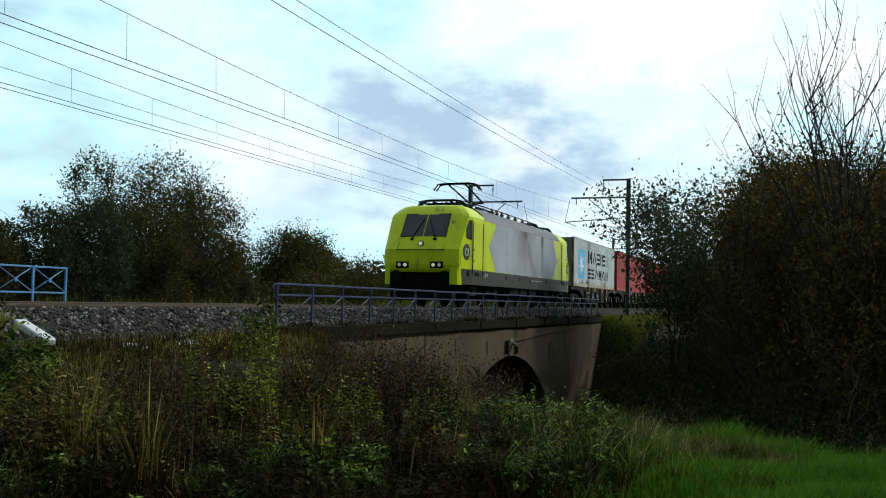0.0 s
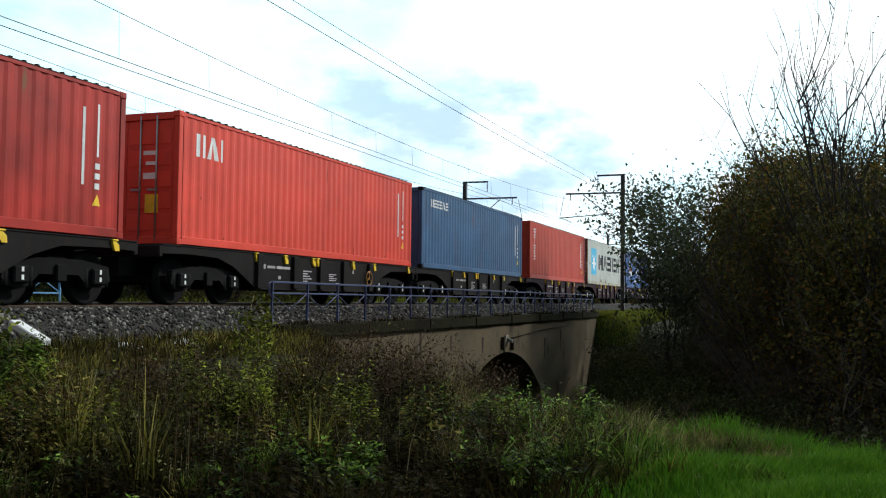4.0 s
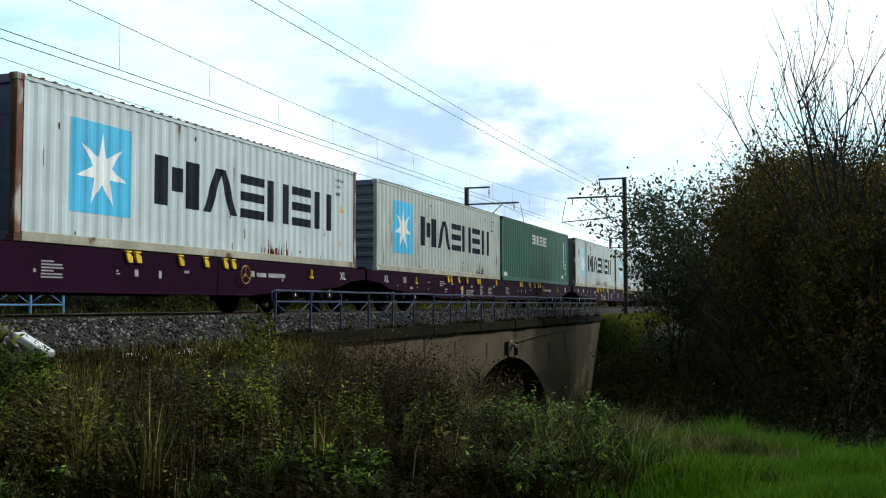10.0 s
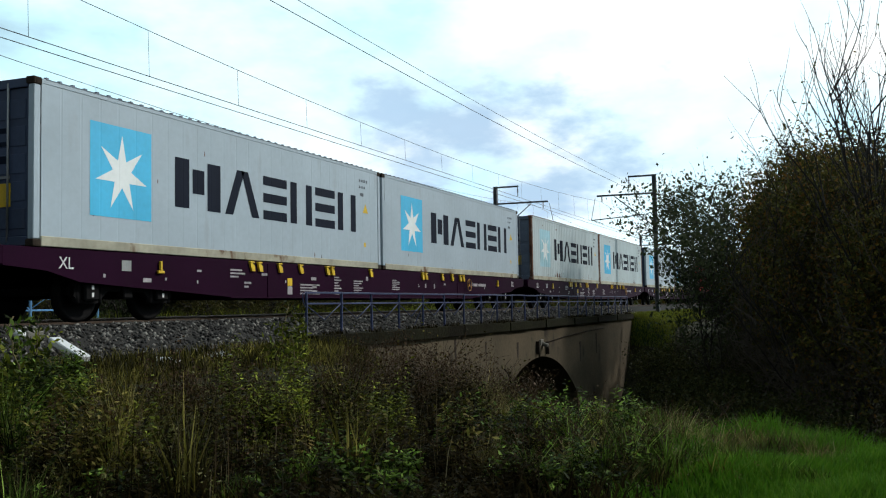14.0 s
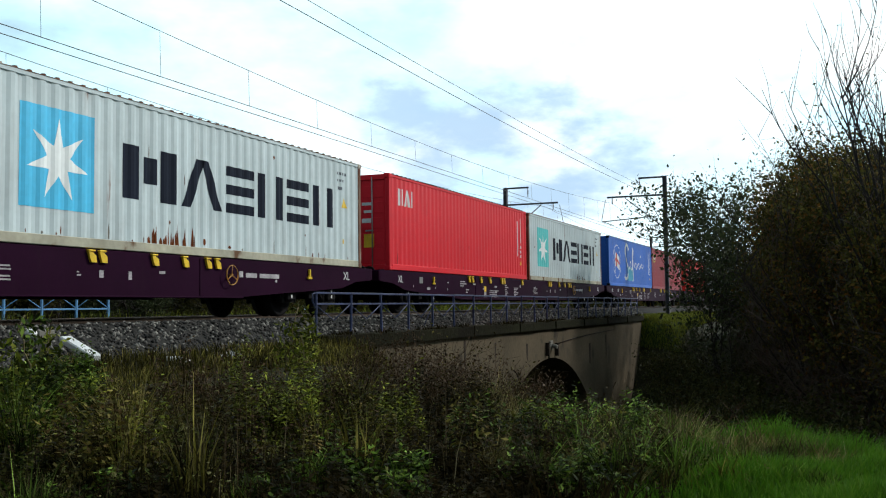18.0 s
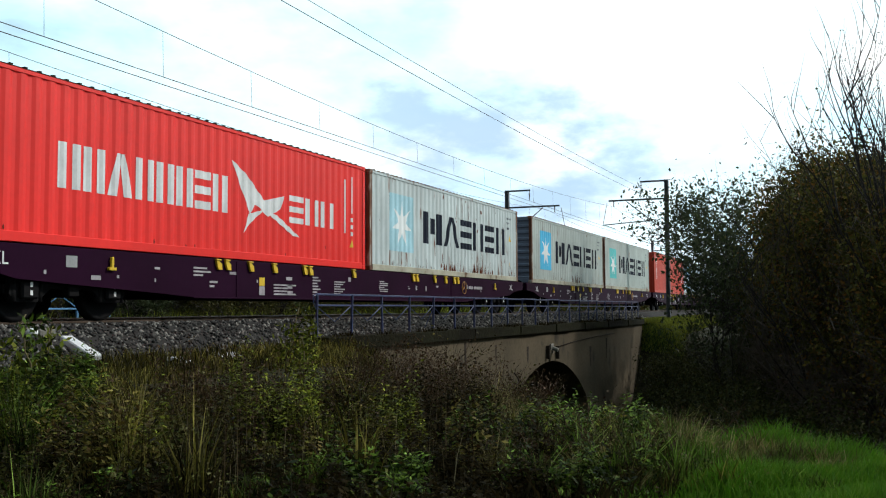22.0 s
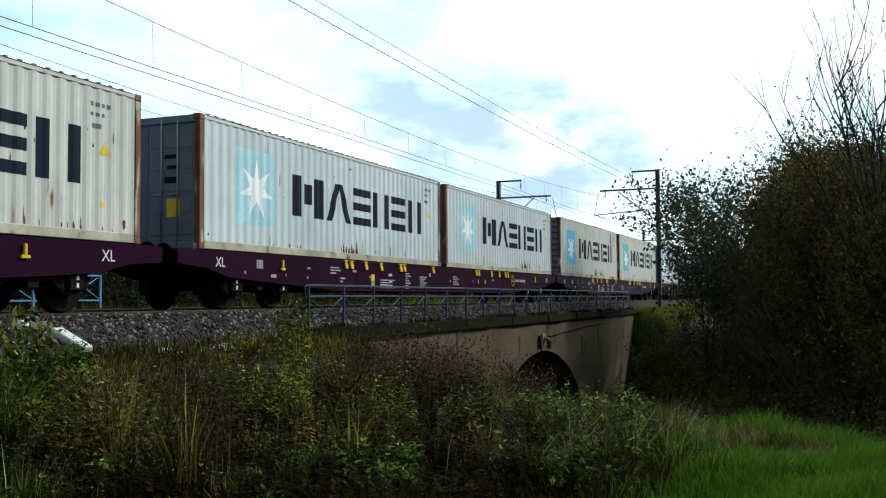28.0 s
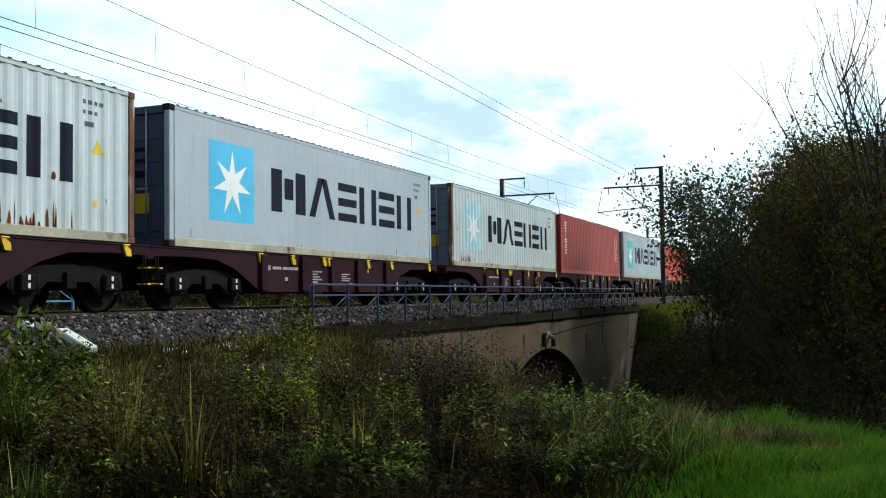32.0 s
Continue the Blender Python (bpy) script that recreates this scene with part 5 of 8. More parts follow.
LOADS = [
    (1, "rusty", "corr", "star_two", "door", 1, "rust-stained white corrugated container with star emblem and two dark words"),
    (2, "brick", "corr", "", "door", 0, "faded brick red corrugated container with darker patches"),
    (3, "coral", "corr", "three", "door", 0, "coral red corrugated container with small white marks"),
    (4, "slate", "corr", "small", "door", 0, "slate blue corrugated container with rust spots"),
    (5, "orange", "corr", "column", "door", 0, "orange-red corrugated container with a column of white bars"),
    (6, "cream", "corr", "star", "ribbed", 1, "cream corrugated container with blue star emblem and rusty posts"),
    (7, "navy", "corr", "script", "door", 0, "dark blue corrugated container with white script strokes"),
    (8, "oldgrey", "corr", "two_blocks", "door", 1, "weathered grey container with blue and orange blocks"),
    (9, "grey", "smooth", "star", "door", 0, "smooth light grey container with blue star emblem and dark end"),
    (10, "white", "corr", "star", "door", 1, "white corrugated container with blue star emblem"),
    (11, "oldgrey", "corr", "star", "ribbed", 0, "dull white corrugated container with blue star emblem"),
    (12, "green", "corr", "capitals", "door", 0, "green corrugated container with white word blocks"),
    (13, "rusty", "corr", "star_pale", "door", 1, "badly rusted white container with a patched star emblem"),
    (14, "rusty", "corr", "star_pale", "door", 1, "rust-streaked white container with faded star emblem"),
    (15, "grey", "smooth", "star", "door", 0, "smooth light grey container with blue star emblem and dark end"),
    (16, "grey", "smooth", "star", "door", 0, "smooth light grey container with blue star emblem"),
    (17, "white", "corr", "star_pale", "door", 1, "white corrugated container with faded star emblem"),
    (18, "white", "corr", "star", "door", 1, "white corrugated container with blue star emblem and stained foot"),
    (19, "grey", "smooth", "star", "door", 0, "smooth light grey container with blue star emblem and dark end"),
    (20, "white", "corr", "star", "door", 1, "white corrugated container with blue star emblem and rust spots"),
    (21, "crimson", "corr", "three", "door", 0, "crimson container with small white marks"),
    (22, "white", "corr", "star_teal", "door", 1, "white corrugated container with teal star emblem"),
    (23, "blue", "corr", "script", "door", 0, "bright blue corrugated container with white script strokes"),
    (24, "maroon", "corr", "arcs", "door", 0, "maroon corrugated container with small lime arcs"),
    (25, "scarlet", "corr", "bird", "door", 0, "scarlet corrugated container with a white winged shape"),
    (26, "rusty", "corr", "star_pale", "door", 1, "rust-streaked white container with faded star emblem"),
    (27, "oldgrey", "corr", "star", "ribbed", 1, "weathered pale container with blue star emblem and rusty posts"),
    (28, "oldgrey", "corr", "star_teal", "door", 1, "weathered pale container with teal star emblem"),
    (29, "orange", "corr", "column", "door", 0, "orange-red corrugated container with a column of white bars"),
    (30, "pale", "corr", "star", "door", 0, "pale grey corrugated container with blue star emblem"),
    (31, "white", "corr", "star_pale", "ribbed", 0, "white corrugated container with faded star emblem"),
    (32, "cream", "corr", "star_teal", "door", 1, "yellowed white container with a rusty star emblem"),
    (33, "white", "corr", "star_pale", "door", 1, "white corrugated container with faded star emblem and rusty posts"),
    (34, "white", "corr", "star_pale", "door", 1, "white corrugated container with pale star emblem and rusty posts"),
    (35, "cream", "corr", "star", "ribbed", 1, "cream corrugated container with blue star emblem and rusty posts"),
    (36, "cream", "corr", "star_teal", "door", 1, "yellowed white container with a rusty star emblem"),
    (37, "white", "corr", "star_pale", "ribbed", 1, "white corrugated container with faded star emblem"),
    (38, "grey", "smooth", "star", "door", 0, "smooth light grey container with blue star emblem and dark end"),
    (39, "white", "corr", "star_pale", "door", 1, "white corrugated container with faded star emblem and dark stains"),
    (40, "oxide", "corr", "column", "door", 0, "oxide red corrugated container with pale marks"),
    (41, "pale", "corr", "star_teal", "door", 0, "pale corrugated container with teal star emblem"),
    (42, "orange", "corr", "", "door", 0, "orange-red corrugated steel container on a wagon"),
]
for row in LOADS:
    container(*row)


# -- wagons --
def wheel_mesh():
    b = Build()
    for s in (-1, 1):
        y0, y1 = s * 0.68, s * 0.815
        prof = [(0.10, 0.69), (0.30, 0.70), (0.37, 0.685), (0.48, 0.68), (0.48, 0.71), (0.46, 0.72), (0.455, 0.815), (0.40, 0.815), (0.30, 0.77), (0.14, 0.80), (0.10, 0.82)]
        n = 20
        rings = [[(r * math.cos(t), s * y, r * math.sin(t)) for t in [2 * math.pi * k / n for k in range(n)]] for r, y in prof]
        b.loft(rings, True, True)
    b.cyl((0, -0.95, 0), (0, 0.95, 0), 0.08, 10)
    return b


WHEELSET = wheel_mesh().mesh("wheelset", M_DARKSTEEL)


def bogie_frame():
    b = Build()
    for s in (-1, 1):
        b.prism([(-1.25, 0.42), (-1.1, 0.30), (-0.7, 0.30), (-0.45, 0.50), (0.45, 0.50), (0.7, 0.30), (1.1, 0.30), (1.25, 0.42), (1.2, 0.66), (0.5, 0.76), (-0.5, 0.76), (-1.2, 0.66)], s * 0.98 - 0.06, s * 0.98 + 0.06)
        for x in (-0.9, 0.9):
            b.box(x - 0.17, x + 0.17, s * 1.06 - 0.06, s * 1.06 + 0.06, 0.34, 0.62, 0.03)
            for dx in (-0.26, 0.26):
                b.cyl((x + dx, s * 0.98, 0.30), (x + dx, s * 0.98, 0.62), 0.075, 10)
        b.box(-0.12, 0.12, s * 1.02 - 0.08, s * 1.02 + 0.08, 0.38, 0.66, 0.02)
    b.box(-0.25, 0.25, -0.98, 0.98, 0.52, 0.80, 0.03)
    for x in (-1.22, 1.22):
        b.box(x - 0.05, x + 0.05, -0.95, 0.95, 0.44, 0.56)
    return b


BOGIE = bogie_frame().mesh("bogie_frame", M_DARKSTEEL)
WHEELS = []


def add_bogie(w, x):
    f = part("bogie", BOGIE, M_DARKSTEEL, w)
    f.location = (x, 0, 0)
    for dx in (-0.9, 0.9):
        o = part("wheelset", WHEELSET, M_DARKSTEEL, f)
        o.location = (dx, 0, 0.46)
        WHEELS.append(o)
    for dx in (-0.9, 0.9):
        for z in (0.435, 0.56):
            p = part("axle_mark", shared("axle_mark", lambda: Build().box(-0.025, 0.025, -1.128, -1.124, -0.0375, 0.0375), M_WHITE), M_WHITE, f)
            p.location = (dx, 0, z)


def add_buffers(w, x, s):
    for y in (-0.875, 0.875):
        part("buffer", shared("buffer_%d" % s, lambda: Build().cyl((0, 0, 0), (s * 0.42, 0, 0), 0.09, 12).cyl((s * 0.42, 0, 0), (s * 0.47, 0, 0), 0.21, 16), M_DARKSTEEL), M_DARKSTEEL, w).location = (x, y, 1.04)
    part("coupling", shared("coupling_%d" % s, lambda: Build().cyl((0, 0, 0), (s * 0.5, 0, -0.12), 0.05, 8).box(-0.05, 0.05, -0.14, 0.14, -0.14, 0.14, 0.02), M_DARKSTEEL), M_DARKSTEEL, w).location = (x, 0, 1.0)


def lock_flap():
    b = Build().prism([(-0.02, -0.05), (0.10, -0.05), (0.085, 0.06), (-0.03, 0.135), (-0.085, 0.135), (-0.06, 0.04)], -0.045, 0.0)
    b.box(-0.10, 0.06, -0.06, 0.03, 0.12, 0.152, 0.01)
    return b


def step_ladder(w, x, yellow):
    l = part("step_ladder", Build().cyl((-0.17, -1.17, 0.42), (-0.17, -1.17, 1.0), 0.014, 6).cyl((0.17, -1.17, 0.42), (0.17, -1.17, 1.0), 0.014, 6), M_DARKSTEEL, w)
    for z in (0.46, 0.74):
        part("tread", Build().box(-0.17, 0.17, -1.28, -1.05, z, z + 0.03, 0.006), M_YELLOW if yellow else M_DARKSTEEL, l)
    l.location.x = x


def hand_wheel(w, x, z):
    r = part("hand_wheel", shared("hand_wheel", wheel_ring, M_OCHRE), M_OCHRE, w, "dull ochre brake hand wheel")
    r.location = (x, 0, z)


def wheel_ring():
    b = Build()
    n = 22
    pts = [(0.19 * math.cos(2 * math.pi * k / n), -1.285, 0.19 * math.sin(2 * math.pi * k / n)) for k in range(n + 1)]
    b.tube(pts, 0.012, 6)
    for k in range(3):
        a = math.pi / 2 + 2 * math.pi * k / 3
        b.cyl((0, -1.275, 0), (0.19 * math.cos(a), -1.285, 0.19 * math.sin(a)), 0.012, 6)
    b.cyl((0, -1.29, 0), (0, -1.22, 0), 0.03, 8)
    return b


def letters(text, size, material, name):
    cu = bpy.data.curves.new(name, "FONT")
    cu.body, cu.size, cu.extrude = text, size, 0.002
    tmp = bpy.data.objects.new("letters", cu)
    scene.collection.objects.link(tmp)
    bpy.context.view_layer.update()
    me = bpy.data.meshes.new_from_object(tmp.evaluated_get(bpy.context.evaluated_depsgraph_get()))
    bpy.data.objects.remove(tmp)
    me.materials.clear()
    me.materials.append(material)
    me.transform(Matrix.Rotation(radians(90), 4, "X"))
    return me


XL = letters("XL", 0.27, M_WHITE, "xl_letters")


def place_plates(w, y, rows, material, name):
    """Small painted panels, each one a mesh: x, z, width, height."""
    for x, z, dx, dz in rows:
        part(name, Build().box(x, x + dx, y - 0.004, y - 0.001, z, z + dz), material, w)


def notice(w, y, x, z, dx, dz, lines):
    """An unreadable notice as thin bars."""
    b = Build()
    h = dz / lines
    for k in range(lines):
        b.box(x, x + dx * (0.75 + 0.25 * math.sin(2.1 * k + x)), y - 0.004, y - 0.001, z + k * h, z + k * h + 0.5 * h)
    tagged(part("notice", b, M_MARK, w), kind="stuff")


def long_wagon(i, label):
    """Flat bogie wagon under two boxes, with a deep solid side sill."""
    u0, u1 = STARTS[i - 1], STARTS[i] + BOX_L
    ln = u1 - u0
    w = thing("container_wagon", label, "wagon", "container wagons")
    m = M_PURPLE
    low = [(-0.55, 0.86), (0.3, 0.80), (1.0, 0.64), (2.2, 0.57), (3.4, 0.51), (5.2, 0.41)]
    poly = low + [(ln - x, z) for x, z in reversed(low)] + [(ln + 0.55, 1.13), (-0.55, 1.13)]
    ys = -1.20
    for s in (-1, 1):
        part("side_sill", Build().prism(poly, s * 1.19 - 0.012, s * 1.19 + 0.012), m, w)
        part("top_flange", Build().box(-0.6, ln + 0.6, s * 1.10 - 0.10, s * 1.10 + 0.125, 1.125, 1.15, 0.006), m, w)
        part("bottom_flange", Build().box(5.2, ln - 5.2, s * 1.12 - 0.10, s * 1.12 + 0.105, 0.385, 0.412, 0.006), m, w)
    for x in (6.6, ln - 6.6):
        part("stiffener", Build().box(x - 0.03, x + 0.03, -1.215, -1.20, 0.415, 1.12, 0.006), m, w)
    part("cross_floor", Build().box(0, ln, -1.1, 1.1, 0.95, 1.12), M_DARKSTEEL, w)
    for x in (-0.55, ln + 0.55):
        part("headstock", Build().box(x - 0.08, x + 0.08, -1.2, 1.2, 0.86, 1.14, 0.02), m, w)
    for x in (2.3, ln - 2.3):
        add_bogie(w, x)
    add_buffers(w, -0.62, -1)
    add_buffers(w, ln + 0.62, 1)
    y = -1.202
    flap = shared("lock_flap", lock_flap, M_YELLOW)
    c2 = STARTS[i] - u0
    for x in (5.95, 6.25, 7.05, 7.95, 9.2, 9.45, 11.55, c2 + 2.7, c2 + 2.95, c2 + 4.25, c2 + 5.1, c2 + 5.8, c2 + 6.1):
        o = part("locking_flap", flap, M_YELLOW, w, "yellow locking flap")
        o.location = (x, y, 0.99)
    for x in (3.0, ln - 2.6):
        part("tie_hook", shared("tie_hook", lambda: Build().box(-0.03, 0.03, -0.05, 0.0, 0, 0.2, 0.01).box(-0.09, 0.09, -0.05, 0, -0.02, 0.03, 0.008), M_YELLOW), M_YELLOW, w).location = (x, y, 0.84)
    for x in (0.55, ln - 0.95):
        o = part("letters", XL, M_WHITE, w, "white letters XL")
        o.location = (x, y - 0.004, 0.84)
    place_plates(w, y, [(2.0, 0.84, 0.24, 0.18)], M_BARSTEEL, "label_plate")
    place_plates(w, y, [(7.40, 0.66, 0.2, 0.17)], M_YELLOW, "label_plate")
    place_plates(w, y, [(7.40, 0.47, 0.2, 0.18), (2.55, 0.66, 0.22, 0.07), (8.5, 0.62, 0.2, 0.08)], M_MARK, "label_plate")
    notice(w, y, 5.2, 0.80, 0.55, 0.2, 3)
    notice(w, y, 5.7, 0.60, 0.25, 0.16, 2)
    notice(w, y, 7.95, 0.48, 0.90, 0.26, 4)
    notice(w, y, 9.58, 0.48, 0.36, 0.46, 7)
    notice(w, y, 10.60, 0.52, 0.55, 0.34, 6)
    notice(w, y, c2 - 0.3 + 0.9, 0.62, 0.55, 0.30, 6)
    notice(w, y, c2 + 2.4, 0.72, 0.1, 0.1, 2)
    place_plates(w, y, [(c2 + 2.9, 0.70, 0.1, 0.12), (c2 + 3.6, 0.68, 0.08, 0.14)], M_MARK, "label_plate")
    place_plates(w, y, [(1.55, 0.72, 0.05, 0.06), (3.15, 0.70, 0.05, 0.05), (4.1, 0.88, 0.14, 0.04), (4.1, 0.66, 0.04, 0.06), (6.35, 0.86, 0.22, 0.05), (7.3, 0.72, 0.05, 0.06), (8.45, 0.80, 0.24, 0.07), (8.5, 0.50, 0.22, 0.07), (11.3, 0.84, 0.12, 0.10), (13.0, 0.70, 0.06, 0.06), (c2 + 8.2, 0.72, 0.06, 0.06), (c2 + 4.4, 0.80, 0.16, 0.05)], M_MARK, "label_plate")
    hand_wheel(w, ln - 5.69, 0.83)
    tagged(part("name_mark", Build().box(ln - 5.33, ln - 5.20, y - 0.004, y - 0.001, 0.80, 0.92).box(ln - 5.10, ln - 4.70, y - 0.004, y - 0.001, 0.80, 0.89).box(ln - 4.60, ln - 3.85, y - 0.004, y - 0.001, 0.80, 0.89), M_MARK, w), "white bars of an operator name", kind="stuff")
    w.location = (u0, TRACK, 0)
    MOVING.append((w, u0, 0.0))


def short_wagon(i, m, label):
    """Wagon unit under one box; its sill arches over both bogies."""
    u0 = STARTS[i - 1]
    ln = BOX_L
    w = thing("container_wagon", label, "wagon", "container wagons")
    arch = [(-0.42, 0.97), (0.5, 0.99), (1.5, 0.96), (2.1, 0.80), (2.6, 0.56), (3.0, 0.36)]
    poly = arch + [(ln - x, z) for x, z in reversed(arch)] + [(ln + 0.42, 1.13), (-0.42, 1.13)]
    for s in (-1, 1):
        part("side_sill", Build().prism(poly, s * 1.17 - 0.012, s * 1.17 + 0.012), m, w)
        part("top_flange", Build().box(-0.45, ln + 0.45, s * 1.10 - 0.10, s * 1.10 + 0.12, 1.125, 1.15, 0.006), m, w)
        part("bottom_flange", Build().box(3.0, ln - 3.0, s * 1.12 - 0.08, s * 1.12 + 0.085, 0.335, 0.362, 0.006), m, w)
    for x in (3.1, 4.75, 6.1, 7.45, ln - 3.1):
        part("stiffener", Build().box(x - 0.12, x + 0.12, -1.26, -1.18, 0.365, 1.12, 0.012), m, w)
    part("cross_floor", Build().box(0, ln, -1.1, 1.1, 0.98, 1.12), M_DARKSTEEL, w)
    part("centre_sill", Build().box(-0.4, ln + 0.4, -0.2, 0.2, 0.55, 1.0), M_DARKSTEEL, w)
    for x in (-0.42, ln + 0.42):
        part("headstock", Build().box(x - 0.06, x + 0.06, -1.18, 1.18, 0.9, 1.13, 0.02), m, w)
    for x in (1.35, ln - 1.35):
        add_bogie(w, x)
    part("brake_gear", Build().box(3.8, 4.6, -0.9, -0.3, 0.4, 0.7, 0.03).cyl((5.2, -0.7, 0.55), (6.6, -0.7, 0.55), 0.18, 14).box(7.6, 8.3, -0.9, -0.3, 0.38, 0.72, 0.03), M_DARKSTEEL, w)
    flap = shared("lock_flap", lock_flap, M_YELLOW)
    for x in (3.0, 4.3, 5.7, 5.95, 8.0, 9.4, ln - 0.2):
        o = part("locking_flap", flap, M_YELLOW, w, "yellow locking flap")
        o.location = (x, -1.182, 0.99)
    step_ladder(w, ln + 0.42 if i % 2 else -0.42, i > 4)
    y = -1.184
    notice(w, y, 5.2, 0.55, 0.45, 0.3, 5)
    notice(w, y, 6.6, 0.60, 0.5, 0.2, 4)
    place_plates(w, y, [(8.0, 0.82, 0.08, 0.12), (4.0, 0.58, 0.12, 0.08), (7.0, 0.5, 0.2, 0.05)], M_MARK, "label_plate")
    tagged(part("name_mark", Build().box(3.3, 3.42, y - 0.004, y - 0.001, 0.80, 0.90).box(3.5, 3.85, y - 0.004, y - 0.001, 0.82, 0.88).box(3.92, 4.55, y - 0.004, y - 0.001, 0.82, 0.88), M_MARK, w), "white bars of an operator name", kind="stuff")
    if i % 2:
        hand_wheel(w, ln - 3.3, 0.72)
    w.location = (u0, TRACK, 0)
    MOVING.append((w, u0, 0.0))


for i in range(1, 43):
    if 7 <= i <= 36:
        if i % 2:
            long_wagon(i, "long purple flat wagon with yellow fittings under two containers")
    else:
        short_wagon(i, M_BLACKW if i <= 4 else M_BROWN, "black flat wagon unit with arched sills under a container" if i <= 4 else "dusty purple-brown flat wagon unit with arched sills under a container")


# -- locomotive --
M_LIME_BODY = surface("lime_yellow_loco_paint", lin(198, 216, 16), 0.4, patch=(0.6, 0.10), grain=(6, 0.06), bump=None, rust=0.60, rust_col=(0.20, 0.23, 0.04), streak=(3.0, 0.25), specular=0.25)
M_SILVER = surface("dusty_silver_loco_paint", lin(160, 167, 176), 0.5, specular=0.2, patch=(0.35, 0.25), grain=(6, 0.12), bump=None, rust=0.60, rust_col=(0.13, 0.13, 0.14), streak=(1.5, 0.14))


def add_soot(m):
    """Soft soot that has run down the side panel from two leaks at the roof."""
    nt = m.node_tree
    N, L = nt.nodes.new, nt.links.new
    bs = nt.nodes["Principled BSDF"]
    base = bs.inputs["Base Color"].links[0].from_socket
    tc, sep, noise = N("ShaderNodeTexCoord"), N("ShaderNodeSeparateXYZ"), N("ShaderNodeTexNoise")
    noise.inputs["Scale"].default_value, noise.inputs["Detail"].default_value = 3.0, 5.0
    L(tc.outputs["Object"], noise.inputs["Vector"])
    L(tc.outputs["Object"], sep.inputs[0])

    def m_(op, a, b=0.0):
        n = N("ShaderNodeMath")
        n.operation = op
        for i, v in enumerate((a, b)):
            if isinstance(v, (int, float)):
                n.inputs[i].default_value = v
            else:
                L(v, n.inputs[i])
        return n.outputs[0]

    def soft(d, width):
        """One where d is 0, falling to none at the width."""
        n = N("ShaderNodeMapRange")
        n.interpolation_type = "SMOOTHSTEP"
        L(m_("ABSOLUTE", d), n.inputs["Value"])
        n.inputs["From Min"].default_value, n.inputs["From Max"].default_value = 0.0, width
        n.inputs["To Min"].default_value, n.inputs["To Max"].default_value = 1.0, 0.0
        return n.outputs["Result"]
    x = m_("ADD", sep.outputs["X"], m_("MULTIPLY", m_("SUBTRACT", noise.outputs["Fac"], 0.5), 0.35))
    z = sep.outputs["Z"]
    down = m_("SUBTRACT", 3.17, z)
    blot = m_("MULTIPLY", soft(m_("SUBTRACT", x, 8.40), 0.75), soft(down, 0.75))
    fan = m_("MULTIPLY", m_("MULTIPLY", soft(m_("SUBTRACT", x, m_("ADD", 8.1, m_("MULTIPLY", down, 0.2))), 1.2), soft(down, 2.2)), 0.55)
    run = m_("MULTIPLY", soft(m_("SUBTRACT", sep.outputs["X"], m_("ADD", 8.50, m_("MULTIPLY", down, 1.05))), 0.10), 0.55)
    haze = m_("MULTIPLY", soft(m_("SUBTRACT", x, m_("ADD", 8.35, m_("MULTIPLY", down, 0.9))), 0.55), 0.30)
    leak = m_("MULTIPLY", soft(m_("SUBTRACT", x, 11.38), 0.32), soft(down, 1.0))
    tail = m_("MULTIPLY", m_("MULTIPLY", soft(m_("SUBTRACT", x, 11.40), 0.14), soft(down, 2.6)), 0.6)
    total = blot
    for part_ in (fan, run, haze, leak, tail):
        total = m_("MAXIMUM", total, part_)
    mix = N("ShaderNodeMix")
    mix.data_type = "RGBA"
    L(m_("MINIMUM", m_("MULTIPLY", total, m_("ADD", 0.75, m_("MULTIPLY", noise.outputs["Fac"], 0.9))), 0.9), mix.inputs[0])
    L(base, mix.inputs[6])
    mix.inputs[7].default_value = (0.055, 0.052, 0.052, 1)
    L(mix.outputs[2], bs.inputs["Base Color"])


add_soot(M_SILVER)
M_LOCOGREY = surface("dark_grey_loco_sill", lin(66, 68, 62), 0.6, specular=0.15, patch=(0.8, 0.15), grain=(12, 0.15), bump=None)
M_ROOFGREY = surface("roof_grey", lin(88, 91, 98), 0.6, patch=(0.8, 0.2), grain=(12, 0.2), bump=(20, 0.1, 0.005))
M_GLASS = surface("dark_window_glass", (0.020, 0.026, 0.032), 0.12, patch=(1.2, 0.5), grain=(3, 0.3), bump=None, specular=0.45)
M_BLACK = surface("black_rubber_and_steel", (0.007, 0.007, 0.008), 0.7, specular=0.06, patch=(2, 0.2), grain=(20, 0.2), bump=None)
M_LAMP = glow("headlight_glow", (1.0, 0.93, 0.72), 0.35)
M_LAMP_DIM = glow("dim_headlight_glow", (0.8, 0.78, 0.6), 0.06)


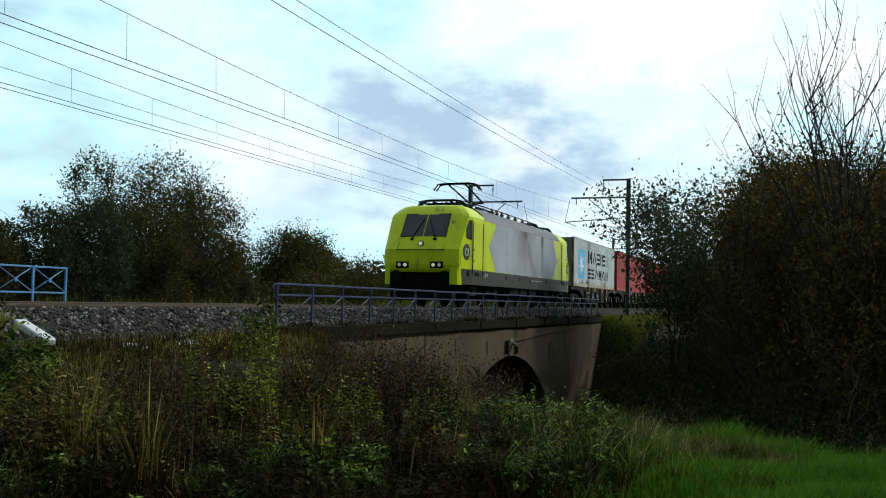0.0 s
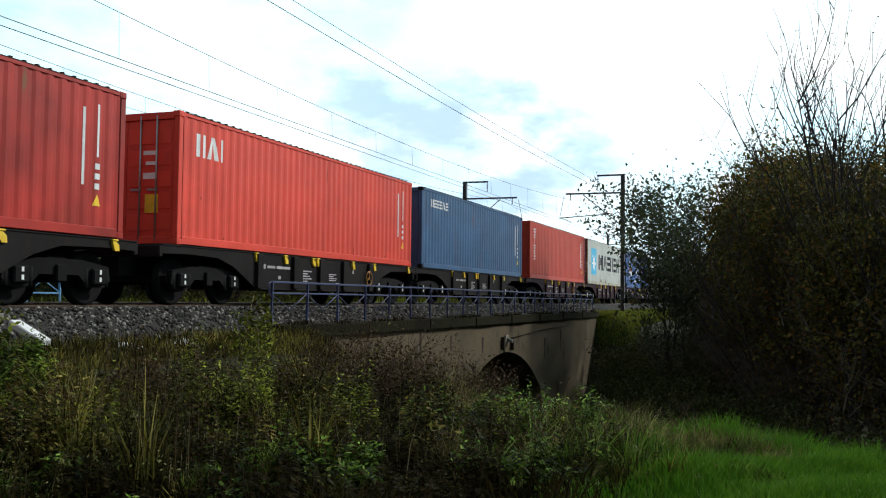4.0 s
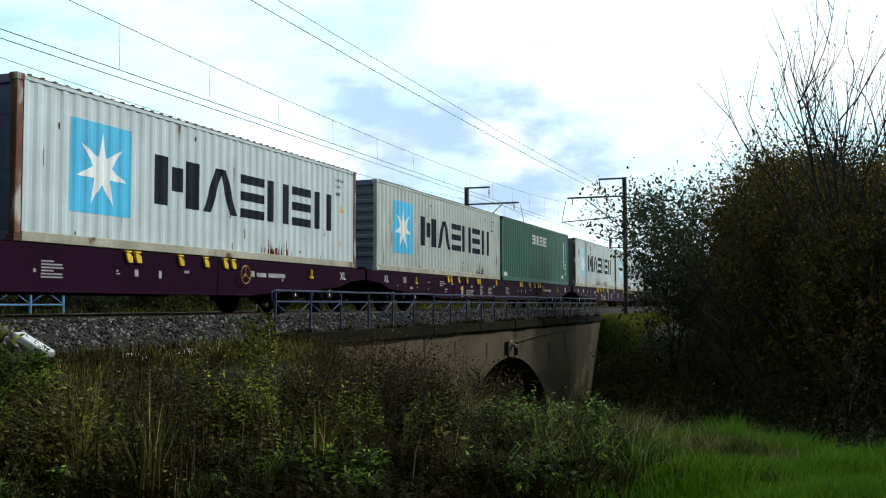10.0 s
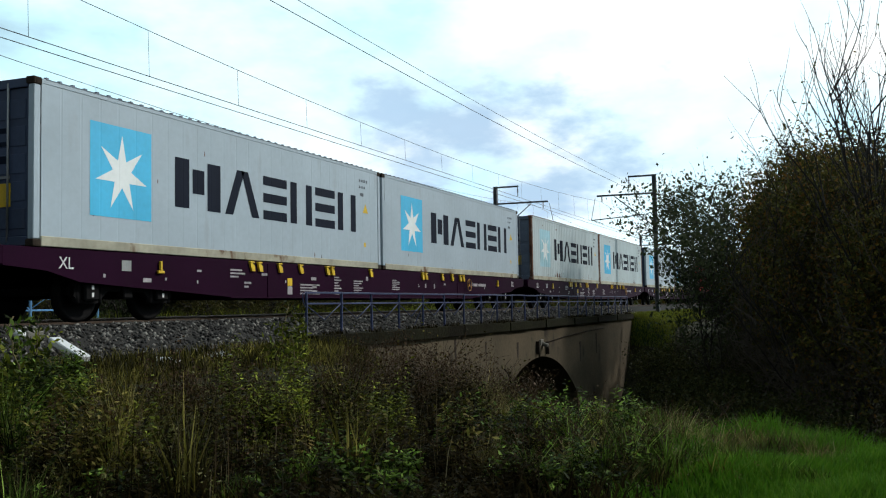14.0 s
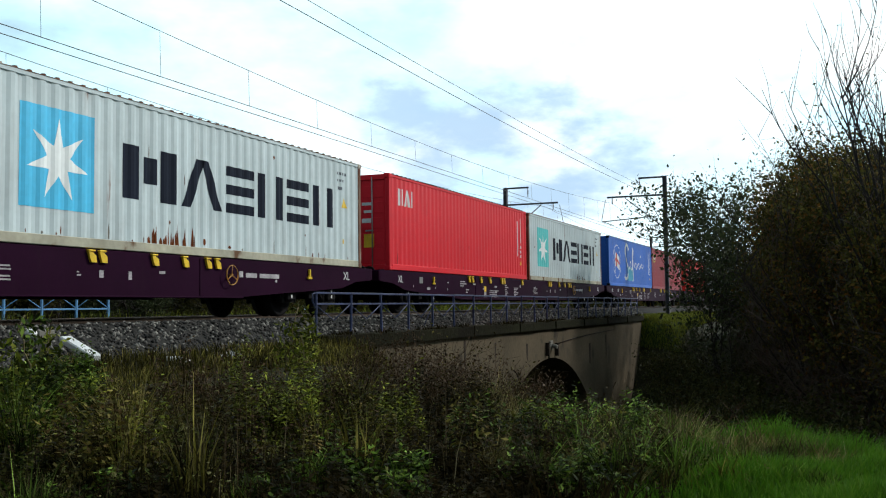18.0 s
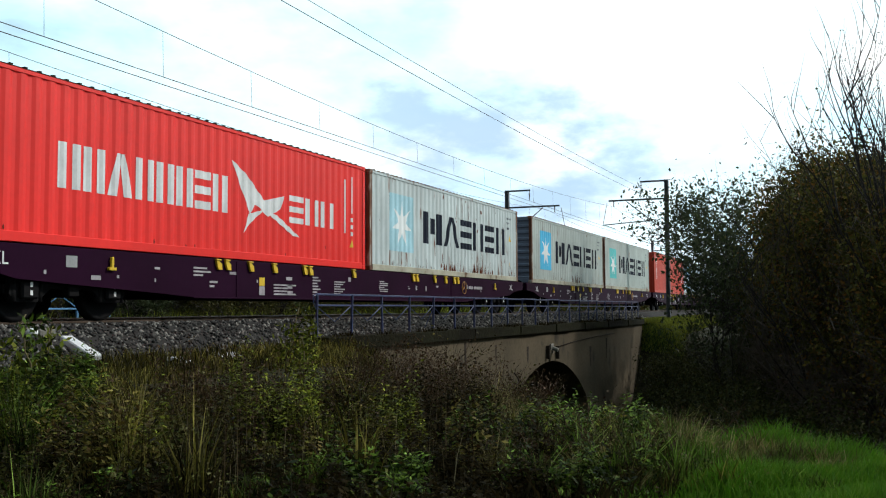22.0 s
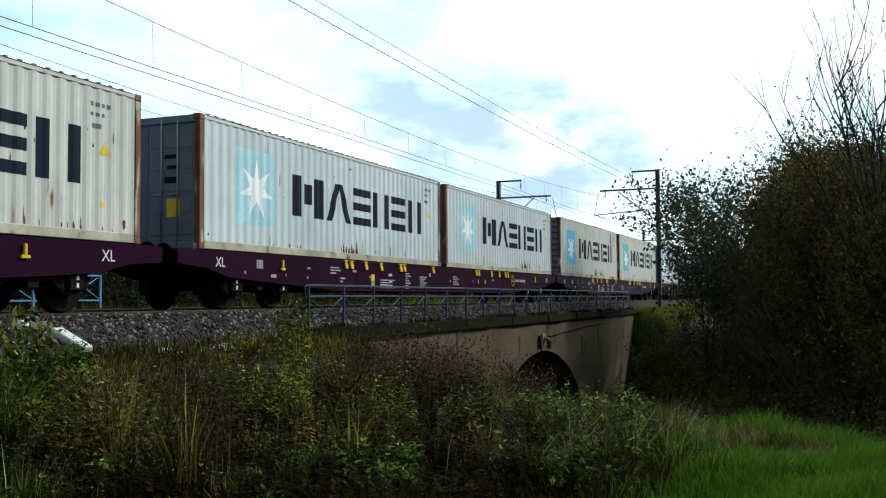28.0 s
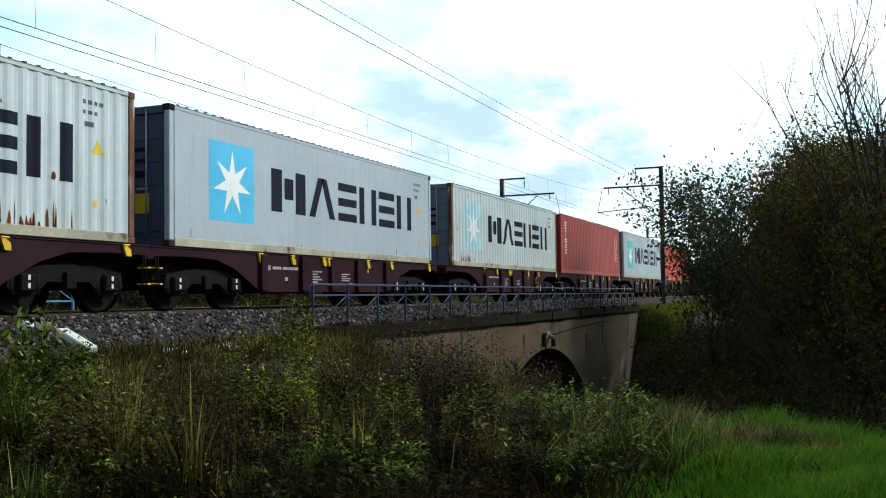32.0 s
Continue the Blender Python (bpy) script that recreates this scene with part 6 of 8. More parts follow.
def make_loco():
    u0, ln = 30.80, 17.60
    w = thing("locomotive", "lime yellow and silver electric locomotive with one raised pantograph", "locomotive")
    half = 1.49

    def side_y(x):
        """Half width of the cab, which narrows towards the nose."""
        x = min(x, ln - x)
        return 1.49 if x > 1.45 else 1.49 - 0.10 * (1.45 - x)

    def side_plate(poly, s, lift, depth=0.04):
        """A plate on the cab's side, following its taper."""
        n = len(poly)
        vs = [(x, s * (side_y(x) + l), z) for l in (lift, -depth) for x, z in poly]
        fs = [tuple(range(n)), tuple(reversed(range(n, 2 * n)))] + [(k, n + k, n + (k + 1) % n, (k + 1) % n) for k in range(n)]
        return Build().add(vs, fs if s < 0 else [q[::-1] for q in fs])

    def cab(flip):
        """Flat sloping front, folded corners, tapering sides, and a roof that leans in all round."""
        b = Build()
        end = 2.78
        rings = []
        for z, fx, hw, front, back in ((1.20, 0.20, 0.975, 0.80, end), (1.30, 0.14, 1.0, 0.84, end), (1.46, 0.11, 1.0, 0.86, end), (2.00, 0.15, 1.0, 0.87, end), (2.06, 0.19, 1.0, 0.87, end), (2.40, 0.40, 1.0, 0.87, end), (2.80, 0.66, 1.0, 0.86, end),
                                       (3.20, 0.92, 0.997, 0.84, end), (3.30, 0.99, 0.965, 0.82, end - 0.02), (3.46, 1.12, 0.85, 0.77, end - 0.16), (3.58, 1.24, 0.74, 0.72, end - 0.30), (3.63, 1.40, 0.66, 0.64, end - 0.42)):
            xs = fx + 0.20
            sy = side_y(xs) * hw
            edge = [(max(1.46, xs + 0.05), 1.49 * hw), (xs, sy), (fx + 0.09, front + 0.62 * (sy - front)), (fx + 0.02, front)]
            pts = edge + [(fx, 0)] + [(x, -y) for x, y in edge[::-1]] + [(back, -1.49 * hw), (back, 1.49 * hw)]
            if flip:
                pts = [(ln - x, -y) for x, y in pts]
            rings.append([(x, y, z) for x, y in pts])
        return b.loft(rings, True)
    part("front_cab", cab(False), M_LIME_BODY, w, "lime yellow driver's cab")
    part("rear_cab", cab(True), M_LIME_BODY, w, "lime yellow driver's cab")
    part("body", Build().prism_x([(-half, 0.98), (half, 0.98), (half, 3.17), (half - 0.03, 3.2), (-half + 0.03, 3.2), (-half, 3.17)], 2.785, ln - 2.785), M_LIME_BODY, w, "lime yellow body side")
    side = [(4.30, 1.345), (13.42, 1.345), (14.30, 2.22), (13.44, 3.19), (4.32, 3.19), (3.37, 2.27)]
    for s in (-1, 1):
        y0, y1 = sorted((s * (half + 0.005), s * (half - 0.02)))
        part("silver_panel", Build().prism(side, y0, y1), M_SILVER, w, "silver side panel streaked with dust")
        y0, y1 = sorted((s * (half + 0.008), s * (half - 0.02)))
        part("sill_band", Build().prism([(1.45, 0.80), (ln - 1.45, 0.80), (ln - 1.45, 1.335), (1.45, 1.335)], y0, y1), M_LOCOGREY, w, "dark grey sill band")
        part("sill_end", side_plate([(0.60, 0.80), (1.45, 0.80), (1.45, 1.335), (0.46, 1.335)], s, 0.008), M_LOCOGREY, w, "dark grey sill band")
        part("sill_end", side_plate([(ln - 1.45, 0.80), (ln - 0.60, 0.80), (ln - 0.46, 1.335), (ln - 1.45, 1.335)], s, 0.008), M_LOCOGREY, w, "dark grey sill band")
        for sx in (0, 1):
            f = (lambda x: x) if sx == 0 else (lambda x: ln - x)
            plan = [(0.16, 1.10), (0.28, 1.34), (0.42, 1.385), (0.54, 1.40), (0.54, 1.28), (0.42, 1.26), (0.28, 1.16)]
            rings = [[(f(x + (0.06 if z < 1 and x > 0.5 else -0.08 if x > 0.5 else 0)), s * y, z) for x, y in plan] for z in (0.78, 1.34)]
            part("skirt", Build().loft(rings), M_LIME_BODY, w, "lime yellow corner skirt")
        for sx in (0, 1):
            f = (lambda x: x) if sx == 0 else (lambda x: ln - x)
            xs = sorted((f(1.40), f(2.46)))
            d = part("cab_door", Build().box(xs[0], xs[1], s * (half - 0.02), s * (half + 0.014), 1.345, 3.13, 0.012), M_LIME_BODY, w)
            for e in xs:
                part("hand_rail", Build().cyl((e + (0.06 if e == xs[0] else -0.06) * -1, s * (half + 0.05), 1.15), (e + (0.06 if e == xs[0] else -0.06) * -1, s * (half + 0.05), 3.02), 0.016, 8), M_BLACK, d)
            part("door_handle", Build().box(xs[0] + 0.08, xs[0] + 0.24, s * (half + 0.012), s * (half + 0.03), 2.02, 2.06, 0.004).box(xs[0] + 0.08, xs[0] + 0.20, s * (half + 0.012), s * (half + 0.03), 1.62, 1.66, 0.004), M_BLACK, d)
            wx = sorted((f(0.90), f(1.33)))
            mid = 0.5 * (wx[0] + wx[1])
            win = [(wx[0] + 0.04, 2.44), (wx[1] - 0.02, 2.41), (wx[1], 2.47), (wx[1], 2.96), (wx[1] - 0.05, 3.03), (wx[0] + 0.23, 3.03), (wx[0] + 0.17, 2.98), (wx[0] + 0.01, 2.74), (wx[0], 2.50)]
            if sx:
                win = [(2 * mid - x, z) for x, z in reversed(win)]
            ww = part("side_window", side_plate([((x - mid) * 1.14 + mid, (z - 2.73) * 1.12 + 2.73) for x, z in win], s, 0.006), M_BLACK, w)
            part("pane", side_plate(win, s, 0.011), M_GLASS, ww)
            lx = f(0.93)
            em = part("emblem_disc", side_plate([(lx + 0.29 * math.cos(2 * math.pi * q / 28), 1.93 + 0.29 * math.sin(2 * math.pi * q / 28)) for q in range(28)], s, 0.008), M_LOCOGREY, w, "grey round emblem")
            b = Build()
            ps = [(lx - 0.03 + 0.12 * math.cos(a), s * (side_y(lx - 0.03 + 0.12 * math.cos(a)) + 0.012), 1.92 + 0.12 * math.sin(a)) for a in np.linspace(0.5, 5.8, 14)]
            ps = [(lx + 0.15, s * (side_y(lx + 0.15) + 0.012), 2.06)] + ps[::-1] + [(lx + 0.17, s * (side_y(lx + 0.17) + 0.012), 1.82)]
            b.tube(ps, 0.019, 6)
            part("emblem_shape", b, M_WHITE, em)
            st = part("cab_step", Build().box(f(1.62) - 0.02, f(1.62) + 0.02, s * (half - 0.3), s * (half - 0.26), 0.4, 1.0), M_BLACK, w)
            for z in (0.42, 0.68):
                part("tread", Build().box(*sorted((f(1.62), f(2.25))), s * (half - 0.36), s * (half - 0.12), z, z + 0.04, 0.008), M_LOCOGREY, st)
            part("door_recess", Build().box(*sorted((f(1.66), f(2.2))), s * (half - 0.02), s * (half + 0.012), 1.10, 1.26, 0.01), M_BLACK, w)
            part("sand_hatch", side_plate([(x, z) for x, z in zip((*sorted((f(0.92), f(1.16))), *sorted((f(0.92), f(1.16)))[::-1]), (1.08, 1.08, 1.28, 1.28))], s, 0.013), M_BLACK, w)
        for x in (5.6, 7.6, 9.2, 12.1):
            part("sill_hatch", Build().box(x, x + 0.2, s * (half - 0.02), s * (half + 0.012), 1.08, 1.24, 0.01), M_BLACK, w)
        part("number_bars", Build().box(9.6, 10.2, *sorted((s * half, s * (half + 0.011))), 1.14, 1.185).box(10.3, 10.8, *sorted((s * half, s * (half + 0.011))), 1.14, 1.185).box(10.95, 11.4, *sorted((s * half, s * (half + 0.011))), 1.14, 1.185).box(2.9, 3.0, *sorted((s * half, s * (half + 0.011))), 1.08, 1.26).box(3.1, 3.25, *sorted((s * half, s * (half + 0.011))), 1.15, 1.25), M_MARK, w, "white bars of markings")
    for sx in (0, 1):
        f = (lambda x: x) if sx == 0 else (lambda x: ln - x)

        def on_front(y, z, lift=0.0):
            """A point on the sloping cab front."""
            xf = float(np.interp(z, [1.20, 1.30, 1.46, 2.00, 2.06, 2.40, 2.80, 3.20, 3.30, 3.46], [0.20, 0.14, 0.11, 0.15, 0.19, 0.40, 0.66, 0.92, 0.99, 1.12])) + 0.02 * min(1, abs(y) / 1.0)
            return (f(xf - lift), y, z)
        def plate(y0, y1, z0, z1, lift):
            """A thin sheet laid on the front, following its slope."""
            b = Build()
            zs = [z0] + [z for z in (2.80, 3.20) if z0 < z < z1] + [z1]
            rows_ = [[on_front(y0 * (1 - 0.02 * (z - 2.24)), z, l), on_front(y1 * (1 - 0.02 * (z - 2.24)), z, l)] for l in (lift, -0.02) for z in zs]
            n = len(zs)
            vs = [p for r in rows_ for p in r]
            fs = [(2 * k, 2 * k + 2, 2 * k + 3, 2 * k + 1) for k in range(n - 1)] + [(0, 1, 2 * n + 1, 2 * n), (2 * n - 2, 4 * n - 2, 4 * n - 1, 2 * n - 1)]
            fs += [(2 * k, 2 * n + 2 * k, 2 * n + 2 * k + 2, 2 * k + 2) for k in range(n - 1)] + [(2 * k + 1, 2 * k + 3, 2 * n + 2 * k + 3, 2 * n + 2 * k + 1) for k in range(n - 1)]
            return b.add(vs, fs if sx == 0 else [q[::-1] for q in fs])
        surround = part("windscreen_frame", plate(-0.86, 0.86, 2.43, 3.29, 0.008), M_BLACK, w, "black windscreen surround")
        for y0, y1 in ((-0.83, -0.02), (0.02, 0.83)):
            wnd = part("windscreen", plate(y0, y1, 2.46, 3.26, 0.014), M_GLASS, surround, "dark windscreen pane")
            part("wiper", Build().cyl(on_front(y0 * 0.55 + y1 * 0.45, 2.38, 0.04), on_front(y1 * 0.9 + y0 * 0.1 if y1 < 0 else y0 * 0.9 + y1 * 0.1, 3.1, 0.03), 0.014, 6), M_BLACK, surround)
            part("wiper_pivot", Build().box(*sorted((on_front(0, 2.36, 0.05)[0], on_front(0, 2.36, -0.05)[0])), 0.55 * y0 + 0.45 * y1 - 0.06, 0.55 * y0 + 0.45 * y1 + 0.06, 2.31, 2.40, 0.02), M_BLACK, w)
        for s in (-1, 1):
            h = part("headlight", Build().box(*sorted((on_front(s * 0.63, 1.46, 0.02)[0], on_front(s * 0.63, 1.46, -0.1)[0])), s * 0.63 - 0.24, s * 0.63 + 0.24, 1.33, 1.56, 0.02), M_BLACK, w, "headlight cluster")
            for k, dy in enumerate((-0.11, 0.11)):
                x = on_front(s * 0.63, 1.445, 0.035)[0]
                x2 = on_front(s * 0.63, 1.445, 0.0)[0]
                part("lamp", Build().cyl((x, s * 0.63 + dy, 1.445), (x2, s * 0.63 + dy, 1.445), 0.062, 14), (M_LAMP if sx == 0 and dy * s < 0 else M_LAMP_DIM) if sx == 0 else M_GLASS, h)
        x2 = on_front(0, 2.40, 0.0)[0]
        part("headlight_ring", Build().cyl((f(0.20), 0, 2.19), (x2, 0, 2.19), 0.10, 18), M_LOCOGREY, w)
        part("top_headlight", Build().cyl((f(0.19), 0, 2.19), (x2, 0, 2.19), 0.07, 16), M_LAMP if sx == 0 else M_GLASS, w, "round upper headlight")
        part("front_seam", Build().box(*sorted((on_front(0, 1.98, 0.006)[0], on_front(0, 1.98, -0.04)[0])), -0.90, 0.90, 1.955, 1.98), M_LOCOGREY, w)
        for y in (-0.84, -0.42, 0.42, 0.84):
            part("grab_rail", Build().tube([on_front(y, 1.52, 0.0), on_front(y, 1.54, 0.06), on_front(y, 1.78, 0.06), on_front(y, 1.80, 0.0)] if abs(y) < 0.6 else [on_front(y, 2.00, 0.0), on_front(y, 2.02, 0.07), on_front(y, 2.22, 0.04), on_front(y, 2.24, 0.0)], 0.014, 6), M_LIME_BODY, w)
        part("buffer_beam", Build().box(*sorted((f(0.36), f(2.7))), -1.18, 1.18, 0.62, 1.165, 0.02), M_BLACK, w)
        part("brake_hose", Build().tube([(f(0.36), 0.30, 0.95), (f(0.20), 0.32, 0.70), (f(0.30), 0.34, 0.50)], 0.025, 6).tube([(f(0.36), -0.30, 0.95), (f(0.20), -0.32, 0.70), (f(0.30), -0.34, 0.50)], 0.025, 6), M_BLACK, w)
        part("plough", Build().prism([(f(0.3), 0.22), (f(0.7), 0.22), (f(0.7), 0.62), (f(0.4), 0.62)] if sx == 0 else [(f(0.7), 0.22), (f(0.3), 0.22), (f(0.4), 0.62), (f(0.7), 0.62)], -1.15, 1.15), M_BLACK, w)
        add_buffers(w, f(0.62), -1 if sx == 0 else 1)
        for sy in (-1, 1):
            part("corner_rail", Build().tube([(f(0.32), sy * 1.35, 1.38), (f(0.32), sy * 1.41, 1.44), (f(0.52), sy * 1.43, 2.10), (f(0.58), sy * 1.38, 2.20)], 0.014, 6), M_LIME_BODY, w)
    # roof
    prof = [(-1.50, 3.175), (1.50, 3.175), (1.36, 3.42), (1.08, 3.64), (-1.08, 3.64), (-1.36, 3.42)]
    for x0, x1 in ((2.80, 6.4), (6.43, 10.4), (10.43, 14.80)):
        part("roof_section", Build().prism_x(prof, x0, x1), M_ROOFGREY, w, "grey roof hatch")
    bus = part("roof_conductor", Build().tube([(3.4, -0.5, 3.98), (8.0, -0.5, 4.0), (14.2, -0.5, 3.96)], 0.025, 6), M_BLACK, w)
    for x in (4.0, 6.9, 7.6, 8.3, 9.3, 10.4, 11.6, 12.8, 13.8):
        part("roof_insulator", Build().cyl((x, -0.5, 3.6), (x, -0.5, 3.98), 0.06, 10).cyl((x, -0.5, 3.72), (x, -0.5, 3.77), 0.10, 12).cyl((x, -0.5, 3.85), (x, -0.5, 3.9), 0.10, 12), M_INSUL, bus)
    part("roof_boxes", Build().box(7.2, 8.7, -0.2, 0.7, 3.6, 3.86, 0.04).box(9.2, 10.3, -0.3, 0.6, 3.6, 3.82, 0.04), M_ROOFGREY, w)
    part("horn", Build().cyl((2.0, -0.4, 3.62), (1.75, -0.4, 3.70), 0.05, 10).cyl((2.0, -0.2, 3.62), (1.75, -0.2, 3.70), 0.05, 10), M_BLACK, w)

    def panto(xb, d, raised, label):
        p = part("pantograph", Build().box(xb - 0.9, xb + 0.9, -0.75, -0.68, 3.78, 3.84).box(xb - 0.9, xb + 0.9, 0.68, 0.75, 3.78, 3.84).box(xb - 0.05, xb + 0.05, -0.75, 0.75, 3.78, 3.86)
                 .cyl((xb - 0.8, -0.7, 3.6), (xb - 0.8, -0.7, 3.8), 0.06, 8).cyl((xb + 0.8, -0.7, 3.6), (xb + 0.8, -0.7, 3.8), 0.06, 8).cyl((xb - 0.8, 0.7, 3.6), (xb - 0.8, 0.7, 3.8), 0.06, 8), M_BLACK, w, label)
        if raised:
            base, knee, head = (xb, 3.88), (xb + d * 1.35, 4.20), (xb - d * 1.0, 4.66)
        else:
            base, knee, head = (xb, 3.84), (xb + d * 1.1, 3.82), (xb - d * 0.45, 3.84)
        part("lower_arm", Build().cyl((base[0], 0, base[1]), (knee[0], 0, knee[1]), 0.065, 8).cyl((base[0] - 0.2 * d, 0.12, base[1]), (knee[0], 0.12, knee[1] - 0.08), 0.03, 6), M_BLACK, p)
        part("upper_arm", Build().cyl((knee[0], -0.28, knee[1]), (head[0], -0.34, head[1]), 0.034, 8).cyl((knee[0], 0.28, knee[1]), (head[0], 0.34, head[1]), 0.034, 8).cyl((knee[0], -0.3, knee[1]), (knee[0], 0.3, knee[1]), 0.03, 8), M_BLACK, p)
        z = head[1]
        b = Build()
        for dx in (-0.14, 0.14):
            b.tube([(head[0] + dx, -0.92, z - 0.20), (head[0] + dx, -0.76, z + 0.02), (head[0] + dx, -0.5, z + 0.06), (head[0] + dx, 0.5, z + 0.06), (head[0] + dx, 0.76, z + 0.02), (head[0] + dx, 0.92, z - 0.20)], 0.032, 6)
        part("collector_head", b, M_BLACK, p)
    panto(5.0, 1, True, "raised black pantograph")
    panto(2.75, 1, False, "folded black pantograph")
    panto(12.5, -1, False, "folded black pantograph")
    panto(15.0, -1, False, "folded black pantograph")
    part("transformer_box", Build().box(6.6, 11.4, -1.2, 1.2, 0.35, 0.98, 0.05), M_BLACK, w)
    for x in (6.7, 8.1, 9.6):
        part("equipment_box", Build().box(x, x + 1.2, -1.38, -1.21, 0.45, 0.95, 0.03), M_BLACK, w)
    for x in (3.6, ln - 3.6):
        f = part("bogie", Build().box(-1.9, 1.9, -1.22, -1.04, 0.45, 0.85, 0.05).box(-1.9, 1.9, 1.04, 1.22, 0.45, 0.85, 0.05).box(-0.3, 0.3, -1.04, 1.04, 0.4, 0.8).cyl((-1.3, -1.15, 0.3), (-1.3, -1.15, 0.9), 0.12, 10)
                 .cyl((0, -1.2, 0.5), (0, -1.2, 1.0), 0.14, 12).box(-1.55, -1.05, -1.3, -1.1, 0.45, 0.78, 0.04).box(1.05, 1.55, -1.3, -1.1, 0.45, 0.78, 0.04), M_BLACK, w)
        f.location.x = x
        for dx in (-1.3, 1.3):
            o = part("wheelset", WHEELSET, M_DARKSTEEL, f)
            o.location = (dx, 0, 0.46)
            o.scale = (1, 1, 1)
            WHEELS.append(o)
    w.location = (u0, TRACK, 0)
    MOVING.append((w, u0, 0.0))


make_loco()


# ---- plants ----
def quads(p, right, up):
    """Leaf quads (pointed) at p with half axes right and up."""
    n = len(p)
    v = np.stack([p - up, p + right, p + up, p - right], 1).reshape(-1, 3)
    return v, np.arange(4 * n).reshape(n, 4)


def leaf_arrays(pts, size, rng, aspect=0.55, droop=0.3):
    n = len(pts)
    a = rng.normal(size=(n, 3))
    a[:, 2] -= droop
    a /= np.linalg.norm(a, axis=1)[:, None]
    b = np.cross(a, rng.normal(size=(n, 3)))
    b /= np.linalg.norm(b, axis=1)[:, None] + 1e-9
    s = size * rng.uniform(0.55, 1.25, (n, 1))
    return quads(pts, b * s * aspect, a * s)


def limb_arrays(segs, sides=5):
    """Tapered limbs from rows (p, q, r0, r1)."""
    p, q = np.array([s[0] for s in segs]), np.array([s[1] for s in segs])
    r0, r1 = np.array([s[2] for s in segs]), np.array([s[3] for s in segs])
    d = q - p
    d /= np.linalg.norm(d, axis=1)[:, None] + 1e-9
    ref = np.where(np.abs(d[:, 2:3]) > 0.9, np.array([[1.0, 0, 0]]), np.array([[0, 0, 1.0]]))
    a = np.cross(d, ref)
    a /= np.linalg.norm(a, axis=1)[:, None] + 1e-9
    b = np.cross(d, a)
    t = 2 * math.pi * np.arange(sides) / sides
    ringv = a[:, None] * np.cos(t)[None, :, None] + b[:, None] * np.sin(t)[None, :, None]
    v = np.concatenate([p[:, None] + ringv * r0[:, None, None], q[:, None] + ringv * r1[:, None, None]], 1)
    k = np.arange(sides)
    f = np.stack([k, (k + 1) % sides, sides + (k + 1) % sides, sides + k], -1)
    f = (f[None] + 2 * sides * np.arange(len(segs))[:, None, None]).reshape(-1, 4)
    return v.reshape(-1, 3), f


def grow(rng, stems, height, spread, levels, kids, radius, upward=0.35, wobble=0.25, start=0.25):
    """A branching skeleton. Returns limb rows and the points where leaves sit, with their level."""
    segs, tips = [], []

    def branch(p, d, length, r, lv):
        n = 4 if lv < levels else 3
        pts = [p]
        for k in range(n):
            d = d + rng.normal(size=3) * wobble * (0.5 + 0.3 * lv)
            d[2] += upward * 0.18
            d /= np.linalg.norm(d)
            q = pts[-1] + d * length / n
            r1 = r * (1 - 0.75 * (k + 1) / n)
            segs.append((pts[-1], q, r * (1 - 0.75 * k / n), max(r1, 0.002)))
            pts.append(q)
        if lv >= levels:
            tips.extend(pts[1:])
            return
        tips.append(pts[-1])
        for j in range(kids[lv]):
            f = start + (1 - start) * (j + rng.random()) / kids[lv]
            i = min(n - 1, int(f * n))
            base = pts[i] + (pts[i + 1] - pts[i]) * (f * n - i)
            side = rng.normal(size=3)
            side[2] = abs(side[2]) * upward + upward * 0.4
            nd = d * 0.45 + side / np.linalg.norm(side) * 0.9
            branch(base, nd / np.linalg.norm(nd), length * rng.uniform(0.42, 0.68), r * 0.5, lv + 1)
    for s in range(stems):
        a = 2 * math.pi * (s + rng.random()) / stems
        lean = spread * rng.uniform(0.2, 1.0)
        d = np.array([math.cos(a) * lean, math.sin(a) * lean, 1.0])
        off = np.array([math.cos(a), math.sin(a), 0]) * 0.12 * stems * 0.3 * rng.random()
        branch(off + np.array([0, 0, -0.3]), d / np.linalg.norm(d), height * rng.uniform(0.6, 0.8), radius, 0)
    return segs, np.array(tips)


